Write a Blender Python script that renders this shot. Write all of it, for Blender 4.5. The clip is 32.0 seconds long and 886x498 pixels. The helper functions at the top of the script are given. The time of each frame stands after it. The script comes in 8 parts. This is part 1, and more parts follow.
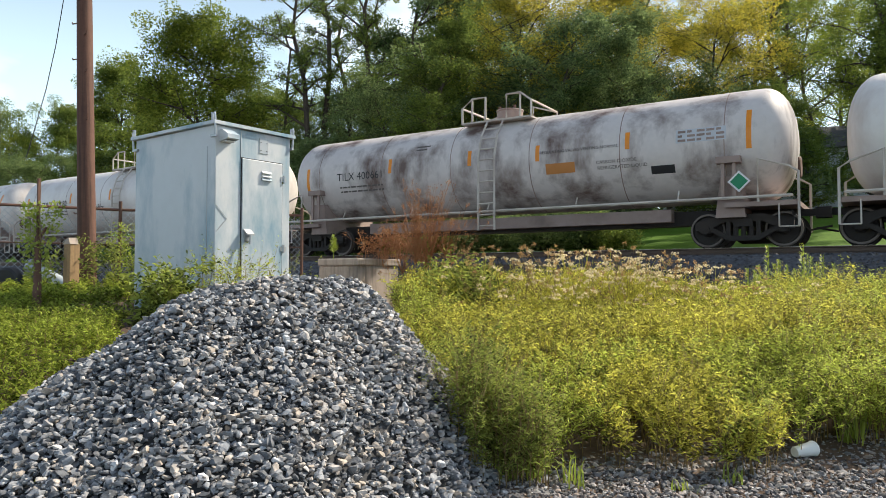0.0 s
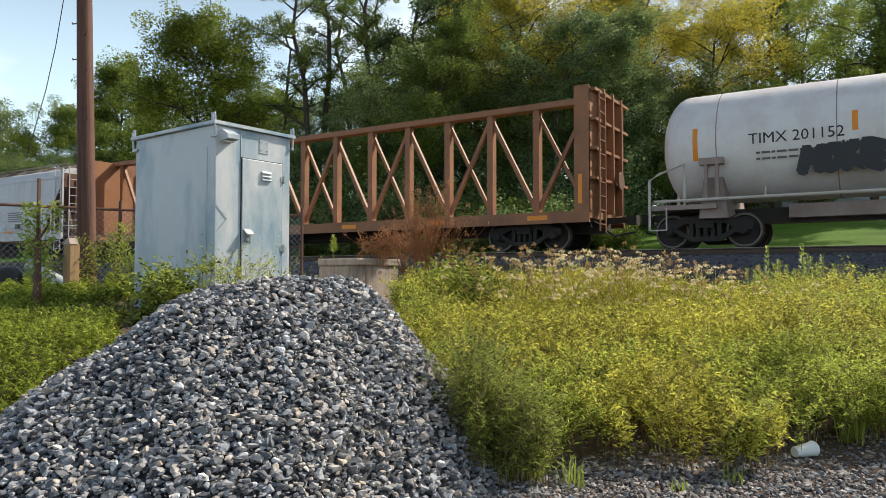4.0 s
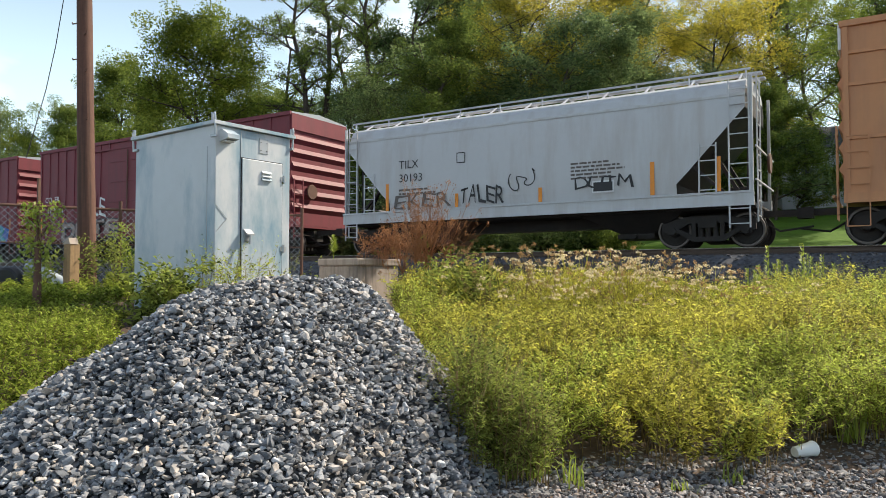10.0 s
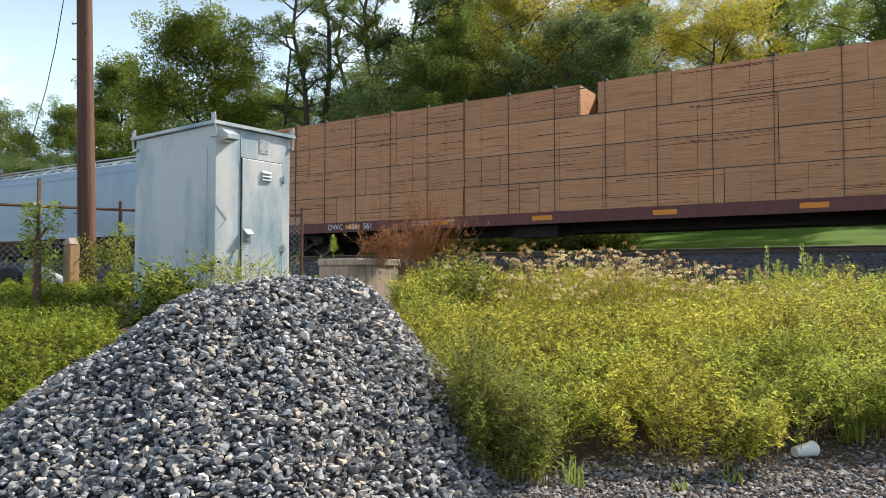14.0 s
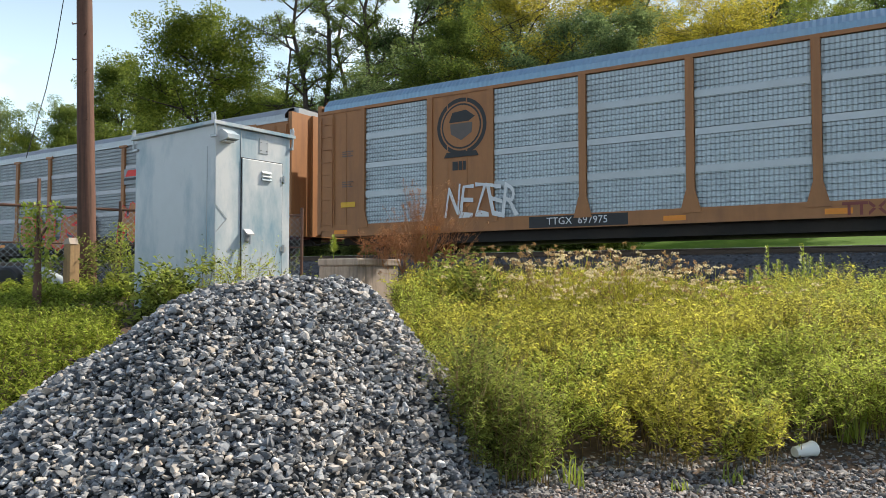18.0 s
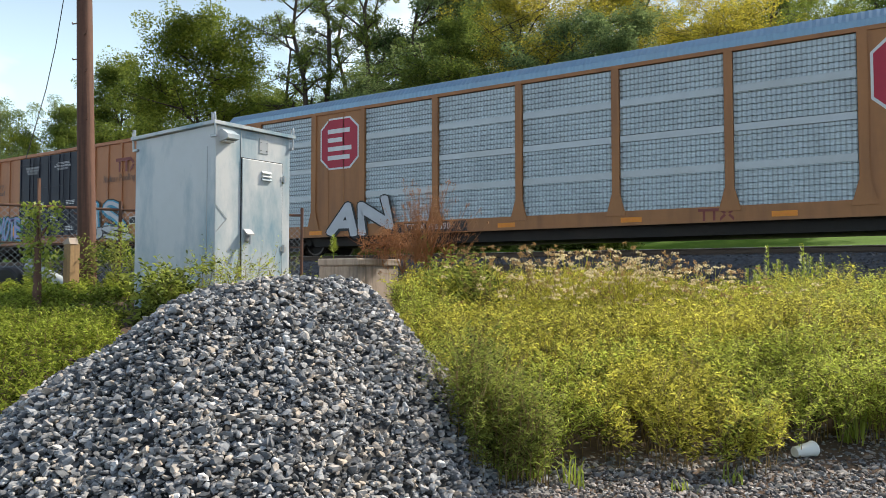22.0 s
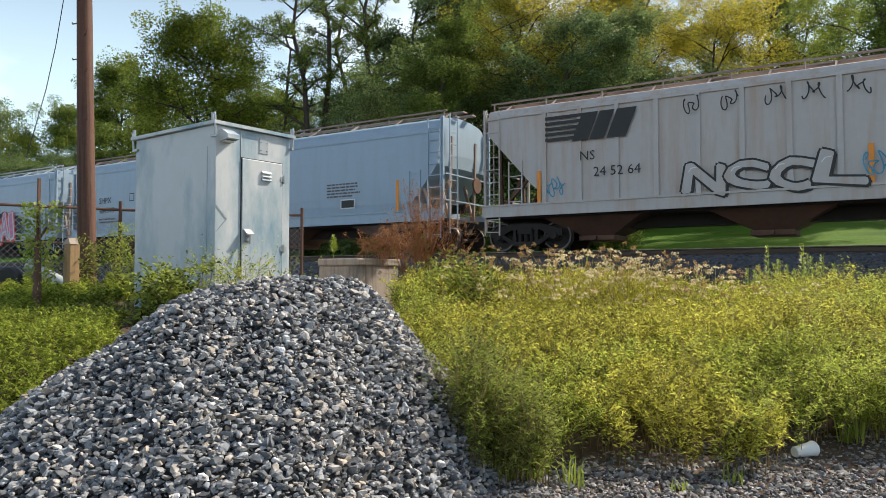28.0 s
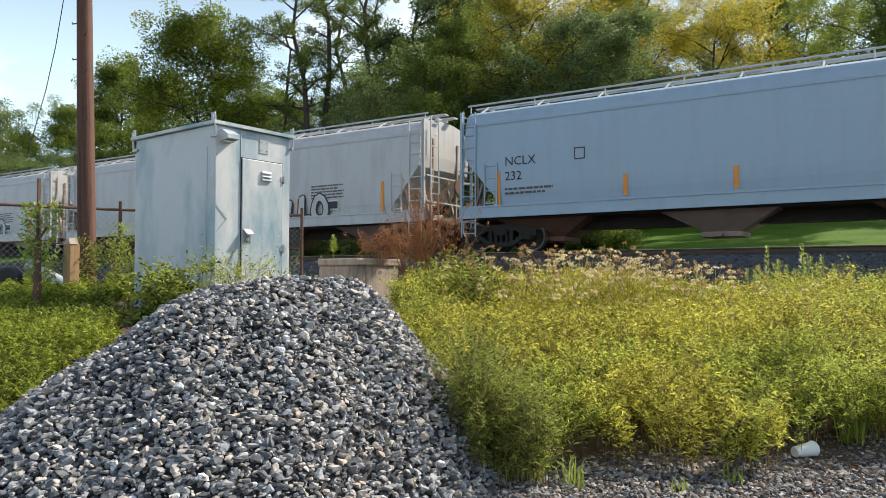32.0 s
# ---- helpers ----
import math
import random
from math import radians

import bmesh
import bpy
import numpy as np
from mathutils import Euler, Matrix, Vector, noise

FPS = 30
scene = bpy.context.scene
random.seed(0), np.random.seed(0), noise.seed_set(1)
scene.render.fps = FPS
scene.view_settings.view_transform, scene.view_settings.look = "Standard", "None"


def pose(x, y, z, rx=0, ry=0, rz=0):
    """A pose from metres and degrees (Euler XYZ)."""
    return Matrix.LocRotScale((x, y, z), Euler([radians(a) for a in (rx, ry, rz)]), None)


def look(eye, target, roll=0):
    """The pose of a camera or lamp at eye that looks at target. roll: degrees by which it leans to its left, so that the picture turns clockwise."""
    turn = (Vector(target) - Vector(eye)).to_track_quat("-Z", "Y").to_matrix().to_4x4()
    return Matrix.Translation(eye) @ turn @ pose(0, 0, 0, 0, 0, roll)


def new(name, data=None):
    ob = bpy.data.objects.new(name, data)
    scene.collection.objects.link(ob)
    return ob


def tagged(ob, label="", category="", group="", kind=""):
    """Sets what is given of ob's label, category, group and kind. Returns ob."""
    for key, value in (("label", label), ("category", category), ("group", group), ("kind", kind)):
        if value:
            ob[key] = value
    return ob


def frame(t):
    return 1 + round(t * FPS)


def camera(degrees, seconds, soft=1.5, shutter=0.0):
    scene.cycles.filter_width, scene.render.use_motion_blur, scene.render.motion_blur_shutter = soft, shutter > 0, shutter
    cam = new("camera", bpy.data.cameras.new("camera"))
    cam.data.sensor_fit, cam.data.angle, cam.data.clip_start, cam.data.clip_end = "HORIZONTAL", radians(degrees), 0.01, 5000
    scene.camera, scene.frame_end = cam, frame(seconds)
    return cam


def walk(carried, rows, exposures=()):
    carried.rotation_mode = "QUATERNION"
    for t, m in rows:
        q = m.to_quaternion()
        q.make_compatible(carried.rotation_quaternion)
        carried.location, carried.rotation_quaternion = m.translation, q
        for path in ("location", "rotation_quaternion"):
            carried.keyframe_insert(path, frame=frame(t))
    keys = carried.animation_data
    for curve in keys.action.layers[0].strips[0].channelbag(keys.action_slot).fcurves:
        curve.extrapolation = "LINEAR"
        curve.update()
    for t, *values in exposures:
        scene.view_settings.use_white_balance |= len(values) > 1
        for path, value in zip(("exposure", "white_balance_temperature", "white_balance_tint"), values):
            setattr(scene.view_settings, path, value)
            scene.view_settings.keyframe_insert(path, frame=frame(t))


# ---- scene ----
# camera: stands still beside the line
EYE = 1.35
cam = camera(63.4, 32.0, soft=0.45)
TURN, TILT = radians(31.93), math.tan(radians(2.21))
POSE = look((0, 0, EYE), (-math.sin(TURN), math.cos(TURN), EYE + TILT))
# the clip's own exposure drifts a little as pale and dark cars go by
walk(cam, [(0.0, POSE), (32.0, POSE)], exposures=[(0.0, 0.49), (1.0, 0.45), (2.0, 0.41), (3.0, 0.25), (5.0, 0.39), (7.0, 0.47), (22.0, 0.45), (23.0, 0.35), (24.0, 0.25), (25.0, 0.19), (28.0, 0.35), (32.0, 0.45)])

# track: runs along x; the train goes towards +x
TRACK_Y, RAIL_Z, SPEED = 19.74, EYE + 0.72, 20.39
NEAR_Y = -1.5

# ---- light ----
SUN_EL, SUN_DIR = radians(42), Vector((0.48, 0.877, 0)).normalized()
world = bpy.data.worlds.new("sky")
scene.world = world
world.use_nodes = True
wn, wl = world.node_tree.nodes, world.node_tree.links
sky = wn.new("ShaderNodeTexSky")
sky.sky_type, sky.sun_disc = "NISHITA", False
sky.sun_elevation, sky.sun_rotation = SUN_EL, math.atan2(SUN_DIR.x, SUN_DIR.y)
sky.air_density, sky.dust_density, sky.ozone_density = 1.0, 1.6, 1.2
wtc = wn.new("ShaderNodeTexCoord")
wmap = wn.new("ShaderNodeMapping")
wmap.inputs["Scale"].default_value = (1, 1, 2.6)
wl.new(wtc.outputs["Generated"], wmap.inputs["Vector"])
wnoise = wn.new("ShaderNodeTexNoise")
wnoise.inputs["Scale"].default_value, wnoise.inputs["Detail"].default_value = 2.6, 7
wl.new(wmap.outputs["Vector"], wnoise.inputs["Vector"])
wramp = wn.new("ShaderNodeValToRGB")
wramp.color_ramp.elements[0].position, wramp.color_ramp.elements[1].position = 0.55, 0.74
wl.new(wnoise.outputs["Fac"], wramp.inputs["Fac"])
wmix = wn.new("ShaderNodeMix")
wmix.data_type = "RGBA"
wmix.inputs["B"].default_value = (12.5, 12.8, 13.0, 1)
wl.new(wramp.outputs["Color"], wmix.inputs["Factor"])
wl.new(sky.outputs["Color"], wmix.inputs["A"])
# pale summer haze towards the horizon, all the way round
wsep = wn.new("ShaderNodeSeparateXYZ")
wl.new(wtc.outputs["Generated"], wsep.inputs["Vector"])
whaze = wn.new("ShaderNodeMapRange")
whaze.interpolation_type = "SMOOTHSTEP"
for key, value in (("From Min", 0.02), ("From Max", 0.58), ("To Min", 0.92), ("To Max", 0.0)):
    whaze.inputs[key].default_value = value
wl.new(wsep.outputs["Z"], whaze.inputs["Value"])
wmix2 = wn.new("ShaderNodeMix")
wmix2.data_type = "RGBA"
wmix2.inputs["B"].default_value = (9.4, 12.2, 13.8, 1)
wl.new(whaze.outputs["Result"], wmix2.inputs["Factor"])
wl.new(wmix.outputs["Result"], wmix2.inputs["A"])
wl.new(wmix2.outputs["Result"], wn["Background"].inputs["Color"])
wn["Background"].inputs["Strength"].default_value = 0.092
sun = new("sun", bpy.data.lights.new("sun", "SUN"))
sun.data.energy, sun.data.angle, sun.data.color = 5.0, radians(0.6), (1.0, 0.9, 0.74)
SUN_VEC = Vector((SUN_DIR.x * math.cos(SUN_EL), SUN_DIR.y * math.cos(SUN_EL), math.sin(SUN_EL)))
sun.matrix_world = look(SUN_VEC * 60, (0, 0, 0))


# ---- materials ----
def rgb(c, k=1.0):
    return (min(c[0] * k, 1), min(c[1] * k, 1), min(c[2] * k, 1), 1)


def paint(name, color, rough=0.6, metal=0.0, grain=6.0, var=0.18, dirt=None, dirt_amount=0.35, dirt_scale=(0.5, 0.5, 0.5),
          bump=0.15, bump_scale=40.0, each=0.0, wave=None):
    """A worn surface: fine grain, larger stains (dirt) and relief, in the object's own metres."""
    m = bpy.data.materials.new(name)
    m.use_nodes = True
    n, l = m.node_tree.nodes, m.node_tree.links
    b = n["Principled BSDF"]
    b.inputs["Roughness"].default_value, b.inputs["Metallic"].default_value = rough, metal
    tc = n.new("ShaderNodeTexCoord")
    info = n.new("ShaderNodeObjectInfo")
    shift = n.new("ShaderNodeVectorMath")
    shift.operation = "ADD"
    spread = n.new("ShaderNodeMath")
    spread.operation, spread.inputs[1].default_value = "MULTIPLY", 37.0
    l.new(info.outputs["Random"], spread.inputs[0])
    l.new(tc.outputs["Object"], shift.inputs[0])
    l.new(spread.outputs[0], shift.inputs[1])
    fine = n.new("ShaderNodeTexNoise")
    fine.inputs["Scale"].default_value, fine.inputs["Detail"].default_value = grain, 6
    l.new(shift.outputs[0], fine.inputs["Vector"])
    mix = n.new("ShaderNodeMix")
    mix.data_type = "RGBA"
    mix.inputs["A"].default_value, mix.inputs["B"].default_value = rgb(color, 1 - var), rgb(color, 1 + var)
    l.new(fine.outputs["Fac"], mix.inputs["Factor"])
    out = mix.outputs["Result"]
    if dirt:
        mp = n.new("ShaderNodeMapping")
        mp.inputs["Scale"].default_value = dirt_scale
        l.new(shift.outputs[0], mp.inputs["Vector"])
        big = n.new("ShaderNodeTexNoise")
        big.inputs["Scale"].default_value, big.inputs["Detail"].default_value = 1.6, 8
        big.inputs["Roughness"].default_value = 0.62
        l.new(mp.outputs["Vector"], big.inputs["Vector"])
        ramp = n.new("ShaderNodeValToRGB")
        ramp.color_ramp.elements[0].position, ramp.color_ramp.elements[1].position = 0.46, 0.78
        ramp.color_ramp.elements[1].color = (dirt_amount * 2, dirt_amount * 2, dirt_amount * 2, 1)
        l.new(big.outputs["Fac"], ramp.inputs["Fac"])
        mix2 = n.new("ShaderNodeMix")
        mix2.data_type = "RGBA"
        mix2.inputs["B"].default_value = rgb(dirt)
        l.new(ramp.outputs["Color"], mix2.inputs["Factor"])
        l.new(out, mix2.inputs["A"])
        out = mix2.outputs["Result"]
    if each:
        hsv = n.new("ShaderNodeHueSaturation")
        mr = n.new("ShaderNodeMapRange")
        mr.inputs["To Min"].default_value, mr.inputs["To Max"].default_value = 1 - each, 1 + each
        l.new(info.outputs["Random"], mr.inputs["Value"])
        l.new(mr.outputs["Result"], hsv.inputs["Value"])
        l.new(out, hsv.inputs["Color"])
        out = hsv.outputs["Color"]
    l.new(out, b.inputs["Base Color"])
    bn = n.new("ShaderNodeTexNoise")
    bn.inputs["Scale"].default_value, bn.inputs["Detail"].default_value = bump_scale, 4
    l.new(tc.outputs["Object"], bn.inputs["Vector"])
    bp = n.new("ShaderNodeBump")
    bp.inputs["Strength"].default_value, bp.inputs["Distance"].default_value = bump, 0.01
    l.new(bn.outputs["Fac"], bp.inputs["Height"])
    l.new(bp.outputs["Normal"], b.inputs["Normal"])
    return m


def leafy(name, low, high, glow=0.45, rough=0.55, differ=0.6):
    """Leaves and stalks: colour differs from leaf to leaf, and light shines through."""
    m = bpy.data.materials.new(name)
    m.use_nodes = True
    n, l = m.node_tree.nodes, m.node_tree.links
    b = n["Principled BSDF"]
    b.inputs["Roughness"].default_value = rough
    geo = n.new("ShaderNodeNewGeometry")
    tc = n.new("ShaderNodeTexCoord")
    big = n.new("ShaderNodeTexNoise")
    big.inputs["Scale"].default_value, big.inputs["Detail"].default_value = 0.9, 3
    l.new(tc.outputs["Object"], big.inputs["Vector"])
    add = n.new("ShaderNodeMath")
    add.operation = "MULTIPLY_ADD"
    add.inputs[1].default_value, add.inputs[2].default_value = differ, 0.25 - differ / 2
    l.new(geo.outputs["Random Per Island"], add.inputs[0])
    add2 = n.new("ShaderNodeMath")
    add2.operation = "MULTIPLY_ADD"
    add2.inputs[1].default_value = 0.55
    l.new(big.outputs["Fac"], add2.inputs[0])
    l.new(add.outputs[0], add2.inputs[2])
    mix = n.new("ShaderNodeMix")
    mix.data_type = "RGBA"
    mix.inputs["A"].default_value, mix.inputs["B"].default_value = rgb(low), rgb(high)
    l.new(add2.outputs[0], mix.inputs["Factor"])
    l.new(mix.outputs["Result"], b.inputs["Base Color"])
    tr = n.new("ShaderNodeBsdfTranslucent")
    l.new(mix.outputs["Result"], tr.inputs["Color"])
    sh = n.new("ShaderNodeMixShader")
    sh.inputs["Fac"].default_value = glow
    l.new(b.outputs[0], sh.inputs[1])
    l.new(tr.outputs[0], sh.inputs[2])
    l.new(sh.outputs[0], n["Material Output"].inputs["Surface"])
    return m


def stony(name, dark, light, warm, scale=14.0):
    """Broken stone: each stone its own grey, with veins."""
    m = paint(name, (0.3, 0.3, 0.3), rough=0.85, bump=0.5, bump_scale=60)
    n, l = m.node_tree.nodes, m.node_tree.links
    b = n["Principled BSDF"]
    geo = n.new("ShaderNodeNewGeometry")
    ramp = n.new("ShaderNodeValToRGB")
    ramp.color_ramp.elements[0].color, ramp.color_ramp.elements[1].color = rgb(dark), rgb(light)
    e = ramp.color_ramp.elements.new(0.9)
    e.color = rgb(warm)
    e = ramp.color_ramp.elements.new(0.6)
    e.color = rgb([(a + c) / 2 for a, c in zip(dark, light)])
    l.new(geo.outputs["Random Per Island"], ramp.inputs["Fac"])
    tc = n.new("ShaderNodeTexCoord")
    ns = n.new("ShaderNodeTexNoise")
    ns.inputs["Scale"].default_value, ns.inputs["Detail"].default_value = scale, 8
    l.new(tc.outputs["Object"], ns.inputs["Vector"])
    mr = n.new("ShaderNodeMapRange")
    mr.inputs["From Min"].default_value, mr.inputs["From Max"].default_value = 0.3, 0.7
    mr.inputs["To Min"].default_value, mr.inputs["To Max"].default_value = 0.6, 1.4
    l.new(ns.outputs["Fac"], mr.inputs["Value"])
    hsv = n.new("ShaderNodeHueSaturation")
    l.new(mr.outputs["Result"], hsv.inputs["Value"])
    l.new(ramp.outputs["Color"], hsv.inputs["Color"])
    l.new(hsv.outputs["Color"], b.inputs["Base Color"])
    return m


GRIME = (0.10, 0.075, 0.06)
STREAK = (1.6, 1.6, 0.22)
M = {
    "white": paint("white_tank_paint", (0.74, 0.70, 0.67), 0.45, dirt=(0.38, 0.28, 0.22), dirt_amount=0.3, dirt_scale=(0.5, 0.8, 0.25), var=0.06, bump=0.03),
    "sooty": paint("sooty_white_paint", (0.64, 0.58, 0.55), 0.5, dirt=(0.13, 0.08, 0.065), dirt_amount=0.75, dirt_scale=(0.55, 0.9, 0.22), var=0.10, bump=0.03),
    "grey": paint("light_grey_car_paint", (0.34, 0.44, 0.54), 0.45, dirt=(0.27, 0.32, 0.37), dirt_amount=0.2, dirt_scale=STREAK, var=0.04, bump=0.02),
    "palegrey": paint("pale_grey_car_paint", (0.54, 0.54, 0.545), 0.5, dirt=(0.36, 0.30, 0.26), dirt_amount=0.25, dirt_scale=STREAK, var=0.04, bump=0.02),
    "nsgrey": paint("streaked_grey_paint", (0.50, 0.47, 0.46), 0.55, dirt=(0.42, 0.27, 0.17), dirt_amount=0.4, dirt_scale=(2.2, 2.2, 0.2), var=0.07, bump=0.03),
    "cream": paint("chalky_cream_trim", (0.55, 0.49, 0.43), 0.55, dirt=(0.22, 0.13, 0.09), dirt_amount=0.3, var=0.12, bump=0.05),
    "black": paint("black_tank_paint", (0.026, 0.028, 0.038), 0.42, dirt=(0.11, 0.085, 0.075), dirt_amount=0.4, var=0.2, bump=0.03),
    "yellow": paint("faded_yellow_paint", (0.56, 0.25, 0.11), 0.6, dirt=(0.36, 0.17, 0.095), dirt_amount=0.28, dirt_scale=STREAK, var=0.06, bump=0.03),
    "amber": paint("brownish_yellow_paint", (0.46, 0.195, 0.085), 0.6, dirt=(0.30, 0.135, 0.07), dirt_amount=0.3, dirt_scale=STREAK, var=0.07, bump=0.03),
    "rack": paint("rack_brown_yellow_paint", (0.38, 0.165, 0.06), 0.6, dirt=(0.2, 0.09, 0.045), dirt_amount=0.35, dirt_scale=STREAK, var=0.1, bump=0.04),
    "oxide": paint("oxide_red_paint", (0.185, 0.025, 0.036), 0.62, dirt=(0.11, 0.026, 0.032), dirt_amount=0.35, dirt_scale=STREAK, var=0.08, bump=0.03),
    "brown": paint("dark_oxide_paint", (0.12, 0.028, 0.026), 0.7, dirt=(0.045, 0.02, 0.018), dirt_amount=0.4, dirt_scale=STREAK, var=0.15, bump=0.04),
    "bulkhead": paint("rust_brown_paint", (0.16, 0.045, 0.04), 0.6, dirt=(0.07, 0.03, 0.025), dirt_amount=0.4, dirt_scale=STREAK, var=0.15, bump=0.05),
    "truss": paint("truss_brown_paint", (0.30, 0.13, 0.055), 0.6, dirt=(0.12, 0.05, 0.03), dirt_amount=0.4, var=0.12, bump=0.04),
    "navy": paint("dark_blue_paint", (0.011, 0.014, 0.028), 0.6, dirt=(0.035, 0.032, 0.034), dirt_amount=0.3, dirt_scale=STREAK, var=0.1, bump=0.03),
    "steel": paint("galvanised_steel", (0.42, 0.44, 0.46), 0.42, 0.55, dirt=(0.30, 0.28, 0.25), dirt_amount=0.2, var=0.08, bump=0.03),
    "rail": paint("rail_steel", (0.09, 0.06, 0.045), 0.6, 0.4, var=0.2, bump=0.1),
    "railtop": paint("worn_rail_head", (0.45, 0.42, 0.4), 0.3, 0.9, var=0.1, bump=0.02),
    "tyre": paint("worn_wheel_tread", (0.12, 0.10, 0.09), 0.5, 0.6, var=0.1, bump=0.02),
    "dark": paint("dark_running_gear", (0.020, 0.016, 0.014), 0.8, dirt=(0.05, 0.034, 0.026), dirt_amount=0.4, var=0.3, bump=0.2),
    "rust": paint("rusty_steel", (0.15, 0.075, 0.05), 0.8, dirt=(0.06, 0.04, 0.03), dirt_amount=0.4, var=0.25, bump=0.2),
    "pink": paint("dusty_pale_steel", (0.32, 0.235, 0.205), 0.65, dirt=(0.11, 0.07, 0.055), dirt_amount=0.4, var=0.15, bump=0.06),
    "orange": paint("orange_reflector", (0.80, 0.26, 0.01), 0.4, var=0.12, grain=12, bump=0.0),
    "ylabel": paint("yellow_label", (0.75, 0.42, 0.02), 0.5, var=0.06, bump=0.0),
    "ink": paint("black_lettering", (0.02, 0.02, 0.022), 0.55, var=0.2, bump=0.0),
    "fadedink": paint("faded_black_lettering", (0.12, 0.10, 0.09), 0.6, var=0.2, bump=0.0),
    "chalk": paint("white_lettering", (0.72, 0.72, 0.72), 0.6, var=0.1, bump=0.0),
    "maroon": paint("faded_maroon", (0.22, 0.055, 0.045), 0.6, var=0.15, bump=0.0),
    "red": paint("red_paint", (0.80, 0.045, 0.035), 0.6, var=0.12, bump=0.0),
    "crimson": paint("crimson_sign_paint", (0.42, 0.012, 0.04), 0.5, var=0.1, bump=0.0),
    "blue": paint("blue_paint", (0.02, 0.09, 0.38), 0.5, var=0.15, bump=0.0),
    "skyblue": paint("sky_blue_spray", (0.05, 0.30, 0.46), 0.55, var=0.25, grain=3, bump=0.0),
    "pinkspray": paint("pink_spray", (0.55, 0.16, 0.33), 0.55, var=0.2, grain=3, bump=0.0),
    "lilac": paint("lilac_spray", (0.30, 0.28, 0.55), 0.55, var=0.25, grain=3, bump=0.0),
    "green": paint("green_spray", (0.01, 0.22, 0.10), 0.55, var=0.25, grain=3, bump=0.0),
    "tag": paint("orange_brown_spray", (0.50, 0.20, 0.05), 0.55, var=0.2, grain=3, bump=0.0),
    "silver": paint("silver_spray", (0.52, 0.53, 0.56), 0.5, var=0.15, grain=3, bump=0.0),
    "panelsilver": None, "paneldark": None,
    "deepbrown": paint("dark_stencil_brown", (0.055, 0.014, 0.014), 0.75, var=0.3, grain=3, bump=0.0),
    "gravel": stony("broken_limestone", (0.05, 0.057, 0.068), (0.64, 0.65, 0.67), (0.40, 0.34, 0.28)),
    "yardstone": stony("yard_stone", (0.035, 0.033, 0.033), (0.52, 0.51, 0.51), (0.28, 0.225, 0.19)),
    # near-black, standing for the shade in the gaps between heap stones
    "core": paint("heap_core_gap_shade", (0.05, 0.05, 0.052), 0.95, var=0.3, bump=0.6),
    "ballast": stony("track_ballast", (0.03, 0.032, 0.038), (0.14, 0.14, 0.155), (0.09, 0.075, 0.065)),
    "soil": paint("dark_soil", (0.095, 0.068, 0.052), 0.95, dirt=(0.18, 0.135, 0.10), dirt_amount=0.4, grain=20, var=0.35, bump=0.8, bump_scale=25),
    "lawn": paint("mown_lawn", (0.072, 0.145, 0.010), 0.9, dirt=(0.035, 0.08, 0.007), dirt_amount=0.5, dirt_scale=(0.25, 0.5, 0.5), grain=9, var=0.45, bump=0.9, bump_scale=22),
    "concrete": paint("stained_concrete", (0.40, 0.33, 0.28), 0.85, dirt=(0.09, 0.08, 0.07), dirt_amount=0.6, dirt_scale=(4, 4, 0.4), grain=18, var=0.15, bump=0.3, bump_scale=70),
    "cabinet": paint("weathered_grey_white_enamel", (0.56, 0.58, 0.60), 0.45, dirt=(0.19, 0.31, 0.39), dirt_amount=0.75, dirt_scale=(0.9, 0.9, 0.35), var=0.06, bump=0.03),
    "pole": paint("creosoted_pole_wood", (0.13, 0.062, 0.042), 0.85, dirt=(0.04, 0.022, 0.017), dirt_amount=0.5, dirt_scale=(14, 14, 0.5), grain=14, var=0.25, bump=0.5, bump_scale=30),
    "timber": paint("weathered_cut_timber", (0.34, 0.22, 0.11), 0.85, dirt=(0.15, 0.10, 0.06), dirt_amount=0.3, dirt_scale=(9, 9, 0.6), grain=20, var=0.25, bump=0.4),
    "tie": paint("tie_wood", (0.07, 0.05, 0.04), 0.9, var=0.3, bump=0.5),
    "lumber": paint("sawn_lumber_ends", (0.58, 0.29, 0.145), 0.8, dirt=(0.22, 0.09, 0.04), dirt_amount=0.45, dirt_scale=(0.7, 1, 26.0), grain=5, var=0.12, bump=0.25, bump_scale=30, each=0.1),
    "wrap": paint("white_lumber_wrap", (0.60, 0.69, 0.76), 0.4, dirt=(0.42, 0.50, 0.58), dirt_amount=0.3, dirt_scale=(1.2, 1, 3.0), grain=3, var=0.07, bump=0.9, bump_scale=5),
    "wrapgreen": paint("dark_green_print", (0.012, 0.10, 0.07), 0.5, var=0.1, bump=0.0),
    "strap": paint("dark_strap", (0.05, 0.05, 0.05), 0.5, var=0.2, bump=0.0),
    "cup": paint("white_foam_cup", (0.8, 0.8, 0.78), 0.6, var=0.04, bump=0.05),
    "bark": paint("grey_brown_bark", (0.07, 0.055, 0.042), 0.95, grain=4, var=0.3, bump=0.8, bump_scale=12),
    "house": paint("pale_house_siding", (0.45, 0.47, 0.5), 0.7, var=0.06, bump=0.1),
    "roof": paint("grey_shingle_roof", (0.10, 0.10, 0.11), 0.9, grain=8, var=0.25, bump=0.4),
    "glass": paint("dark_window_glass", (0.03, 0.035, 0.04), 0.1, var=0.1, bump=0.0),
    "vinyl": paint("white_window_frame", (0.7, 0.7, 0.7), 0.5, var=0.05, bump=0.0),
    "weed": leafy("weed_leaves", (0.06, 0.07, 0.010), (0.88, 0.84, 0.15), 0.55, 0.6, 0.95),
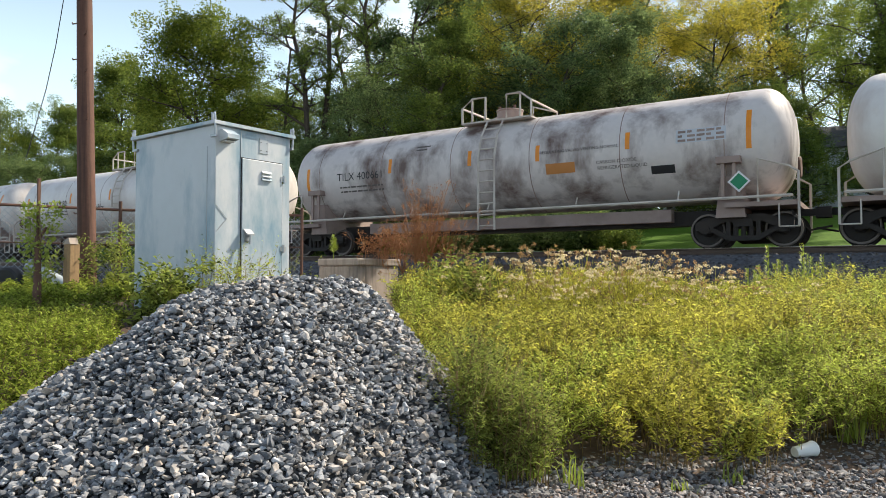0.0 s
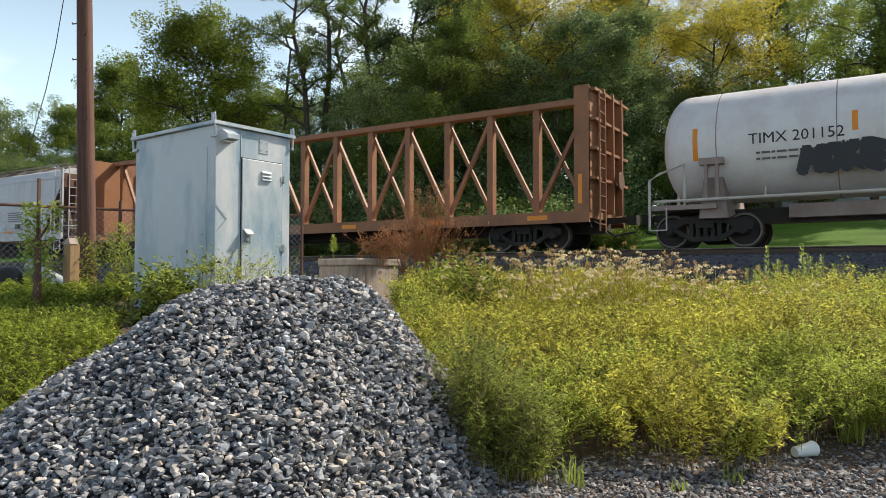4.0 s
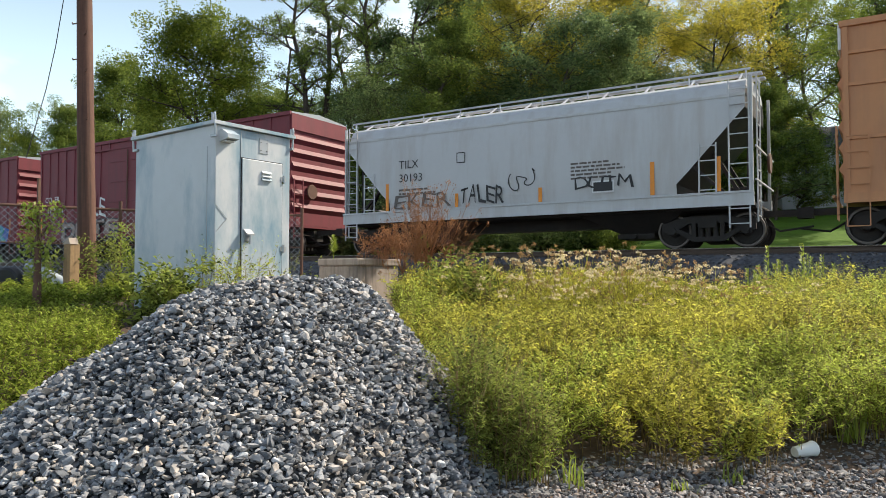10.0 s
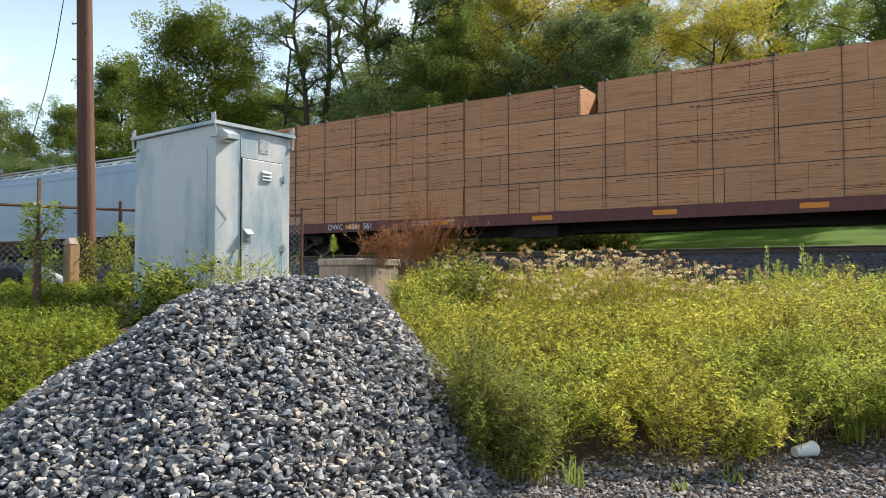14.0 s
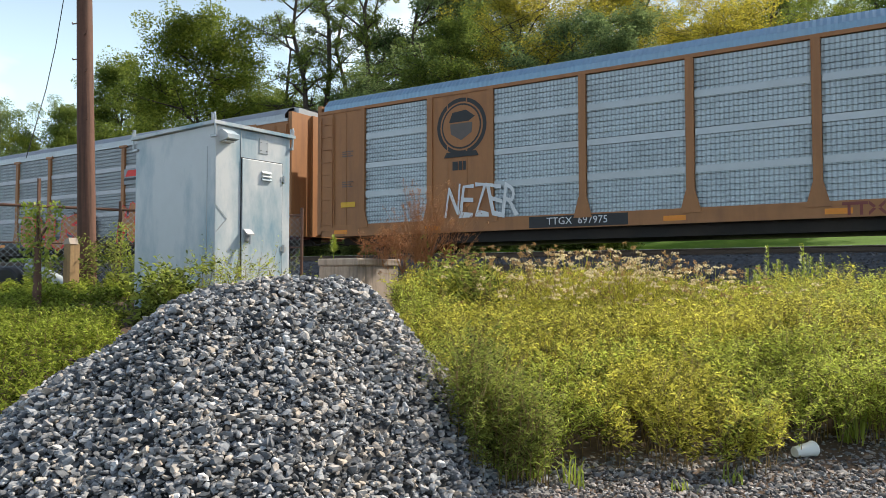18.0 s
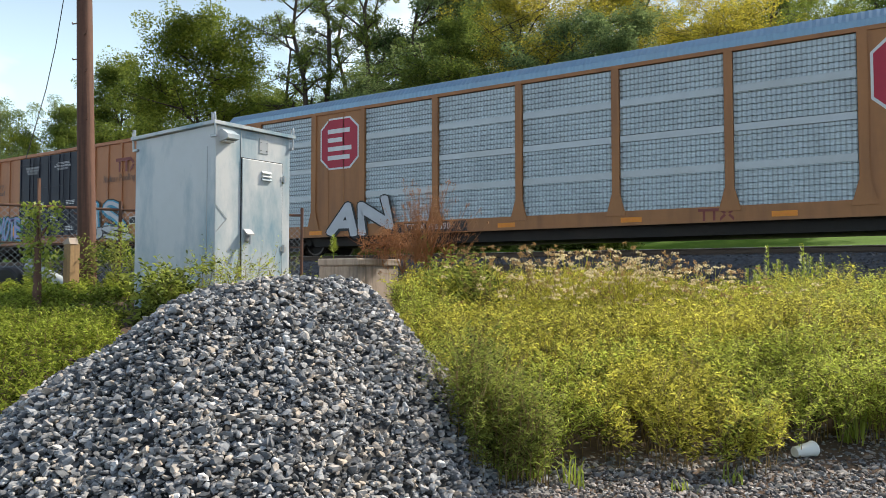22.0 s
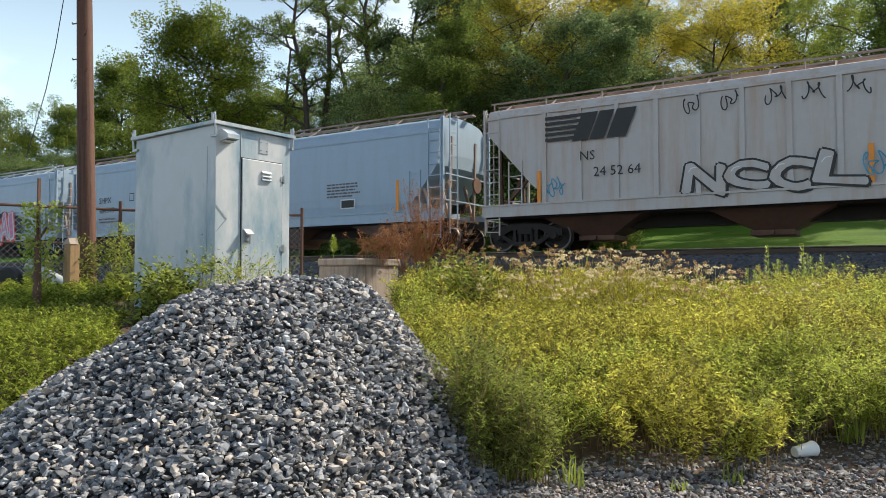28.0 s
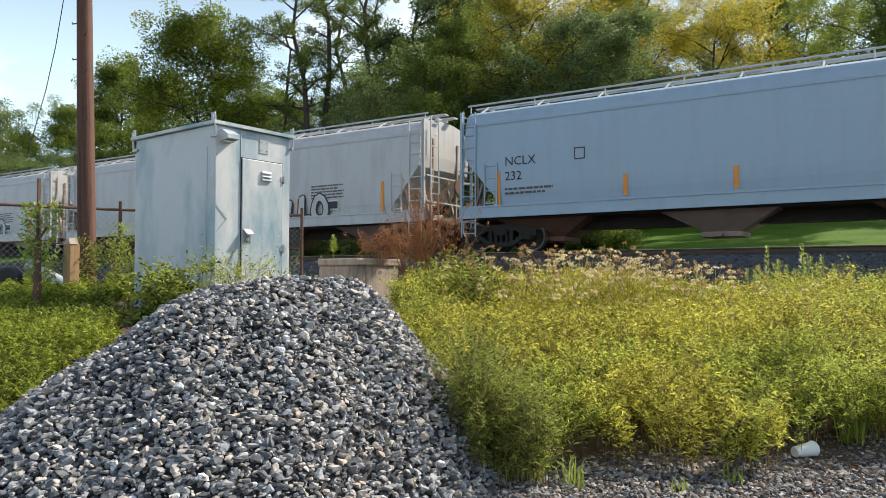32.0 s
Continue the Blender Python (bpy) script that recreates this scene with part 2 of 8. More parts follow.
    # darker weed copy: shade in its colour for the clump, own green elsewhere
    "weedblue": leafy("grey_green_shade_weed_leaves", (0.025, 0.042, 0.010), (0.44, 0.51, 0.11), 0.48, 0.6, 1.0),
    "weedgreen": leafy("fresh_green_weed_leaves", (0.04, 0.065, 0.01), (0.72, 0.80, 0.15), 0.52, 0.6, 1.1),
    "grass": leafy("grass_blades", (0.05, 0.085, 0.008), (0.50, 0.58, 0.09), 0.5, 0.6, 0.9),
    "straw": leafy("dry_stalks", (0.12, 0.08, 0.03), (0.28, 0.2, 0.08), 0.3),
    "dock": leafy("rust_brown_seed_heads", (0.16, 0.06, 0.025), (0.52, 0.26, 0.11), 0.4, 0.6, 0.9),
    "umbel": leafy("cream_flower_heads", (0.48, 0.37, 0.19), (0.88, 0.78, 0.52), 0.5, 0.6, 0.9),
    "umbelbrown": leafy("brown_spent_flower_heads", (0.22, 0.11, 0.045), (0.60, 0.40, 0.17), 0.45),
    # yellow with tree-top sunlight put into it; goldenrod wears it as its own
    "goldleaf": leafy("sun_toned_yellow_leaves", (0.10, 0.12, 0.024), (0.80, 0.68, 0.09), 0.6, 0.6, 0.8),
    "leaf": leafy("tree_leaves", (0.040, 0.075, 0.018), (0.30, 0.37, 0.075), 0.6, 0.6, 0.7),
    "leafdark": leafy("dark_tree_leaves", (0.036, 0.075, 0.036), (0.31, 0.40, 0.15), 0.6, 0.6, 0.8),
    "leaflight": leafy("light_tree_leaves", (0.045, 0.085, 0.014), (0.35, 0.40, 0.06), 0.6, 0.6, 0.7),
    "vine": leafy("vine_leaves", (0.14, 0.22, 0.03), (0.50, 0.56, 0.10), 0.5),
}

# dull, matt greens: no sheen towards the low light
for name_ in ("lawn", "soil", "weed", "weedgreen", "weedblue", "grass", "leaf", "leafdark", "leaflight", "goldleaf"):
    M[name_].node_tree.nodes["Principled BSDF"].inputs["Specular IOR Level"].default_value = 0.12


def panel_sheet(name, color, dark, deep=0.7, hole=0.62):
    """Perforated sheet of car-carrier sides: rows of small holes and smudges."""
    m = paint(name, color, 0.5, 0.25, dirt=dark, dirt_amount=0.35, dirt_scale=(0.8, 0.8, 0.5), var=0.08, bump=0.0)
    n, l = m.node_tree.nodes, m.node_tree.links
    b = n["Principled BSDF"]
    tc = n.new("ShaderNodeTexCoord")
    wv = n.new("ShaderNodeTexWave")
    wv.bands_direction, wv.inputs["Scale"].default_value = "X", 2.9
    l.new(tc.outputs["Object"], wv.inputs["Vector"])
    pierced = n.new("ShaderNodeMapRange")
    for key, value in (("From Min", 0.5), ("From Max", 0.8), ("To Min", 1.0), ("To Max", hole)):
        pierced.inputs[key].default_value = value
    l.new(wv.outputs["Fac"], pierced.inputs["Value"])
    tone = n.new("ShaderNodeHueSaturation")
    l.new(b.inputs["Base Color"].links[0].from_socket, tone.inputs["Color"])
    l.new(pierced.outputs["Result"], tone.inputs["Value"])
    l.new(tone.outputs["Color"], b.inputs["Base Color"])
    bp = n.new("ShaderNodeBump")
    bp.inputs["Strength"].default_value, bp.inputs["Distance"].default_value = deep, 0.04
    l.new(wv.outputs["Fac"], bp.inputs["Height"])
    l.new(bp.outputs["Normal"], b.inputs["Normal"])
    return m


M["panelsilver"] = panel_sheet("silver_rack_sheet", (0.48, 0.54, 0.58), (0.30, 0.34, 0.37), 0.3, 0.74)
M["panelgrey"] = panel_sheet("grey_rack_sheet", (0.34, 0.37, 0.39), (0.22, 0.24, 0.25), 0.35, 0.75)
M["paneldark"] = panel_sheet("dark_rack_sheet", (0.17, 0.17, 0.18), (0.11, 0.105, 0.11), 0.35, 0.85)
M["panelblack"] = panel_sheet("sooty_rack_sheet", (0.10, 0.105, 0.12), (0.06, 0.06, 0.065), 0.15, 0.92)
M["roofblue"] = paint("galvanised_roof_sheet", (0.26, 0.40, 0.52), 0.35, 0.4, dirt=(0.33, 0.38, 0.43), dirt_amount=0.2, var=0.06, bump=0.02)


# ---- building helpers ----
class Geo:
    """A mesh in the making: plain lists of corners and faces."""

    def __init__(self):
        self.v, self.f = [], []

    def add(self, verts, faces):
        k = len(self.v)
        self.v.extend(tuple(p) for p in verts)
        self.f.extend(tuple(i + k for i in q) for q in faces)
        return self

    def box(self, x0, x1, y0, y1, z0, z1):
        v = [(x, y, z) for x in (x0, x1) for y in (y0, y1) for z in (z0, z1)]
        return self.add(v, [(0, 1, 3, 2), (4, 6, 7, 5), (0, 4, 5, 1), (2, 3, 7, 6), (0, 2, 6, 4), (1, 5, 7, 3)])

    def beam(self, p, q, w, h=None):
        """A square bar from p to q."""
        p, q, h = Vector(p), Vector(q), h or w
        d = (q - p).normalized()
        up = Vector((0, 0, 1)) if abs(d.z) < 0.95 else Vector((1, 0, 0))
        s = d.cross(up).normalized()
        u = s.cross(d)
        v = [c + s * a * w / 2 + u * b * h / 2 for c in (p, q) for a, b in ((-1, -1), (1, -1), (1, 1), (-1, 1))]
        return self.add(v, [(3, 2, 1, 0), (4, 5, 6, 7), (0, 1, 5, 4), (1, 2, 6, 5), (2, 3, 7, 6), (3, 0, 4, 7)])

    def tube(self, pts, r, n=6, ends=True, r1=None):
        """A round bar along pts, tapering from r to r1."""
        pts = [Vector(p) for p in pts]
        k, rings = len(pts), []
        for i, p in enumerate(pts):
            d = (pts[min(i + 1, k - 1)] - pts[max(i - 1, 0)]).normalized()
            up = Vector((0, 0, 1)) if abs(d.z) < 0.9 else Vector((1, 0, 0))
            s = d.cross(up).normalized()
            u = s.cross(d)
            rr = r if r1 is None else r + (r1 - r) * i / (k - 1)
            rings.append([p + (s * math.cos(a) + u * math.sin(a)) * rr for a in (math.tau * j / n for j in range(n))])
        v = [q for ring in rings for q in ring]
        f = [(i * n + j, i * n + (j + 1) % n, (i + 1) * n + (j + 1) % n, (i + 1) * n + j) for i in range(k - 1) for j in range(n)]
        if ends:
            f += [tuple(range(n))[::-1], tuple(range((k - 1) * n, k * n))]
        return self.add(v, f)

    def prism(self, poly, y0, y1):
        """A plate: outline poly in x, z; from y0 to y1."""
        n = len(poly)
        v = [(x, y0, z) for x, z in poly] + [(x, y1, z) for x, z in poly]
        return self.add(v, [tuple(range(n)), tuple(range(2 * n - 1, n - 1, -1))] + [(i, i + n, (i + 1) % n + n, (i + 1) % n) for i in range(n)])

    def lathe(self, prof, axis="x", n=32, at=(0, 0, 0)):
        """A turned body: prof as (place along the axis, radius)."""
        v = []
        for h, r in prof:
            for j in range(n):
                a = math.tau * j / n
                c, s = r * math.cos(a), r * math.sin(a)
                p = (h, c, s) if axis == "x" else (c, h, s) if axis == "y" else (c, s, h)
                v.append((p[0] + at[0], p[1] + at[1], p[2] + at[2]))
        k = len(prof)
        f = [(i * n + j, (i + 1) * n + j, (i + 1) * n + (j + 1) % n, i * n + (j + 1) % n) for i in range(k - 1) for j in range(n)]
        return self.add(v, f + [tuple(range(n)), tuple(range((k - 1) * n, k * n))[::-1]])

    def mesh(self, name, smooth=False):
        me = bpy.data.meshes.new(name)
        me.from_pydata(self.v, [], self.f)
        if smooth:
            me.shade_smooth()
            me.set_sharp_from_angle(angle=radians(35))
        me.update()
        return me


def part(name, geo, material, parent=None, label="", smooth=False, m=None):
    """Links a Geo (or a ready mesh) as one mesh object under its thing."""
    me = geo.mesh(name, smooth) if isinstance(geo, Geo) else geo
    if not me.materials:
        me.materials.append(M[material] if isinstance(material, str) else material)
    ob = new(name, me)
    ob.parent = parent
    if m is not None:
        ob.matrix_basis = m
    if label:
        ob["label"] = label
    return ob


def thing(name, label, category, group="", m=None, kind=""):
    ob = new(name)
    ob.empty_display_size = 0.3
    if m is not None:
        ob.matrix_basis = m
    return tagged(ob, label, category, group, kind)


def big_mesh(name, verts, faces, material, flat=False):
    """One mesh from arrays: verts (n, 3), faces (k, 3 or 4)."""
    me = bpy.data.meshes.new(name)
    faces = np.asarray(faces)
    k, c = faces.shape
    me.vertices.add(len(verts))
    me.vertices.foreach_set("co", np.asarray(verts, dtype=np.float32).ravel())
    me.loops.add(k * c)
    me.loops.foreach_set("vertex_index", faces.astype(np.int32).ravel())
    me.polygons.add(k)
    me.polygons.foreach_set("loop_start", np.arange(0, k * c, c, dtype=np.int32))
    me.update(calc_edges=True)
    me.validate()
    if flat:
        me.shade_flat()
    me.materials.append(M[material])
    return me


RNG = np.random.default_rng(7)


# ---- ground ----
RIGHT, AHEAD = Vector((math.cos(TURN), math.sin(TURN))), Vector((-math.sin(TURN), math.cos(TURN)))


def spot(r, a):
    """World x, y of a place r metres to the right of the camera's line and a metres ahead."""
    p = RIGHT * r + AHEAD * a
    return p.x, p.y


def ease(a, b, t):
    t = np.clip((t - a) / (b - a), 0, 1)
    return t * t * (3 - 2 * t)


def ground_z(x, y):
    """Height of the ground: yard, bank up to the line, track bed, lawn rising behind."""
    x, y = np.asarray(x, float), np.asarray(y, float)
    z = 0.72 * ease(6.0, 12.0, y) + 0.25 * ease(12, 16, y)
    a = x * AHEAD.x + y * AHEAD.y
    z = np.maximum(z, 0.68 * ease(-3.2, -6.2, x) * ease(0.5, 4.0, y) + 0.26 * ease(7.0, 9.3, a) * ease(-4, -7, x) + 0.16 * ease(9.5, 13, a) * ease(-4, -8, x))
    z = z + (1.80 - z) * ease(16.2, 17.7, y)
    back = 2.0 + np.maximum(y - 22.0, 0) * 0.13
    back = np.where(y > 62, 2.0 + 40.0 * 0.13 + (y - 62) * 0.03, back)
    z = np.where(y > 21.7, back, z)
    return z


def stretch(lo, hi, fine_lo, fine_hi, step, grow=1.35):
    a = list(np.arange(fine_lo, fine_hi + step / 2, step))
    d, p = step, fine_lo
    while p > lo:
        d *= grow
        p -= d
        a.insert(0, max(p, lo))
    d, p = step, fine_hi
    while p < hi:
        d *= grow
        p += d
        a.append(min(p, hi))
    return np.array(a)


gx, gy = stretch(-900, 900, -40, 12, 0.5), stretch(-300, 1500, 0, 64, 0.4)
GX, GY = np.meshgrid(gx, gy)
wob = np.array([noise.noise(Vector((x * 0.6, y * 0.6, 0))) for x, y in zip(GX.ravel(), GY.ravel())]).reshape(GX.shape)
GZ = ground_z(GX, GY) + wob * 0.05
nx, ny = len(gx), len(gy)
idx = np.arange(nx * ny).reshape(ny, nx)
gf = np.stack([idx[:-1, :-1], idx[:-1, 1:], idx[1:, 1:], idx[1:, :-1]], -1).reshape(-1, 4)
gm = big_mesh("ground", np.stack([GX, GY, GZ], -1).reshape(-1, 3), gf, "soil")
gm.materials.append(M["lawn"])
gm.polygons.foreach_set("material_index", (GY[:-1, :-1].ravel() > 21.5).astype(np.int32))
gm.shade_smooth()
tagged(new("ground", gm), "dark soil bank with a mown lawn rising behind the line", "ground", kind="structure")

# ---- track ----
def hull_stones(count, seed):
    """A few angular stone shapes: hulls of random points, as corner and triangle arrays."""
    rng, shapes = np.random.default_rng(seed), []
    for _ in range(count):
        pts = np.clip(rng.normal(size=(15, 3)), -1.1, 1.1)
        pts = pts / np.linalg.norm(pts, axis=1, keepdims=True) * rng.uniform(0.85, 1.0, (15, 1)) * np.array([1.0, rng.uniform(0.6, 0.9), rng.uniform(0.38, 0.66)])
        bm = bmesh.new()
        for p in pts:
            bm.verts.new(p)
        bmesh.ops.convex_hull(bm, input=bm.verts)
        bmesh.ops.delete(bm, geom=[v for v in bm.verts if not v.link_faces], context="VERTS")
        bmesh.ops.triangulate(bm, faces=bm.faces[:])
        bm.verts.index_update()
        shapes.append((np.array([v.co[:] for v in bm.verts]), np.array([[v.index for v in f.verts] for f in bm.faces])))
        bm.free()
    return shapes


STONES = hull_stones(12, 3)


def turns(n, rng):
    """n random turning matrices."""
    q = rng.normal(size=(n, 4))
    q /= np.linalg.norm(q, axis=1, keepdims=True)
    w, x, y, z = q.T
    return np.stack([np.stack([1 - 2 * (y * y + z * z), 2 * (x * y - z * w), 2 * (x * z + y * w)], -1),
                     np.stack([2 * (x * y + z * w), 1 - 2 * (x * x + z * z), 2 * (y * z - x * w)], -1),
                     np.stack([2 * (x * z - y * w), 2 * (y * z + x * w), 1 - 2 * (x * x + y * y)], -1)], -2)


def lying(n, rng, tilt=0.42):
    """n matrices of things that lie on their flat side, turned any way and tipped a little."""
    a, b, c = rng.uniform(0, math.tau, n), rng.normal(0, tilt, n), rng.normal(0, tilt, n)
    ca, sa, cb, sb, cc, sc = np.cos(a), np.sin(a), np.cos(b), np.sin(b), np.cos(c), np.sin(c)
    o, i = np.zeros(n), np.ones(n)
    turn = np.stack([np.stack([ca, -sa, o], -1), np.stack([sa, ca, o], -1), np.stack([o, o, i], -1)], -2)
    tip = np.stack([np.stack([cb, o, sb], -1), np.stack([o, i, o], -1), np.stack([-sb, o, cb], -1)], -2)
    roll = np.stack([np.stack([i, o, o], -1), np.stack([o, cc, -sc], -1), np.stack([o, sc, cc], -1)], -2)
    return tip @ roll @ turn


def strew(name, places, sizes, material, seed, shapes=None):
    """Many stones (or other small shapes) at places, joined into one mesh."""
    rng, shapes = np.random.default_rng(seed), shapes or STONES
    V, F, base = [], [], 0
    which = rng.integers(0, len(shapes), len(places))
    for k, (sv, sf) in enumerate(shapes):
        sel = np.where(which == k)[0]
        if not len(sel):
            continue
        R = lying(len(sel), rng)
        v = np.einsum("nij,mj->nmi", R, sv) * sizes[sel][:, None, None] + places[sel][:, None, :]
        f = sf[None] + (np.arange(len(sel)) * len(sv))[:, None, None] + base
        V.append(v.reshape(-1, 3)), F.append(f.reshape(-1, sf.shape[1]))
        base += len(sel) * len(sv)
    return big_mesh(name, np.concatenate(V), np.concatenate(F), material, flat=True)


bal = Geo()
bal.add([(x, y, z) for x in (-320, 220) for y, z in ((15.9, 0.85), (17.6, RAIL_Z - 0.22), (21.4, RAIL_Z - 0.22), (22.0, 1.72), (22.0, 0.6), (15.9, 0.6))],
        [(0, 1, 7, 6), (1, 2, 8, 7), (2, 3, 9, 8), (3, 4, 10, 9), (4, 5, 11, 10), (5, 0, 6, 11), (0, 5, 4, 3, 2, 1), (6, 7, 8, 9, 10, 11)])
track = thing("railway_track", "single railway track on dark ballast with rusty rails", "railway track", kind="structure")
part("ballast_bed", bal, "ballast", track)
n = 15000
bx, by = RNG.uniform(-34, 9, n), 15.7 + RNG.beta(1.2, 1.6, n) * 4.2
bz = np.interp(by, (15.9, 17.6), (0.85, RAIL_Z - 0.22))
tagged(part("ballast_stones", strew("ballast_stones", np.stack([bx, by, bz], -1), RNG.uniform(0.025, 0.06, n), "ballast", 5), "ballast", track), kind="stuff")
for y in (TRACK_Y - 0.753, TRACK_Y + 0.753):
    g = Geo()
    prof = [(-0.07, -0.17), (0.07, -0.17), (0.07, -0.155), (0.012, -0.135), (0.012, -0.045), (0.036, -0.03), (0.036, -0.004), (-0.036, -0.004), (-0.036, -0.03), (-0.012, -0.045), (-0.012, -0.135), (-0.07, -0.155)]
    m = len(prof)
    g.add([(x, y + a, RAIL_Z + b) for x in (-320, 220) for a, b in prof], [(i, (i + 1) % m, (i + 1) % m + m, i + m) for i in range(m)])
    part("rail", g, "rail", track, "rusty steel rail")
    part("rail_head", Geo().box(-320, 220, y - 0.03, y + 0.03, RAIL_Z - 0.004, RAIL_Z), "railtop", track, "polished running surface")
tie_me = Geo().box(-0.11, 0.11, -1.3, 1.3, -0.17, 0).mesh("tie")
tie_me.materials.append(M["tie"])
for i in range(110):
    part("tie", tie_me, "tie", track, m=pose(-42 + i * 0.52, TRACK_Y, RAIL_Z - 0.172))

# ---- gravel heap ----
HEAP_A, HEAP_B = np.array(spot(-0.80, 5.5)), np.array(spot(-1.45, 5.05))
HEAP_H = 1.33


def heap_z(x, y):
    p = np.stack([np.asarray(x, float), np.asarray(y, float)], -1)
    d = HEAP_B - HEAP_A
    t = np.clip(((p - HEAP_A) @ d) / (d @ d), 0, 1)
    r = np.linalg.norm(p - (HEAP_A + t[..., None] * d), axis=-1)
    top = HEAP_H - 0.06 * t
    side = np.maximum((p - HEAP_A) @ np.array([RIGHT.x, RIGHT.y]), 0) / np.maximum(r, 0.05)
    return top - (0.70 + 0.54 * np.clip(side, 0, 1)) * (np.sqrt(r * r + 0.09) - 0.3)


hx, hy = np.meshgrid(np.linspace(-7.2, 0.2, 110), np.linspace(0.6, 7.6, 110))
hz = heap_z(hx, hy) - 0.03 + 0.04 * np.sin(hx * 5 + hy * 3) * np.cos(hy * 4)
hi = np.arange(110 * 110).reshape(110, 110)
hf = np.stack([hi[:-1, :-1], hi[:-1, 1:], hi[1:, 1:], hi[1:, :-1]], -1).reshape(-1, 4)
keep = (hz.ravel()[hf].max(1) > -0.15)
heap = thing("gravel_heap", "heap of broken grey limestone gravel on the ground", "gravel heap", kind="stuff")
# dark sheet that paints the shade seen between the stones
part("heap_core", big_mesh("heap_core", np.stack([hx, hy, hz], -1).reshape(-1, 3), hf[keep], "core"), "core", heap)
n = 130000
sx, sy = RNG.uniform(-7.0, 0.2, n), RNG.uniform(0.6, 7.4, n)
sz = heap_z(sx, sy) + 0.04 * np.sin(sx * 5 + sy * 3) * np.cos(sy * 4)
ok = (sz > -0.05) & ((sx * AHEAD.x + sy * AHEAD.y) < 5.75)
sx, sy, sz = sx[ok], sy[ok], sz[ok]
size = np.clip(RNG.lognormal(math.log(0.0222), 0.38, len(sx)), 0.011, 0.048)
part("stones", strew("stones", np.stack([sx, sy, sz + RNG.uniform(-0.03, 0.03, len(sx))], -1), size, "gravel", 8), "gravel", heap, "angular grey broken stones")

# loose gravel in the yard
n = 13000
pr, pa = -0.3 + 5.5 * RNG.beta(0.9, 1.25, n), 4.05 + 2.3 * RNG.beta(1.0, 1.7, n)
pts = np.array([spot(a, b) for a, b in zip(pr, pa)])
gz = ground_z(pts[:, 0], pts[:, 1])
tagged(new("yard_gravel", strew("yard_gravel", np.column_stack([pts, gz + 0.005]), np.clip(RNG.lognormal(math.log(0.015), 0.5, n), 0.006, 0.04), "yardstone", 9)),
       "loose grey gravel scattered over dark soil", "gravel", kind="stuff")


# ---- the cabinet, block, pole and fence ----
def bevel_box(x0, x1, y0, y1, z0, z1, r=0.01, seg=2):
    bm = bmesh.new()
    bmesh.ops.create_cube(bm, size=1)
    for v in bm.verts:
        v.co = ((x0 + x1) / 2 + v.co.x * (x1 - x0), (y0 + y1) / 2 + v.co.y * (y1 - y0), (z0 + z1) / 2 + v.co.z * (z1 - z0))
    bmesh.ops.bevel(bm, geom=bm.edges[:], offset=r, segments=seg, affect="EDGES", profile=0.5)
    me = bpy.data.meshes.new("bevelled")
    bm.to_mesh(me)
    bm.free()
    return me


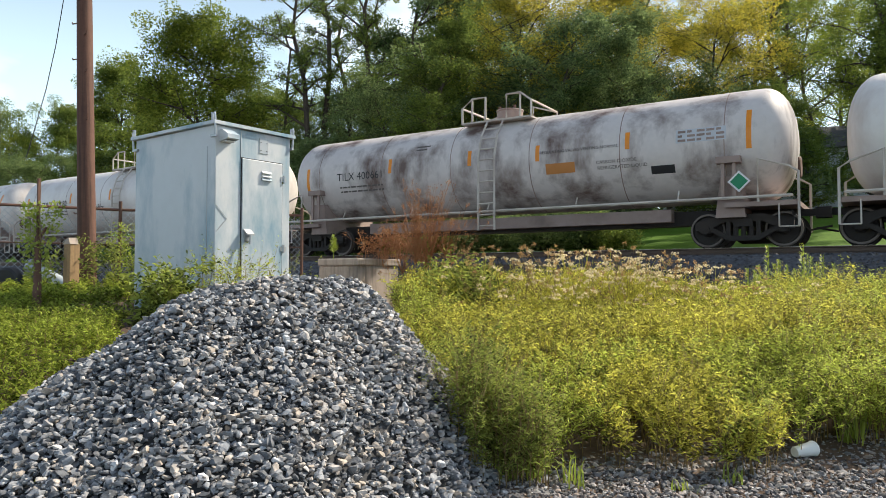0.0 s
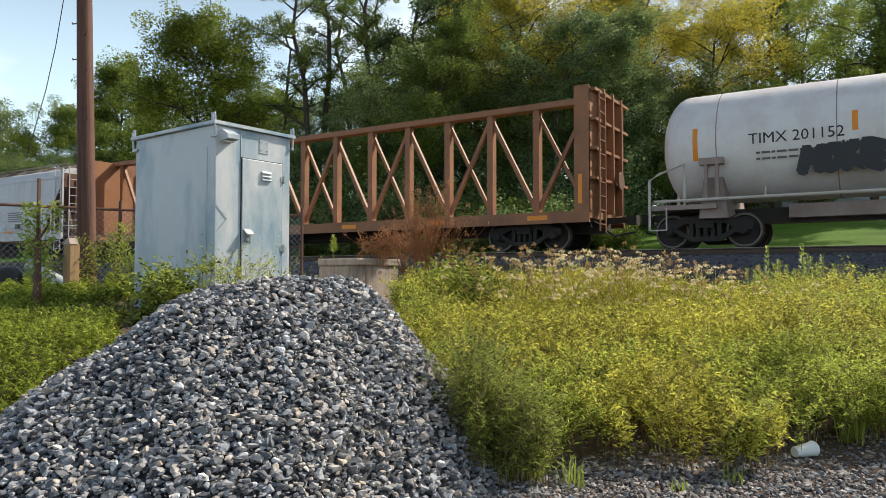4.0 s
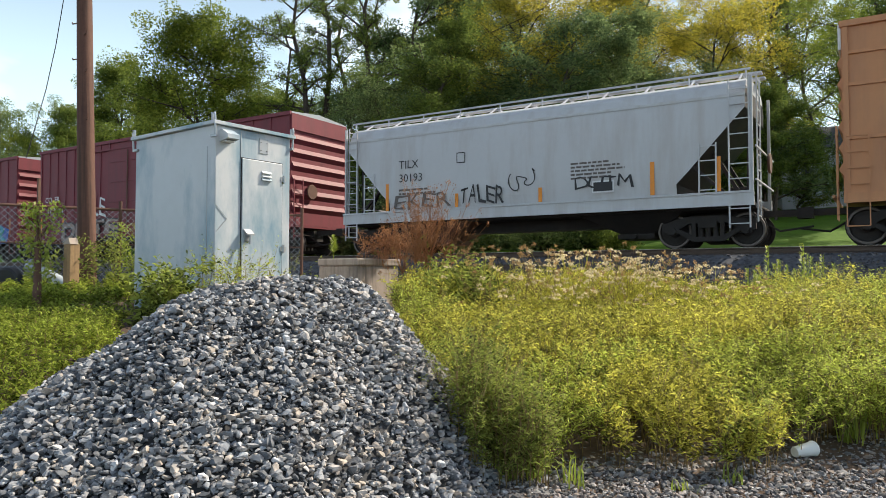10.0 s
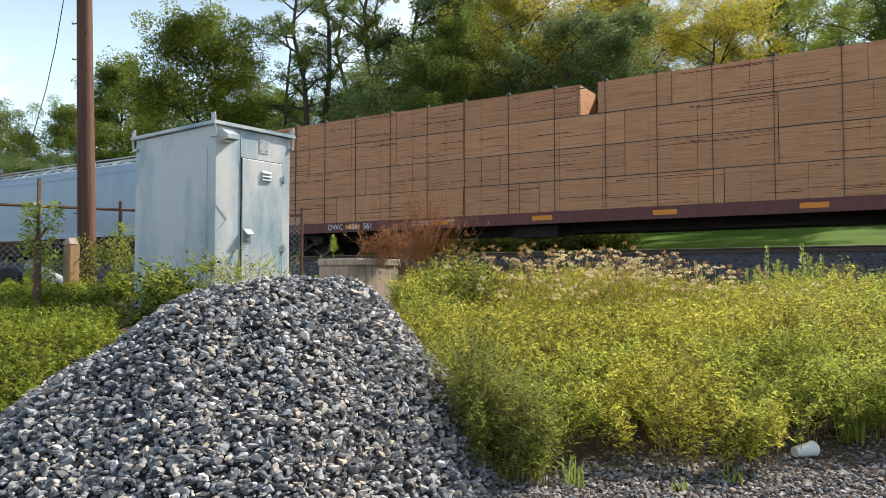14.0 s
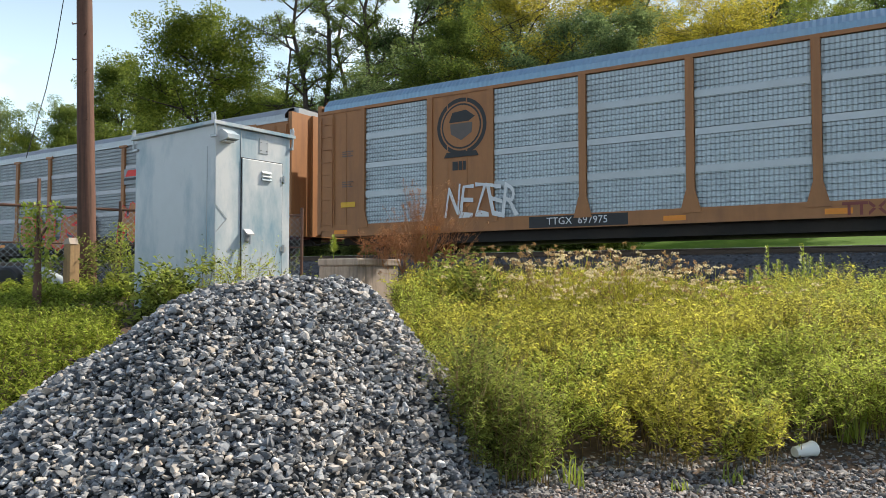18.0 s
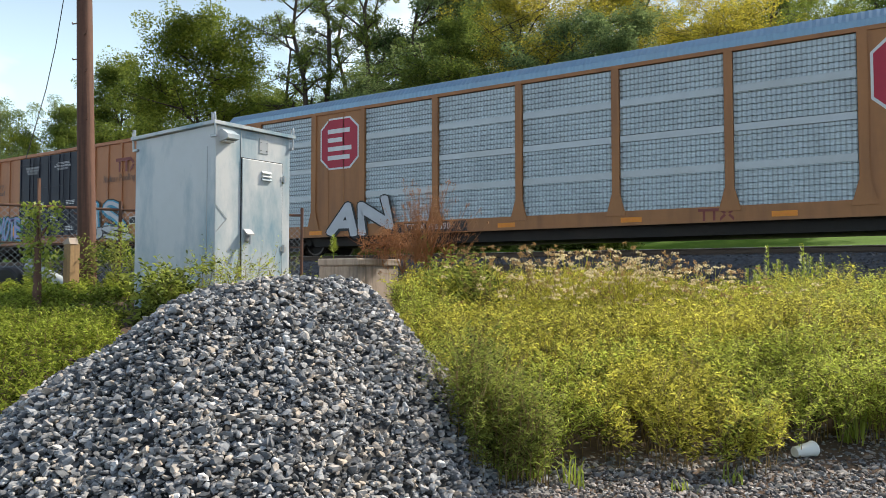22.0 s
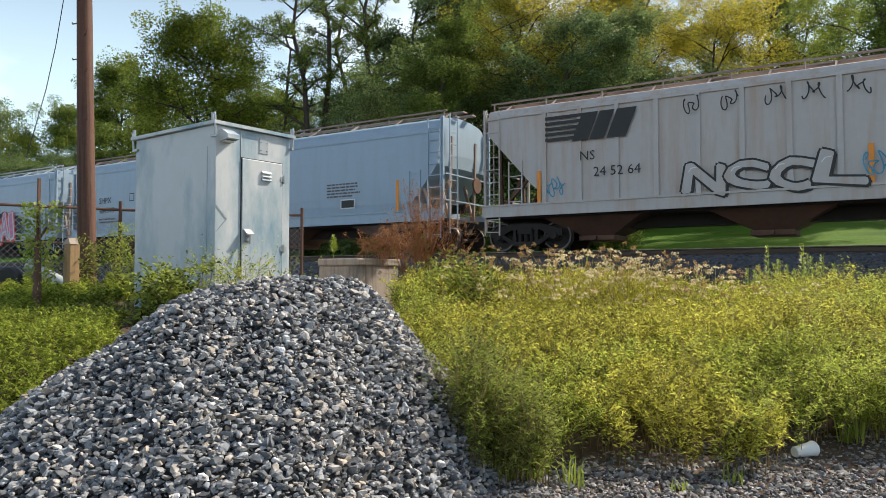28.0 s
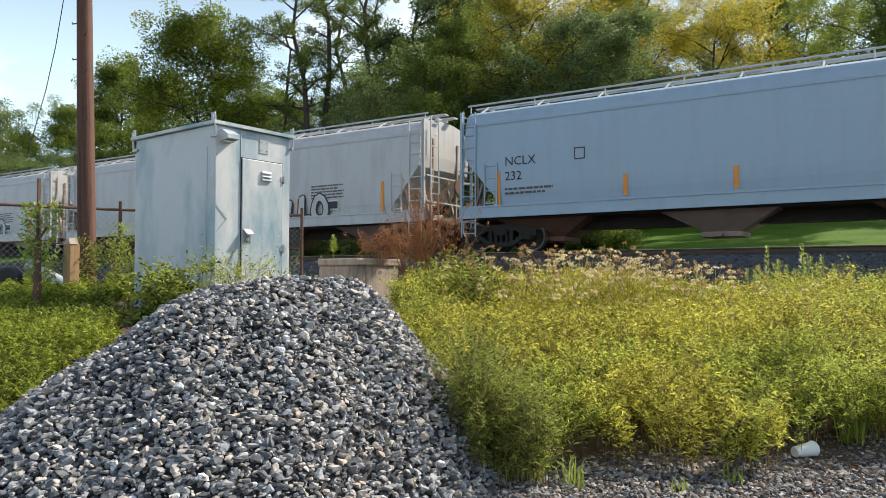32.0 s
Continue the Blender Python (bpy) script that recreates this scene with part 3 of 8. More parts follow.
# cabinet: local x runs along the door side, y along the shaded side, z up
def signal_cabinet():
    cx, cy = spot(-2.73, 8.55)
    cab = thing("signal_cabinet", "weathered grey-white metal equipment cabinet with a closed door", "equipment cabinet", m=pose(cx, cy, 0.93, 0, 0, CAB_TURN))
    w, d, h = CAB_W, CAB_D, CAB_H       # w: door side (+x face, along y), d: shaded side
    part("shell", bevel_box(-d, 0, 0, w, 0, h, 0.012), "cabinet", cab)
    roof = Geo()
    roof.add([(-d - 0.05, -0.05, h + 0.004), (0.05, -0.05, h + 0.004), (0.05, w + 0.05, h + 0.004), (-d - 0.05, w + 0.05, h + 0.004),
              (-d - 0.05, -0.05, h + 0.045), (0.05, -0.05, h + 0.045), (0.05, w + 0.05, h + 0.045), (-d - 0.05, w + 0.05, h + 0.045), (-d / 2, w / 2, h + 0.10)],
             [(3, 2, 1, 0), (0, 1, 5, 4), (1, 2, 6, 5), (2, 3, 7, 6), (3, 0, 4, 7), (4, 5, 8), (5, 6, 8), (6, 7, 8), (7, 4, 8)])
    part("roof", roof, "cabinet", cab)
    for x, y in ((-d, 0), (0, 0), (0, w), (-d, w)):
        g = Geo()
        sx, sy = (1 if x < 0 else -1), (1 if y == 0 else -1)
        g.tube([(x - sx * 0.025, y - sy * 0.02, h - 0.12), (x - sx * 0.03, y - sy * 0.03, h + 0.1), (x - sx * 0.02, y - sy * 0.03, h + 0.135), (x + sx * 0.02, y - sy * 0.03, h + 0.135), (x + sx * 0.02, y - sy * 0.03, h)], 0.014, 8)
        g.box(min(x - sx * 0.04, x + sx * 0.07), max(x - sx * 0.04, x + sx * 0.07), min(y - sy * 0.028, y), max(y - sy * 0.028, y), h - 0.15, h - 0.12)
        part("lifting_lug", g, "steel", cab, "grey steel lifting lug", smooth=True)
    # the door, on the +x side
    y0, y1, z0, z1 = w * 0.33, w * 0.875, 0.08, h - 0.36
    door = part("door", bevel_box(0.002, 0.022, y0, y1, z0, z1, 0.006), "cabinet", cab)
    part("door_seal", Geo().box(0.0, 0.008, y0 - 0.012, y1 + 0.012, z0 - 0.012, z1 + 0.012), "ink", cab, "dark door gap")
    for k in range(3):
        z = z1 - 0.16 - k * 0.045
        g = Geo().prism([(0.022, z), (0.022, z + 0.035), (0.05, z + 0.008), (0.05, z)], y0 + 0.27 * (y1 - y0) + 0.12, y0 + 0.27 * (y1 - y0) + 0.27)
        part("vent_louvre", g, "cabinet", door)
    g = Geo().box(0.022, 0.045, y0 + 0.035, y0 + 0.12, 0.86, 0.98).tube([(0.05, y0 + 0.08, 0.93), (0.09, y0 + 0.08, 0.93), (0.1, y0 + 0.06, 0.82)], 0.014, 8)
    g.prism([(0.022, 0.98), (0.10, 0.93), (0.10, 0.95), (0.022, 1.01)], y0 + 0.02, y0 + 0.13)
    part("door_handle", g, "steel", door, "steel lever handle under a hood", smooth=True)
    for z in (0.78, z1 - 0.2):
        g = Geo().tube([(0.03, y1 + 0.02, z - 0.05), (0.03, y1 + 0.02, z + 0.05)], 0.016, 8).box(0.0, 0.03, y1 - 0.03, y1 + 0.06, z - 0.03, z + 0.03)
        part("hinge", g, "steel", cab, "steel door hinge")
    # hooded lamp at the corner and a small plate
    g = Geo().prism([(0.0, h - 0.20), (0.0, h - 0.06), (0.05, h - 0.05), (0.17, h - 0.12), (0.17, h - 0.17), (0.12, h - 0.18)], 0.05, 0.22)
    lamp = part("door_lamp", g, "cabinet", cab, "small hooded door lamp")
    part("lamp_lens", Geo().box(0.03, 0.12, 0.075, 0.195, h - 0.205, h - 0.192), "vinyl", lamp)
    part("sign_plate", Geo().box(0.0, 0.008, w * 0.56, w * 0.68, h - 0.26, h - 0.07), "steel", cab, "small riveted metal plate")
    for k in range(4):
        part("rivet", Geo().box(0.008, 0.013, w * 0.575 + (k % 2) * w * 0.08, w * 0.585 + (k % 2) * w * 0.08, h - 0.23 + (k // 2) * 0.1, h - 0.22 + (k // 2) * 0.1), "ink", cab)
    part("conduit_strip", Geo().box(0.0, 0.006, w * 0.315, w * 0.325, z1, h - 0.02), "steel", cab)
    part("panel_seam", Geo().box(-0.16, -0.15, -0.006, 0.0, 0.1, h - 0.25), "steel", cab)
    part("placard_outline", Geo().beam((0.006, 0.02, 1.28), (0.006, 0.17, 1.12), 0.006).beam((0.006, 0.17, 1.12), (0.006, 0.02, 0.96), 0.006), "steel", cab, "faint diamond placard outline")
    part("plinth", bevel_box(-d - 0.08, 0.08, -0.08, w + 0.08, -0.5, -0.004, 0.02), "concrete", cab, "concrete plinth")
    return cab


CAB_TURN, CAB_W, CAB_D, CAB_H = -5.0, 1.16, 1.76, 2.25
signal_cabinet()


def concrete_block():
    x, y = spot(-1.25, 10.4)
    z = float(ground_z(x, y)) - 0.3
    top = EYE + 0.27
    blk = thing("concrete_block", "stained concrete foundation block with a thicker cap", "concrete block", m=pose(x, y, 0, 0, 0, -4))
    part("block_body", bevel_box(-0.78, 0, 0, 0.95, z, top - 0.11, 0.02), "concrete", blk)
    part("cap", bevel_box(-0.78, 0.03, -0.03, 0.98, top - 0.108, top, 0.02), "concrete", blk, "overhanging concrete cap")


concrete_block()


def utility_pole():
    x, y = spot(-5.89, 11.9)
    z = float(ground_z(x, y))
    p = thing("utility_pole", "tall brown creosoted wooden utility pole with step spikes", "utility pole", m=pose(x, y, z, 0, -2.9, 0))
    part("pole_shaft", Geo().tube([(0, 0, -0.3), (0, 0, 3), (0.01, 0, 6), (0, 0, 11)], 0.15, 18, r1=0.10), "pole", p, smooth=True)
    for k, (h, s) in enumerate(((3.72, 1), (3.98, -1), (4.35, 1), (4.6, -1), (2.9, 1), (1.35, -1))):
        part("step_spike", Geo().tube([(s * 0.1, -0.06, h), (s * 0.2, -0.09, h), (s * 0.21, -0.09, h + 0.03)], 0.011, 6), "rust", p)
    slack = ((8.2, -0.06), (6.6, -0.10), (5.0, -0.23), (4.2, -0.37), (3.45, -0.54), (2.9, -0.70), (2.3, -0.88))
    part("ground_cable", Geo().tube([(d * RIGHT.x, d * RIGHT.y - 0.12, h) for h, d in slack], 0.008, 6), "strap", p, "slack black cable")


utility_pole()


def fence():
    pts = [(-7.35, 11.75, 1.66), (-5.75, 12.75, 1.66), (-4.2, 13.3, 1.6), (-2.75, 13.95, 1.6)]
    f = thing("chain_link_fence", "rusty chain-link fence with steel posts and a top rail", "fence")
    tops = []
    for k, (r, a, h) in enumerate(pts):
        x, y = spot(r, a)
        z = EYE - 0.5 + 0.0 * k
        tops.append(Vector((x, y, EYE + 1.19 - 0.0 * k)))
        part("fence_post", Geo().tube([(x, y, z - 0.3), (x, y, EYE + 1.19 + 0.15)], 0.03, 10), "steel" if k == 0 else "rust", f)
    left = tops[0] + (tops[0] - tops[1]) * 1.5
    for a, b in zip([left] + tops[:-1], tops):
        part("top_rail", Geo().tube([a, b], 0.024, 8), "rust", f, "rusty top rail")
        part("tension_wire", Geo().tube([a - Vector((0, 0, 0.62)), b - Vector((0, 0, 0.62))], 0.012, 6), "rust", f)
        g, d = Geo(), b - a
        L, step, H = d.length, 0.075, 1.55
        d.normalize()
        for s in (1, -1):
            i = -H
            while i < L:
                t0, t1 = max(i, 0), min(i + H, L)
                if t1 > t0:
                    z0, z1 = (t0 - i), (t1 - i)
                    if s < 0:
                        z0, z1 = H - z0, H - z1
                    p, q = a + d * t0 + Vector((0, 0, z0 - H)), a + d * t1 + Vector((0, 0, z1 - H))
                    g.beam(p, q, 0.005)
                i += step * 1.41
        part("wire_mesh", g, "steel", f, "galvanised wire mesh")
    return f


fence()


def small_posts():
    x, y = spot(-4.92, 8.7)
    z = float(ground_z(x, y))
    p = thing("rusty_post", "rusty steel post overgrown with vines", "post", m=pose(x, y, z))
    part("post_shaft", Geo().beam((0, 0, -0.2), (0.0, 0, 1.65), 0.03, 0.03).beam((0.02, 0, 0.9), (0.13, 0.03, 1.05), 0.02), "rust", p)
    part("post_stump", Geo().tube([(0, 0, -0.2), (0.01, 0.0, 0.4), (-0.01, 0, 0.95)], 0.062, 9, r1=0.03), "rust", p)
    x, y = spot(-5.75, 11.1)
    z = float(ground_z(x, y))
    p = thing("timber_stub", "short weathered cut timber post with a steel cap", "post", m=pose(x, y, z))
    part("stub", bevel_box(-0.09, 0.09, -0.08, 0.08, -0.2, 0.84, 0.012), "timber", p)
    part("stub_cap", Geo().prism([(-0.1, 0.84), (0.1, 0.84), (0.06, 0.94), (-0.02, 0.90)], -0.09, 0.05), "concrete", p, "grey stone cap")
    x, y = spot(-5.8, 10.6)
    z = float(ground_z(x, y))
    s = new("stone_slab", bevel_box(-0.9, 0.8, -0.3, 0.3, -0.05, 0.06, 0.02))
    s.data.materials.append(M["concrete"])
    s.matrix_basis = pose(x, y, z + 0.06, 0, 0, 35)
    tagged(s, "flat grey stone slab lying in the weeds", "stone slab")
    x, y = spot(-6.55, 11.6)
    z = float(ground_z(x, y))
    pipe = thing("drain_pipe", "grey plastic pipe lying behind the fence", "pipe", m=pose(x, y, z + 0.42, 0, 26, 20))
    part("pipe_body", Geo().tube([(-0.1, 0, 0), (0.75, 0, 0)], 0.10, 14), "cabinet", pipe, smooth=True)
    part("pipe_collar", Geo().tube([(-0.16, 0, 0), (-0.02, 0, 0)], 0.125, 14), "steel", pipe, smooth=True)
    x, y = spot(-6.95, 11.5)
    t = new("old_tyre", Geo().lathe([(-0.08, 0.13), (-0.08, 0.2), (-0.05, 0.23), (0.05, 0.23), (0.08, 0.2), (0.08, 0.13)], "y", 24).mesh("old_tyre", True))
    t.data.materials.append(M["ink"])
    t.matrix_basis = pose(x, y, float(ground_z(x, y)) + 0.24, 8, 0, 20)
    tagged(t, "worn black tyre leaning by the fence", "tyre")
    # foam cup
    x, y = spot(2.60, 5.36)
    c = thing("foam_cup", "white foam drinking cup lying on its side", "cup", m=pose(x, y, float(ground_z(x, y)) + 0.052, 0, 86, 52))
    part("cup_body", Geo().lathe([(0.0, 0.036), (0.005, 0.038), (0.175, 0.054), (0.18, 0.057), (0.186, 0.055), (0.18, 0.05), (0.008, 0.034)], "z", 24), "cup", c, smooth=True)
    part("cup_rim", Geo().lathe([(0.178, 0.056), (0.182, 0.059), (0.188, 0.056)], "z", 24), "cup", c, smooth=True)


small_posts()


# ---- trees ----
def leaf_tips(centres, size, rng, flat=0.8):
    """Small pointed leaf sprays, rather level: one triangle each."""
    n = len(centres)
    R = turns(n, rng)
    a, b = R[:, :, 0] * [1, 1, flat], R[:, :, 1] * [1, 1, flat]
    z = (size * rng.uniform(0.6, 1.4, n))[:, None]
    c = np.asarray(centres)
    v = np.stack([c - a * z * 0.7 - b * z * 0.45, c - a * z * 0.7 + b * z * 0.45, c + a * z * 0.8], 1)
    return v.reshape(-1, 3), np.arange(n * 3).reshape(n, 3)


def leaf_cards(centres, size, rng, long=1.5, upness=0.0):
    """Small bent leaf sprays at centres: arrays of corners and quads."""
    n = len(centres)
    R = turns(n, rng)
    a, b = R[:, :, 0], R[:, :, 1]
    s = (size * rng.uniform(0.6, 1.4, n))[:, None]
    c = np.asarray(centres)
    v = np.stack([c - a * s * long * 0.5, c + b * s * 0.42 + a * s * 0.05, c + a * s * long * 0.5, c - b * s * 0.42 + a * s * 0.05], 1)
    return v.reshape(-1, 3), np.arange(n * 4).reshape(n, 4)


def tree_meshes(seed, h, width, clear=0.25, leaves=9000, leaf=0.2, limbs=16, sparse=0.0, lean=0.0):
    """Trunk with limbs, and a crown of leaf sprays gathered in clumps at the twigs."""
    rng = np.random.default_rng(seed)
    leaves = int(leaves * 2.2)
    wood, tips = Geo(), []
    r0 = 0.008 * h + 0.05
    path = [Vector((rng.normal() * 0.12 * k + lean * k, rng.normal() * 0.12 * k, h * 0.9 * k / 6)) for k in range(7)]
    wood.tube(path, r0, 8, r1=r0 * 0.2)
    for i in range(limbs):
        t = clear + (0.97 - clear) * (i + rng.uniform(0, 1)) / limbs
        k = min(int(t * 6), 5)
        base = path[k].lerp(path[k + 1], t * 6 - k) if t < 1 else path[6]
        az = rng.uniform(0, math.tau)
        reach = width * 0.5 * math.sqrt(max(0.06, 1 - ((t - clear) / (1 - clear) * 1.15 - 0.25) ** 2 * 0.95)) * rng.uniform(0.65, 1.1)
        rise = reach * rng.uniform(0.15, 0.75)
        end = base + Vector((math.cos(az) * reach, math.sin(az) * reach, rise))
        mid = base.lerp(end, 0.5) + Vector((rng.normal() * 0.2, rng.normal() * 0.2, reach * 0.08))
        rl = r0 * (1 - t) * 0.5 + 0.03
        wood.tube([base, mid, end], rl, 5, r1=rl * 0.25)
        tips += [(end, 0.9), (mid.lerp(end, 0.5), 1.0)]
        for _ in range(7):
            u = rng.uniform(0.35, 1.0)
            p = base.lerp(mid, u * 2) if u < 0.5 else mid.lerp(end, u * 2 - 1)
            q = p + Vector((rng.normal(), rng.normal(), rng.normal() * 0.6 + 0.3)) * reach * 0.34
            wood.tube([p, q], rl * 0.4, 4, r1=rl * 0.12)
            tips += [(q, 0.8), (p.lerp(q, 0.5), 0.6)]
    tips.append((path[6], 0.8))
    P = np.array([p[:] for p, _ in tips])
    W = np.array([w for _, w in tips]) * rng.uniform(0.3, 1.4, len(tips))
    if sparse:
        W *= rng.uniform(0, 1, len(tips)) > sparse
    pick = rng.choice(len(P), leaves, p=W / W.sum())
    spread = np.clip(width * 0.062, 0.3, 0.6)
    ball = rng.normal(size=(leaves, 3))
    ball /= np.linalg.norm(ball, axis=1, keepdims=True)
    c = P[pick] + ball * (rng.uniform(0.15, 1.0, (leaves, 1)) ** 0.5) * spread * 1.7 * rng.uniform(0.6, 1.15, len(P))[pick][:, None] * np.array([1, 1, 0.8])
    c[:, 2] = np.maximum(c[:, 2], h * clear * 0.75)
    return wood, leaf_tips(c, np.full(leaves, leaf * 0.68), rng)


def tree(variant, x, y, label, name="tree", scale=1.0, turn=0.0, group="trees behind the line"):
    t = thing(name, label, "bush" if name == "bush" else "tree", group, pose(x, y, float(ground_z(x, y)) - 0.1, 0, 0, turn))
    trunk, crown = variant
    a, b = part("trunk", trunk, "bark", t), part("crown", crown, "leaf", t)
    a.scale = b.scale = (scale, scale, scale)
    return t


def variant(material, *a, **k):
    wood, (v, f) = tree_meshes(*a, **k)
    tm = wood.mesh("trunk", True)
    tm.materials.append(M["bark"])
    return tm, big_mesh("crown", v, f, material)


BROAD = [variant("leaflight", 11, 16, 9.5, 0.18, 30000, 0.165, 26), variant("leaf", 12, 17, 9, 0.2, 27000, 0.165, 24)]
DARK = [variant("leafdark", 13, 22, 9.5, 0.2, 19000, 0.19, 26), variant("leafdark", 14, 20, 8.5, 0.2, 17000, 0.19, 24), variant("leaf", 15, 21, 9, 0.22, 18000, 0.19, 24)]
THIN = [variant("leaf", 16, 23, 5.2, 0.3, 6500, 0.125, 20, 0.4), variant("leaf", 17, 25, 4.6, 0.42, 5200, 0.125, 18, 0.45)]
# crowns coloured all through as if the sun were on them
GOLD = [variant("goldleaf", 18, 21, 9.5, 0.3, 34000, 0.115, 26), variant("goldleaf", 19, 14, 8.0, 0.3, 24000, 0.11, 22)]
AIRY = [variant("leaflight", 23, 20, 8.5, 0.2, 17000, 0.13, 24, 0.3), variant("leaflight", 24, 21, 8.0, 0.25, 15000, 0.13, 22, 0.35)]
BUSH = [variant("leafdark", 20, 6.5, 6.5, 0.06, 16000, 0.115, 18), variant("leaf", 21, 5.0, 5.5, 0.06, 14000, 0.11, 16), variant("leafdark", 22, 9, 7, 0.08, 20000, 0.12, 20)]



def scrub_variant(material, seed, r, h, leaves, leaf):
    """A low thicket: short stems from the ground under a ragged dome of leaves that reaches down to it."""
    rng = np.random.default_rng(seed)
    wood, P = Geo(), []
    for _ in range(14):
        az, out, top = rng.uniform(0, math.tau), r * rng.uniform(0.2, 0.95), h * rng.uniform(0.45, 1.0)
        end = Vector((math.cos(az) * out, math.sin(az) * out, top))
        wood.tube([end * 0.08, end * 0.5 + Vector((0, 0, top * 0.08)), end], 0.05, 4, r1=0.012)
        P += [end[:], (end * 0.7)[:], (end * 0.4)[:], (end.x, end.y, end.z * 0.35)]
    P = np.array(P)
    c = P[rng.integers(0, len(P), leaves)] + rng.normal(size=(leaves, 3)) * np.array([0.2 * r, 0.2 * r, 0.14 * h])
    c[:, 2] = np.abs(c[:, 2])
    tm = wood.mesh("trunk", True)
    tm.materials.append(M["bark"])
    return tm, big_mesh("crown", *leaf_tips(c, np.full(leaves, leaf), rng), material)


SCRUB = [scrub_variant("leafdark", 25, 3.4, 4.6, 5200, 0.22), scrub_variant("leaf", 26, 3.0, 3.8, 4800, 0.2), scrub_variant("leafdark", 27, 3.4, 5.4, 5600, 0.22)]


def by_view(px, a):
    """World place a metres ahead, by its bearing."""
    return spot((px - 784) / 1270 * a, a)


def plant_trees():
    green, dark, gold = "broad green deciduous tree in full leaf", "dark green woodland tree in full leaf", "tree with yellow-green leaves, sunlight put into their colour"
    thin = "tall slender tree with sparse foliage and bare trunk"
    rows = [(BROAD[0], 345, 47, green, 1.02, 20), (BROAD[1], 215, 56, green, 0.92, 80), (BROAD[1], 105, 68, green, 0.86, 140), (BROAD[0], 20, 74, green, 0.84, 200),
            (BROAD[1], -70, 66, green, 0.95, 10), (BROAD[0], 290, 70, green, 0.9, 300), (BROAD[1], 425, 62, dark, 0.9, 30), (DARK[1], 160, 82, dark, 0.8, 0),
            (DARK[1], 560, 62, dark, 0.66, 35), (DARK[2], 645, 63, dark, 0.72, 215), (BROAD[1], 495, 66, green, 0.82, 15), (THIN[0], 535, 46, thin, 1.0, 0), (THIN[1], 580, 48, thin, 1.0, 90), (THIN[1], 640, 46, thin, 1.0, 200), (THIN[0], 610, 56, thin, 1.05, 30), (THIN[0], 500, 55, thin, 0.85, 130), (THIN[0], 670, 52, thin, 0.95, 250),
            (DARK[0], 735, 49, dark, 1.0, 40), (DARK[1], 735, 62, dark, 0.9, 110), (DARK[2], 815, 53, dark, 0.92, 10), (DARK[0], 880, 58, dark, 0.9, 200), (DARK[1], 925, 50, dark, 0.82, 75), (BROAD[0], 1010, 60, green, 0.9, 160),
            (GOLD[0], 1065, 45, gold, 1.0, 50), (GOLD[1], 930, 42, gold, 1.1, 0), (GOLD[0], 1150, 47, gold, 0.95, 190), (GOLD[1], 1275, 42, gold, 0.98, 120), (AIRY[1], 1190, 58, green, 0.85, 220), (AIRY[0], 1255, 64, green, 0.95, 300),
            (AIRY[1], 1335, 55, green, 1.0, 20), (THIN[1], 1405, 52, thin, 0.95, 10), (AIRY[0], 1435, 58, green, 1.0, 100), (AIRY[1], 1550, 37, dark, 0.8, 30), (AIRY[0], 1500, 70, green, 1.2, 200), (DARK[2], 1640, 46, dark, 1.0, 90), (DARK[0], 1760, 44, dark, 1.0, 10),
            # the last tree, unseen right of the view, is added to shade the lawn
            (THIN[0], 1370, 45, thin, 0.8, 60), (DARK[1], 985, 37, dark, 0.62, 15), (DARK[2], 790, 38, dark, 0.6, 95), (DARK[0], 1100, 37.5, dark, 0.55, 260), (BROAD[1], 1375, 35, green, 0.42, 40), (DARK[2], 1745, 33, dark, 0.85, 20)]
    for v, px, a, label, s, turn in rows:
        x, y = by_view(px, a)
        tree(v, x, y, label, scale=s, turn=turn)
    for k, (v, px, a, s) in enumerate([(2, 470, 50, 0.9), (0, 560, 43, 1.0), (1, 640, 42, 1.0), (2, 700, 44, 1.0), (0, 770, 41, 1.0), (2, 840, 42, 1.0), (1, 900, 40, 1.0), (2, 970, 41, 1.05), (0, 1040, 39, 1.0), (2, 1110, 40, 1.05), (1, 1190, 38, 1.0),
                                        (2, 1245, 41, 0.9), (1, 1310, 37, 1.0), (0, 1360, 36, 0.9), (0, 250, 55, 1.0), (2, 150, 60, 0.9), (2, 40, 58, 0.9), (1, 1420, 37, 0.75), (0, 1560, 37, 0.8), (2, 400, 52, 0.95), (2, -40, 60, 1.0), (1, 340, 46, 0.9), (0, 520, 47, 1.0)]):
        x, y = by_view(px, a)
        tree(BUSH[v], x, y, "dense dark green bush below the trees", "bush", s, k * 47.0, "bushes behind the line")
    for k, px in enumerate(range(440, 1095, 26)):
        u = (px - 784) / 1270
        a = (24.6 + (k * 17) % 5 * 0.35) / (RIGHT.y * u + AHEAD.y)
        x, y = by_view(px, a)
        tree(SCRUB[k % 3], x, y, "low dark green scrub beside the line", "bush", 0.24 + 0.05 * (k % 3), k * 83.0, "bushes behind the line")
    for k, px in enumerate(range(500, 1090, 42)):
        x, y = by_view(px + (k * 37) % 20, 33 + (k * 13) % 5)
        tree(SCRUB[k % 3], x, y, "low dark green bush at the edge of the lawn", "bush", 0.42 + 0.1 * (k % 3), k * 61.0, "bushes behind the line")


plant_trees()

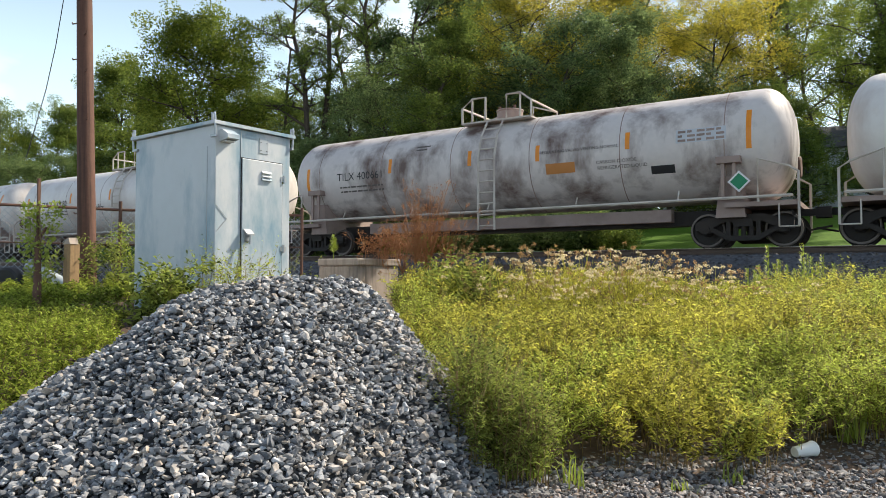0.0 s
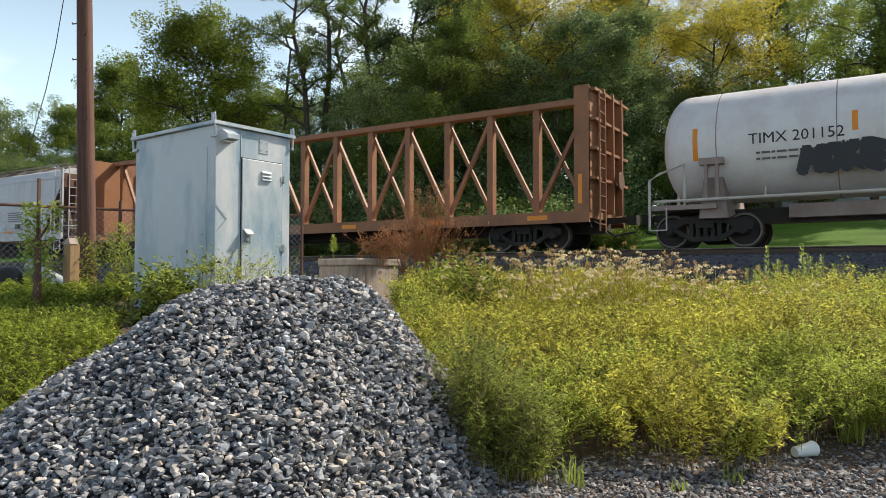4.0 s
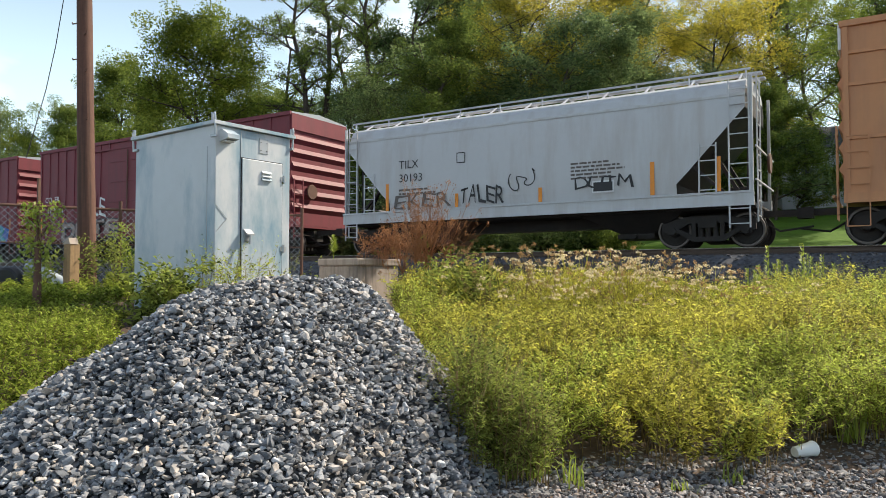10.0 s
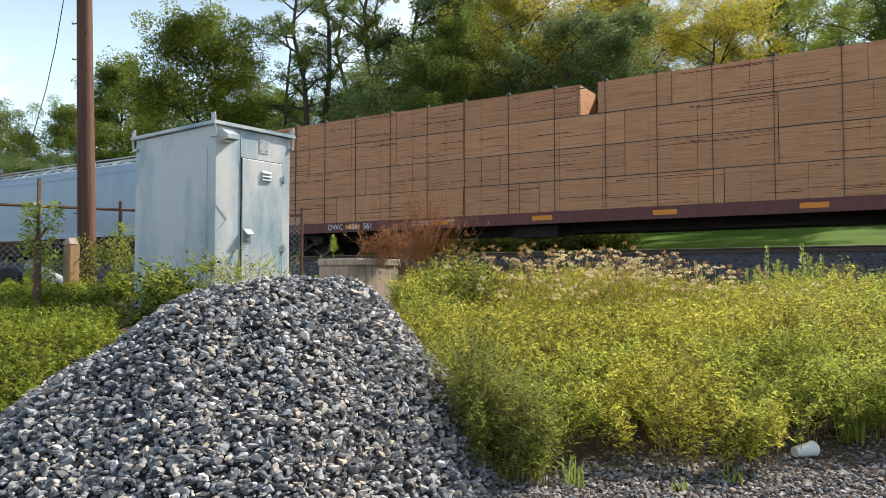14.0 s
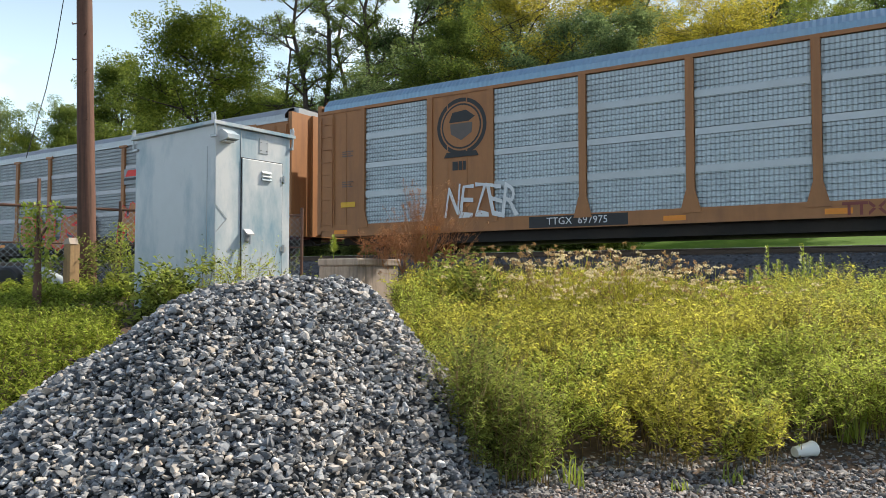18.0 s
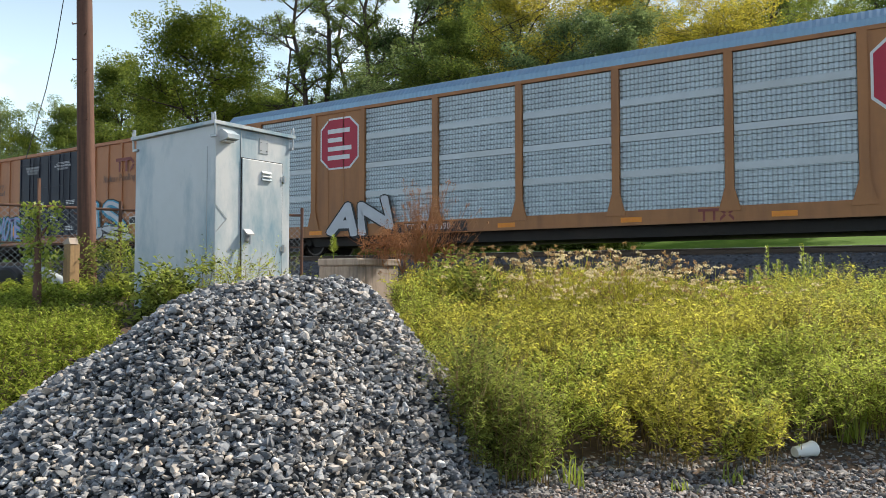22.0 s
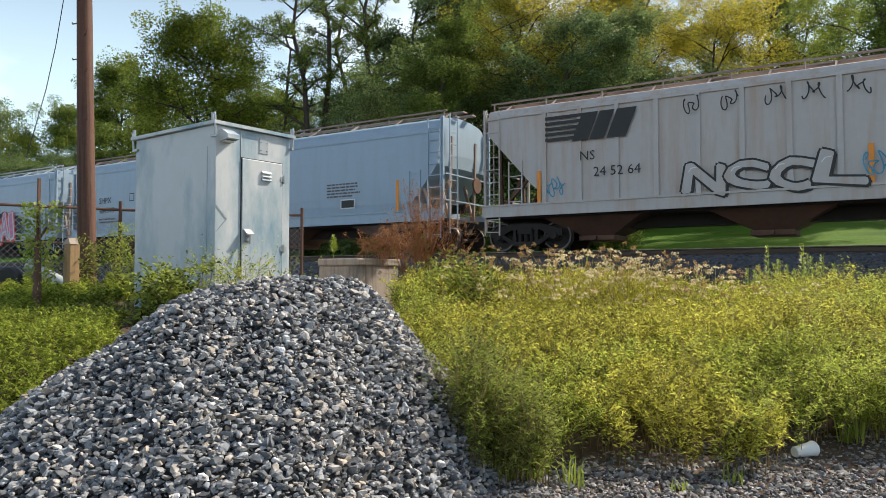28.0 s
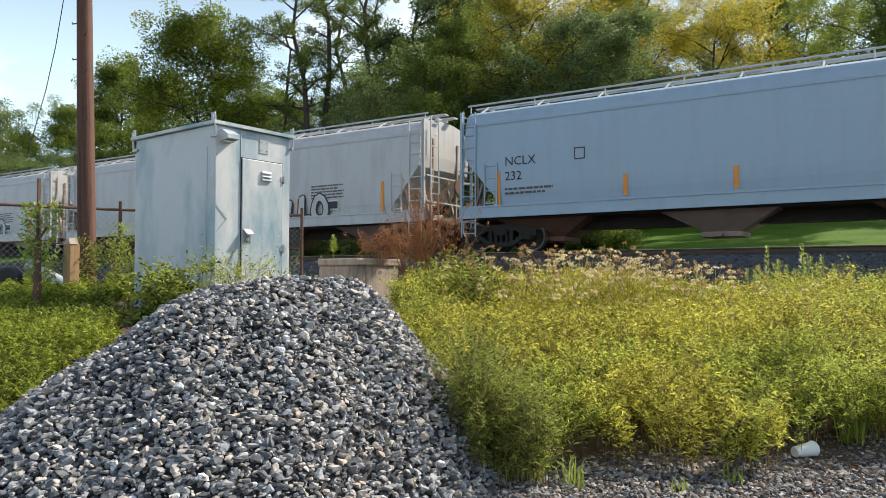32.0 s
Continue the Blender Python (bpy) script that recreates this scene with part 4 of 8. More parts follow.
# woods closing the distance
n = 90000
wx, wy = RNG.uniform(-220, 160, n), RNG.uniform(74, 110, n)
wh = 7 + 3 * np.array([noise.noise(Vector((x * 0.06, 0.3, 0))) for x in wx])
wz = ground_z(wx, wy) + RNG.beta(1.5, 1.3, n) * wh
fv, ff = leaf_tips(np.column_stack([wx, wy, wz]), np.full(n, 0.42), RNG)
tagged(new("far_woods", big_mesh("far_woods", fv, ff, "leafdark")), "distant dark green woods behind the lawn", "woods", kind="stuff")


# ---- houses behind the lawn ----
def house(x, y, turn, label, w, d, h, mat="house"):
    z = float(ground_z(x, y))
    hs = thing("house", label, "house", "houses behind the lawn", pose(x, y, z, 0, 0, turn))
    part("wall", Geo().box(-w / 2, w / 2, -d / 2, d / 2, -0.5, h), mat, hs)
    r = Geo()
    e, t = 0.4, h + w * 0.0 + 1.9
    r.add([(-w / 2 - e, -d / 2 - e, h), (w / 2 + e, -d / 2 - e, h), (w / 2 + e, d / 2 + e, h), (-w / 2 - e, d / 2 + e, h), (-w / 2 - e, 0, t), (w / 2 + e, 0, t)],
          [(0, 1, 5, 4), (2, 3, 4, 5), (1, 2, 5), (3, 0, 4), (3, 2, 1, 0)])
    part("roof", r, "roof", hs, "grey shingle roof")
    for k in range(int(h / 0.2)):
        part("siding_board", Geo().box(-w / 2 - 0.012, w / 2 + 0.012, -d / 2 - 0.02, -d / 2, k * 0.2, k * 0.2 + 0.185), mat, hs)
    for x0 in np.linspace(-w / 2 + 1.0, w / 2 - 2.0, 3):
        win = part("window", Geo().box(x0, x0 + 0.9, -d / 2 - 0.07, -d / 2 - 0.02, 0.95, 2.15), "vinyl", hs, "white-framed window")
        for s in (0, 1):
            part("pane", Geo().box(x0 + 0.07, x0 + 0.83, -d / 2 - 0.08, -d / 2 - 0.072, 1.02 + s * 0.57, 1.53 + s * 0.55), "glass", win)
    return hs


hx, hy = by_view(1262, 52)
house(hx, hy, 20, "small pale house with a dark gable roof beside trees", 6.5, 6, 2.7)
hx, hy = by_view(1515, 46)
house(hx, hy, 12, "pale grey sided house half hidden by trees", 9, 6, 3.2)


# ---- weeds ----
def sprigs(name, places, heights, seed, material, leaf=0.035, per=110, spread=0.16, stalk="straw", low=0.12, bushy=1.0, thin=0.30):
    """Fine-leaved weeds: thin stalks with side shoots, and narrow leaves along them."""
    rng = np.random.default_rng(seed)
    n, k = len(places), 9
    H = heights[:, None]
    lean = rng.normal(size=(n, 2)) * 0.16
    # shoots: the main stem, and side shoots that leave it and bend upwards
    az, f0 = rng.uniform(0, math.tau, (n, k)), rng.uniform(low * 0.6, 0.72, (n, k))
    f0[:, 0] = 0.0
    reach = spread * bushy * rng.uniform(0.35, 1.25, (n, k)) * (H / 0.8)
    reach[:, 0] = 0.02
    top = np.minimum(f0 + rng.uniform(0.18, 0.5, (n, k)), rng.uniform(0.8, 1.03, (n, k)))
    top[:, 0] = 1.0

    def along(j, u):
        """Places on shoot j of each plant at the share u of its length."""
        p = np.arange(n)[:, None]
        f = f0[p, j] + (top[p, j] - f0[p, j]) * u
        out = reach[p, j] * u ** 0.75
        bend = H * f ** 1.6
        return np.stack([places[:, 0:1] + lean[:, 0:1] * bend + np.cos(az[p, j]) * out, places[:, 1:2] + lean[:, 1:2] * bend + np.sin(az[p, j]) * out, places[:, 2:3] + H * f], -1)

    j = rng.integers(0, k, (n, per))
    u = rng.beta(1.7, 1.0, (n, per))
    u = np.where(j == 0, np.maximum(u, low), u)
    c = along(j, u).reshape(-1, 3) + rng.normal(size=(n * per, 3)) * 0.006
    turn = rng.uniform(0, math.tau, len(c))
    d = np.stack([np.cos(turn), np.sin(turn), rng.uniform(-0.5, 1.1, len(c))], -1)
    d /= np.linalg.norm(d, axis=1, keepdims=True)
    side = np.cross(d, rng.normal(size=d.shape))
    side /= np.linalg.norm(side, axis=1, keepdims=True) + 1e-6
    L = (leaf * rng.uniform(0.5, 1.5, len(c)) * (1.25 - 0.5 * u.ravel()))[:, None]
    mid = c + d * L * 0.5 + np.array([0, 0, 1.0]) * L * rng.uniform(0.0, 0.22, (len(c), 1))
    v = np.stack([c, mid + side * L * thin * 0.5, c + d * L, mid - side * L * thin * 0.5], 1).reshape(-1, 3)
    tagged(new(name, big_mesh(name, v, np.arange(len(v)).reshape(-1, 4), material)), SPRIG_LABEL[material], "weeds", kind="stuff")
    # stalks: three-sided slivers in two lengths
    V = []
    for q in range(k):
        w = 0.0042 if q == 0 else 0.0022
        for a, b, wa in ((0.0, 0.5, w), (0.48, 1.0, w * 0.75)):
            base, tip = along(np.full((n, 1), q), np.full((n, 1), a))[:, 0], along(np.full((n, 1), q), np.full((n, 1), b))[:, 0]
            V.append(np.stack([base + [wa, 0, 0], base + [-wa, wa, 0], base + [-wa, -wa, 0], tip], 1).reshape(-1, 3))
    V = np.concatenate(V)
    q = np.arange(0, len(V), 4)
    F = np.concatenate([np.stack([q, q + 1, q + 3], -1), np.stack([q + 1, q + 2, q + 3], -1), np.stack([q + 2, q, q + 3], -1)])
    tagged(new(name + "_stalks", big_mesh(name + "_stalks", V, F, stalk)), "thin dry weed stalks standing close together", "weeds", kind="stuff")


SPRIG_LABEL = {"weedgreen": "fresh green fine-leaved weeds in sunlight", "weed": "dense yellow-green fine-leaved weeds in sunlight", "weedblue": "grey-green fine-leaved weeds in a shade-dark colour", "grass": "green grassy weeds on the bank",
               "dock": "rust-brown seed heads of dried dock", "vine": "bright green vine leaves", "straw": "dry stalks", "goldleaf": "yellow-leaved goldenrod stalks",
               "umbel": "cream flower heads", "umbelbrown": "spent brown flower heads"}


def scatter(n, r0, r1, a0, a1, seed, keep=None):
    rng = np.random.default_rng(seed)
    r, a = rng.uniform(r0, r1, n), rng.uniform(a0, a1, n)
    if keep is not None:
        k = keep(r, a)
        r, a = r[k], a[k]
    x, y = RIGHT.x * r + AHEAD.x * a, RIGHT.y * r + AHEAD.y * a
    return np.column_stack([x, y, ground_z(x, y)]), r, a


def field():
    # the sunlit field, front to back
    edge = lambda r, a: (a > 4.95 + 0.18 * np.sin(r * 2.3) + 0.25 * ease(1.8, 4.2, r) + 0.35 * ease(2.1, 2.5, r) * ease(3.3, 2.8, r)) & (r > 0.12 - 0.17 * (a - 5)) & (r < 0.75 * a + 1.5)
    p, r, a = scatter(3300, -0.95, 7.5, 4.9, 9.5, 31, edge)
    # bare patches in the front of the field
    bare = np.array([noise.noise(Vector((q[0] * 2.4, q[1] * 2.4, 9))) for q in p]) + 0.5 * ease(5.2, 6.6, a)
    p, r, a = p[bare > -0.22], r[bare > -0.22], a[bare > -0.22]
    h = RNG.uniform(0.55, 0.85, len(p)) * (1 - 0.25 * ease(5.6, 4.9, a))
    h += 0.20 * ease(5.1, 6.6, a)
    h *= 0.86 + 0.35 * np.array([noise.noise(Vector((q[0] * 1.6, q[1] * 1.6, 3))) for q in p])
    tint = np.array([noise.noise(Vector((q[0] * 0.8, q[1] * 0.8, 5))) for q in p]) + RNG.normal(0, 0.12, len(p)) + 0.25 * ease(1.4, 0.2, r) > 0.02
    sprigs("field_weeds", p[~tint], h[~tint], 32, "weed", 0.042, 180, 0.19, thin=0.25, low=0.3)
    sprigs("green_field_weeds", p[tint], h[tint], 56, "weedgreen", 0.042, 180, 0.19, thin=0.25, low=0.3)
    p, r, a = scatter(1700, -1.2, 9.5, 8.8, 12.4, 33, lambda r, a: r > -0.45 + 0.1 * (a - 9))
    h = np.clip(1.20 + 0.27 * ease(3.4, 2.7, r) - p[:, 2] + RNG.normal(0, 0.07, len(p)), 0.2, 0.95)
    sprigs("field_weeds_back", p, h, 34, "weed", 0.058, 130, 0.22, thin=0.25)
    p, r, a = scatter(620, 0.1, 4.0, 6.9, 8.5, 54)
    sprigs("field_weeds_middle", p, np.clip(1.04 + 0.14 * ease(2.9, 3.7, r) - p[:, 2] + RNG.normal(0, 0.09, len(p)), 0.4, 1.2), 55, "weed", 0.05, 150, 0.2, thin=0.25)
    # clump against the heap, its shade put into the darker leaf colour
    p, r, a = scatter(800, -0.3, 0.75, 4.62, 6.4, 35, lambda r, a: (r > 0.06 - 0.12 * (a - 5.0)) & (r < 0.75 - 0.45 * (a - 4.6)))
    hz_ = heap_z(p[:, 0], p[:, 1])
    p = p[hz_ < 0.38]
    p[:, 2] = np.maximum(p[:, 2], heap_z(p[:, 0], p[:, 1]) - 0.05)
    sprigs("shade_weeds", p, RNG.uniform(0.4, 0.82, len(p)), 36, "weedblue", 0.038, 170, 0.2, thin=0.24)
    # bank at the far side of the heap
    p, r, a = scatter(1500, -6.5, -1.9, 3.6, 8.3, 37, lambda r, a: (r < -0.42 * a - 0.25) & ((a < 7.6) | (r < -4.6)))
    h = RNG.uniform(0.24, 0.40, len(p))
    sprigs("bank_weeds", p, h, 38, "grass", 0.04, 110, 0.14, thin=0.28)
    p, r, a = scatter(500, -8.5, -4.3, 8.3, 12.5, 39)
    sprigs("fence_weeds", p, RNG.uniform(0.15, 0.35, len(p)), 40, "grass", 0.06, 80, 0.2)
    p, r, a = scatter(34, -6.4, -4.2, 10.8, 12.6, 41)
    sprigs("tall_fence_weeds", p, RNG.uniform(0.7, 1.15, len(p)), 42, "weedblue", 0.07, 120, 0.2)
    # plants before the cabinet
    p, r, a = scatter(30, -2.5, -1.55, 7.4, 7.75, 43)
    sprigs("cabinet_weeds", p, RNG.uniform(0.75, 1.12, len(p)), 44, "weedgreen", 0.032, 190, 0.26)
    p, r, a = scatter(26, -3.2, -2.65, 7.3, 7.7, 45)
    sprigs("thistle_weeds", p, RNG.uniform(0.45, 0.9, len(p)), 46, "weedblue", 0.07, 170, 0.2, thin=0.34)
    p, r, a = scatter(40, -4.6, -3.6, 7.5, 8.4, 52)
    sprigs("low_shrub", p, RNG.uniform(0.1, 0.24, len(p)), 53, "weedblue", 0.06, 110, 0.18)
    # broad-leaved thistle and shrubby plants by the block
    p, r, a = scatter(70, -0.15, 0.75, 9.0, 10.0, 47)
    sprigs("block_shrub", p, RNG.uniform(0.9, 1.25, len(p)), 48, "weedblue", 0.07, 120, 0.2, thin=0.4)
    p, r, a = scatter(50, -0.50, 0.5, 9.2, 10.2, 49)
    sprigs("yellow_weeds", p, RNG.uniform(0.6, 0.95, len(p)), 50, "goldleaf", 0.04, 130, 0.14)


field()


def seed_heads(name, label, places, heights, seed, head_mat, heads=6, radius=0.035, fan=0.25, kind="plant", stem="straw", flat=0.35, dots=26, group=""):
    """Stalks that fork into many small heads, each a cluster of tiny florets."""
    rng = np.random.default_rng(seed)
    for (x, y, z), h in zip(places, heights):
        g, V, twigs = Geo(), [], []
        top = Vector((x + rng.normal() * 0.06, y + rng.normal() * 0.06, z + h))
        fork = Vector((x, y, z)).lerp(top, rng.uniform(0.35, 0.6))
        g.tube([(x, y, z), fork], 0.005, 3, r1=0.004)
        for k in range(heads):
            t = Vector((top.x + rng.normal() * fan * 0.5, top.y + rng.normal() * fan * 0.5, top.z - abs(rng.normal()) * fan * 0.6))
            twigs.append(Geo().tube([fork, fork.lerp(t, 0.5) + Vector((0, 0, -0.02)), t], 0.0035, 3, r1=0.002))
            c = rng.normal(size=(dots, 3)) * radius * 0.55 * np.array([1, 1, flat]) + np.array(t[:])
            V.append(c)
        me = g.mesh("stem")
        me.materials.append(M[stem])
        pl = thing(name, label, "plant", group)
        part("stem", me, stem, pl)
        if head_mat.startswith("umbel"):
            for c, twig in zip(V, twigs):
                v, f = leaf_cards(c, np.full(dots, radius * 0.62), rng, 1.0)
                part("flower_head", big_mesh("head", v, f, head_mat), head_mat, part("flower_stalk", twig, stem, pl))
        else:
            for twig in twigs:
                part("branch", twig, stem, pl)
            v, f = leaf_cards(np.concatenate(V), np.full(heads * dots, radius * 0.55), rng, 1.0)
            tagged(part("seed_head", big_mesh("head", v, f, head_mat), head_mat, pl), kind="stuff")


def flowers():
    rng = np.random.default_rng(77)
    # cream and brown umbels along the back of the field
    p, r, a = scatter(105, 0.4, 3.6, 7.6, 9.6, 78)
    sel = rng.random(len(p)) < 0.3 + 0.45 * ease(0.6, 2.2, r)
    h = np.clip(EYE + 0.40 - 0.24 * ease(1.0, 3.9, r) - p[:, 2] - abs(rng.normal(0, 0.16, len(p))), 0.3, 1.5)
    seed_heads("wild_carrot", "cream flower heads of wild carrot on thin stalks", p[sel], h[sel], 79, "umbel", 6, 0.034, 0.52, stem="weed", dots=22, flat=0.45, group="flowers along the bank")
    seed_heads("spent_wild_carrot", "spent brown flower heads on thin stalks", p[~sel], h[~sel] + 0.1, 80, "umbelbrown", 6, 0.028, 0.5, flat=0.8, dots=22, group="flowers along the bank")
    # rust-brown dock on and beside the block: a tall plume, and low plants on the cap
    tall = [(-0.62, 10.1, 0.85), (-0.42, 10.0, 1.12), (-0.30, 10.2, 1.34), (-0.18, 10.0, 1.22), (-0.05, 10.1, 1.02), (-0.50, 10.3, 1.05), (0.08, 10.2, 0.8), (-0.36, 9.9, 0.92), (-0.24, 10.3, 1.12), (-0.28, 10.1, 0.8), (-0.12, 10.2, 0.9)]
    p = np.array([(*spot(r_, a_), 0) for r_, a_, _ in tall])
    p[:, 2] = ground_z(p[:, 0], p[:, 1])
    hh = np.array([EYE + t_ for _, _, t_ in tall]) - p[:, 2]
    seed_heads("dock_plant", "dried rust-brown dock plant with branching seed heads", p, hh, 82, "dock", 22, 0.026, 0.46, stem="dock", flat=1.8, dots=20, group="dried dock plants")
    p, r, a = scatter(17, -1.2, -0.35, 10.5, 11.0, 83)
    p[:, 2] = EYE + 0.27
    seed_heads("dock_plant", "dried rust-brown dock plant with branching seed heads", p, rng.uniform(0.2, 0.5, len(p)), 84, "dock", 13, 0.028, 0.32, stem="dock", flat=1.6, dots=26, group="dried dock plants")


flowers()


def fronds():
    """Upright green shoots with narrow leaves, and grass tufts."""
    rng = np.random.default_rng(90)
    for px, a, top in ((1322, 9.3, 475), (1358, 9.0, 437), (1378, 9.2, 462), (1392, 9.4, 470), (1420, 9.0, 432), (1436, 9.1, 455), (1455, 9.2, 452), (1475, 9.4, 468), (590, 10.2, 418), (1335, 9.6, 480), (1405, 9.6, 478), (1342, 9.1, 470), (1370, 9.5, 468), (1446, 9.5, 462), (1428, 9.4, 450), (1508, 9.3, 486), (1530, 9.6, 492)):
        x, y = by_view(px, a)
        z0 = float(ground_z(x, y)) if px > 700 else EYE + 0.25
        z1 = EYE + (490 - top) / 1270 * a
        pl = thing("leafy_shoot", "upright green shoot with narrow leaves", "plant", "green shoots on the bank")
        me = Geo().tube([(x, y, z0), (x + 0.02, y, z1)], 0.006, 4, r1=0.002).mesh("stem")
        me.materials.append(M["grass"])
        part("stem", me, "grass", pl)
        n = 150
        t = rng.uniform(0.25, 1.0, n)
        az = rng.uniform(0, math.tau, n)
        L = 0.12 * (1.12 - t) + 0.03
        base = np.column_stack([np.full(n, x), np.full(n, y), z0 + (z1 - z0) * t])
        d = np.column_stack([np.cos(az), np.sin(az), rng.uniform(0.5, 1.1, n)])
        d /= np.linalg.norm(d, axis=1, keepdims=True)
        s = np.cross(d, [0, 0, 1.0]) * 0.009
        v = np.stack([base, base + d * L[:, None] * 0.5 + s, base + d * L[:, None], base + d * L[:, None] * 0.5 - s], 1).reshape(-1, 3)
        part("leaves", big_mesh("leaves", v, np.arange(len(v)).reshape(-1, 4), "vine"), "vine", pl)
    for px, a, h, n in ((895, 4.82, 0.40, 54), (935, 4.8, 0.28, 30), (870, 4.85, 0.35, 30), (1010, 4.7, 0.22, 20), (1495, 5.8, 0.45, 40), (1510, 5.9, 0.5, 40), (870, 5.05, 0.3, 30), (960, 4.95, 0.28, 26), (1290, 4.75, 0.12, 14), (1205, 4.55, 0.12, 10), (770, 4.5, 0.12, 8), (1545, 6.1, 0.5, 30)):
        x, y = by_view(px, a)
        z0 = float(ground_z(x, y))
        V = []
        for k in range(n):
            az, lean, hh = rng.uniform(0, math.tau), rng.uniform(0.1, 0.75), h * rng.uniform(0.5, 1.1)
            b = np.array([x + rng.normal() * 0.04, y + rng.normal() * 0.04, z0])
            d = np.array([math.cos(az), math.sin(az), 0])
            sd = np.array([-math.sin(az), math.cos(az), 0]) * 0.006
            p1, p2 = b + d * lean * hh * 0.3 + [0, 0, hh * 0.6], b + d * lean * hh + [0, 0, hh * (1 - 0.35 * lean)]
            V += [b - sd, b + sd, p1 + sd, p1 - sd, p1 - sd, p1 + sd, p2 + sd * 0.1, p2 - sd * 0.1]
        V = np.array(V)
        tagged(new("grass_tuft", big_mesh("grass_tuft", V, np.arange(len(V)).reshape(-1, 4), "vine")), "tuft of long green grass blades", "grass", "grass tufts", kind="stuff")


fronds()


def vines():
    rng = np.random.default_rng(95)
    x, y = spot(-4.92, 8.7)
    z = float(ground_z(x, y))
    v_ = thing("climbing_vine", "bright green vine climbing a rusty post", "vine")
    n = 900
    t = rng.beta(1.7, 1.0, n)
    strand = rng.choice((-0.17, -0.03, 0.19), n) * (0.35 + 0.65 * t) + 0.04 * np.sin(t * 9)
    c = np.column_stack([x + strand * RIGHT.x + rng.normal(0, 0.035, n), y + strand * RIGHT.y + rng.normal(0, 0.05, n), z + 0.15 + t * 1.22])
    a, b = leaf_cards(c, np.full(n, 0.036), rng, 1.3)
    part("vine_leaves", big_mesh("vine_leaves", a, b, "vine"), "vine", v_)
    part("vine_stem", Geo().tube([(x + 0.05, y - 0.05, z), (x - 0.06, y, z + 0.5), (x + 0.06, y, z + 0.9), (x, y, z + 1.4)], 0.008, 5), "straw", v_)
    x, y = spot(-5.45, 12.2)
    v_ = thing("climbing_vine", "yellow-green vine at the foot of the pole", "vine")
    n = 800
    c = np.column_stack([x + rng.normal(0, 0.14, n), y + rng.normal(0, 0.1, n), EYE - 0.2 + rng.uniform(0, 1.1, n) ** 1.2])
    a, b = leaf_cards(c, np.full(n, 0.034), rng, 1.3)
    part("vine_leaves", big_mesh("vine_leaves", a, b, "vine"), "vine", v_)


vines()


# ---- the train: shared running gear ----
def wheelset_mesh():
    g, rim = Geo(), []
    for s in (-1, 1):
        prof = [(-0.07, 0.05), (-0.07, 0.12), (-0.03, 0.16), (-0.03, 0.34), (-0.075, 0.37), (-0.075, 0.42), (0.045, 0.43), (0.05, 0.455), (0.075, 0.455), (0.075, 0.36), (0.02, 0.33), (0.02, 0.14), (0.05, 0.1)]
        k = len(g.f)
        g.lathe([(h * (1 if s < 0 else -1), r) for h, r in prof], "y", 28, (0, s * 0.753, 0))
        rim += list(range(k + 4 * 28, k + 5 * 28)) + list(range(k + 5 * 28, k + 6 * 28))
    g.lathe([(-1.08, 0.07), (1.08, 0.07)], "y", 10)
    me = g.mesh("wheelset", True)
    me.materials.append(M["dark"])
    me.materials.append(M["tyre"])
    for i in rim:
        me.polygons[i].material_index = 1
    return me


def truck_mesh():
    g = Geo()
    for y in (-1.03, 1.03):
        a, b = y - 0.07, y + 0.07
        g.prism([(-1.12, 0.44), (-0.86, 0.40), (-0.45, 0.62), (-0.45, 0.80), (-0.95, 0.66), (-1.12, 0.62)], a, b)
        g.prism([(0.45, 0.80), (0.45, 0.62), (0.86, 0.40), (1.12, 0.44), (1.12, 0.62), (0.95, 0.66)], a, b)
        g.prism([(-0.45, 0.62), (0.45, 0.62), (0.45, 0.80), (-0.45, 0.80)], a, b)
        g.prism([(-0.80, 0.43), (-0.36, 0.16), (0.36, 0.16), (0.80, 0.43), (0.72, 0.50), (0.32, 0.28), (-0.32, 0.28), (-0.72, 0.50)], a, b)
        for x in (-0.34, 0.34):
            g.box(x - 0.05, x + 0.05, a, b, 0.25, 0.65)
        for x in (-0.18, 0, 0.18):
            g.tube([(x, y, 0.28), (x, y, 0.52)], 0.065, 8)
        for x in (-0.875, 0.875):
            g.tube([(x, y - 0.11 if y < 0 else y + 0.11, 0.44), (x, y, 0.44)], 0.105, 12)
            g.box(x - 0.14, x + 0.14, y - 0.06, y + 0.06, 0.36, 0.62)
    g.box(-0.22, 0.22, -1.15, 1.15, 0.50, 0.68)
    g.beam((-0.5, -0.7, 0.42), (-0.5, 0.7, 0.42), 0.12).beam((0.5, -0.7, 0.42), (0.5, 0.7, 0.42), 0.12)
    me = g.mesh("truck")
    me.materials.append(M["dark"])
    return me


def coupler_mesh(reach):
    g = Geo()
    g.box(-0.35, reach - 0.16, -0.09, 0.09, 0.78, 0.94)
    g.prism([(reach - 0.2, 0.72), (reach + 0.08, 0.72), (reach + 0.08, 0.98), (reach - 0.2, 0.98)], -0.20, 0.16)
    g.tube([(-0.1, -0.35, 0.7), (reach * 0.4, -0.4, 0.40), (reach + 0.1, -0.3, 0.50)], 0.03, 6)
    g.beam((-0.05, -0.2, 0.72), (-0.05, -1.35, 0.82), 0.03).beam((-0.05, -1.35, 0.82), (0.02, -1.35, 0.6), 0.025)
    me = g.mesh("coupler")
    me.materials.append(M["dark"])
    return me


WHEELSET, TRUCK = wheelset_mesh(), truck_mesh()
COUPLER = {}
WHEELS, CARS, FONTS = [], [], []


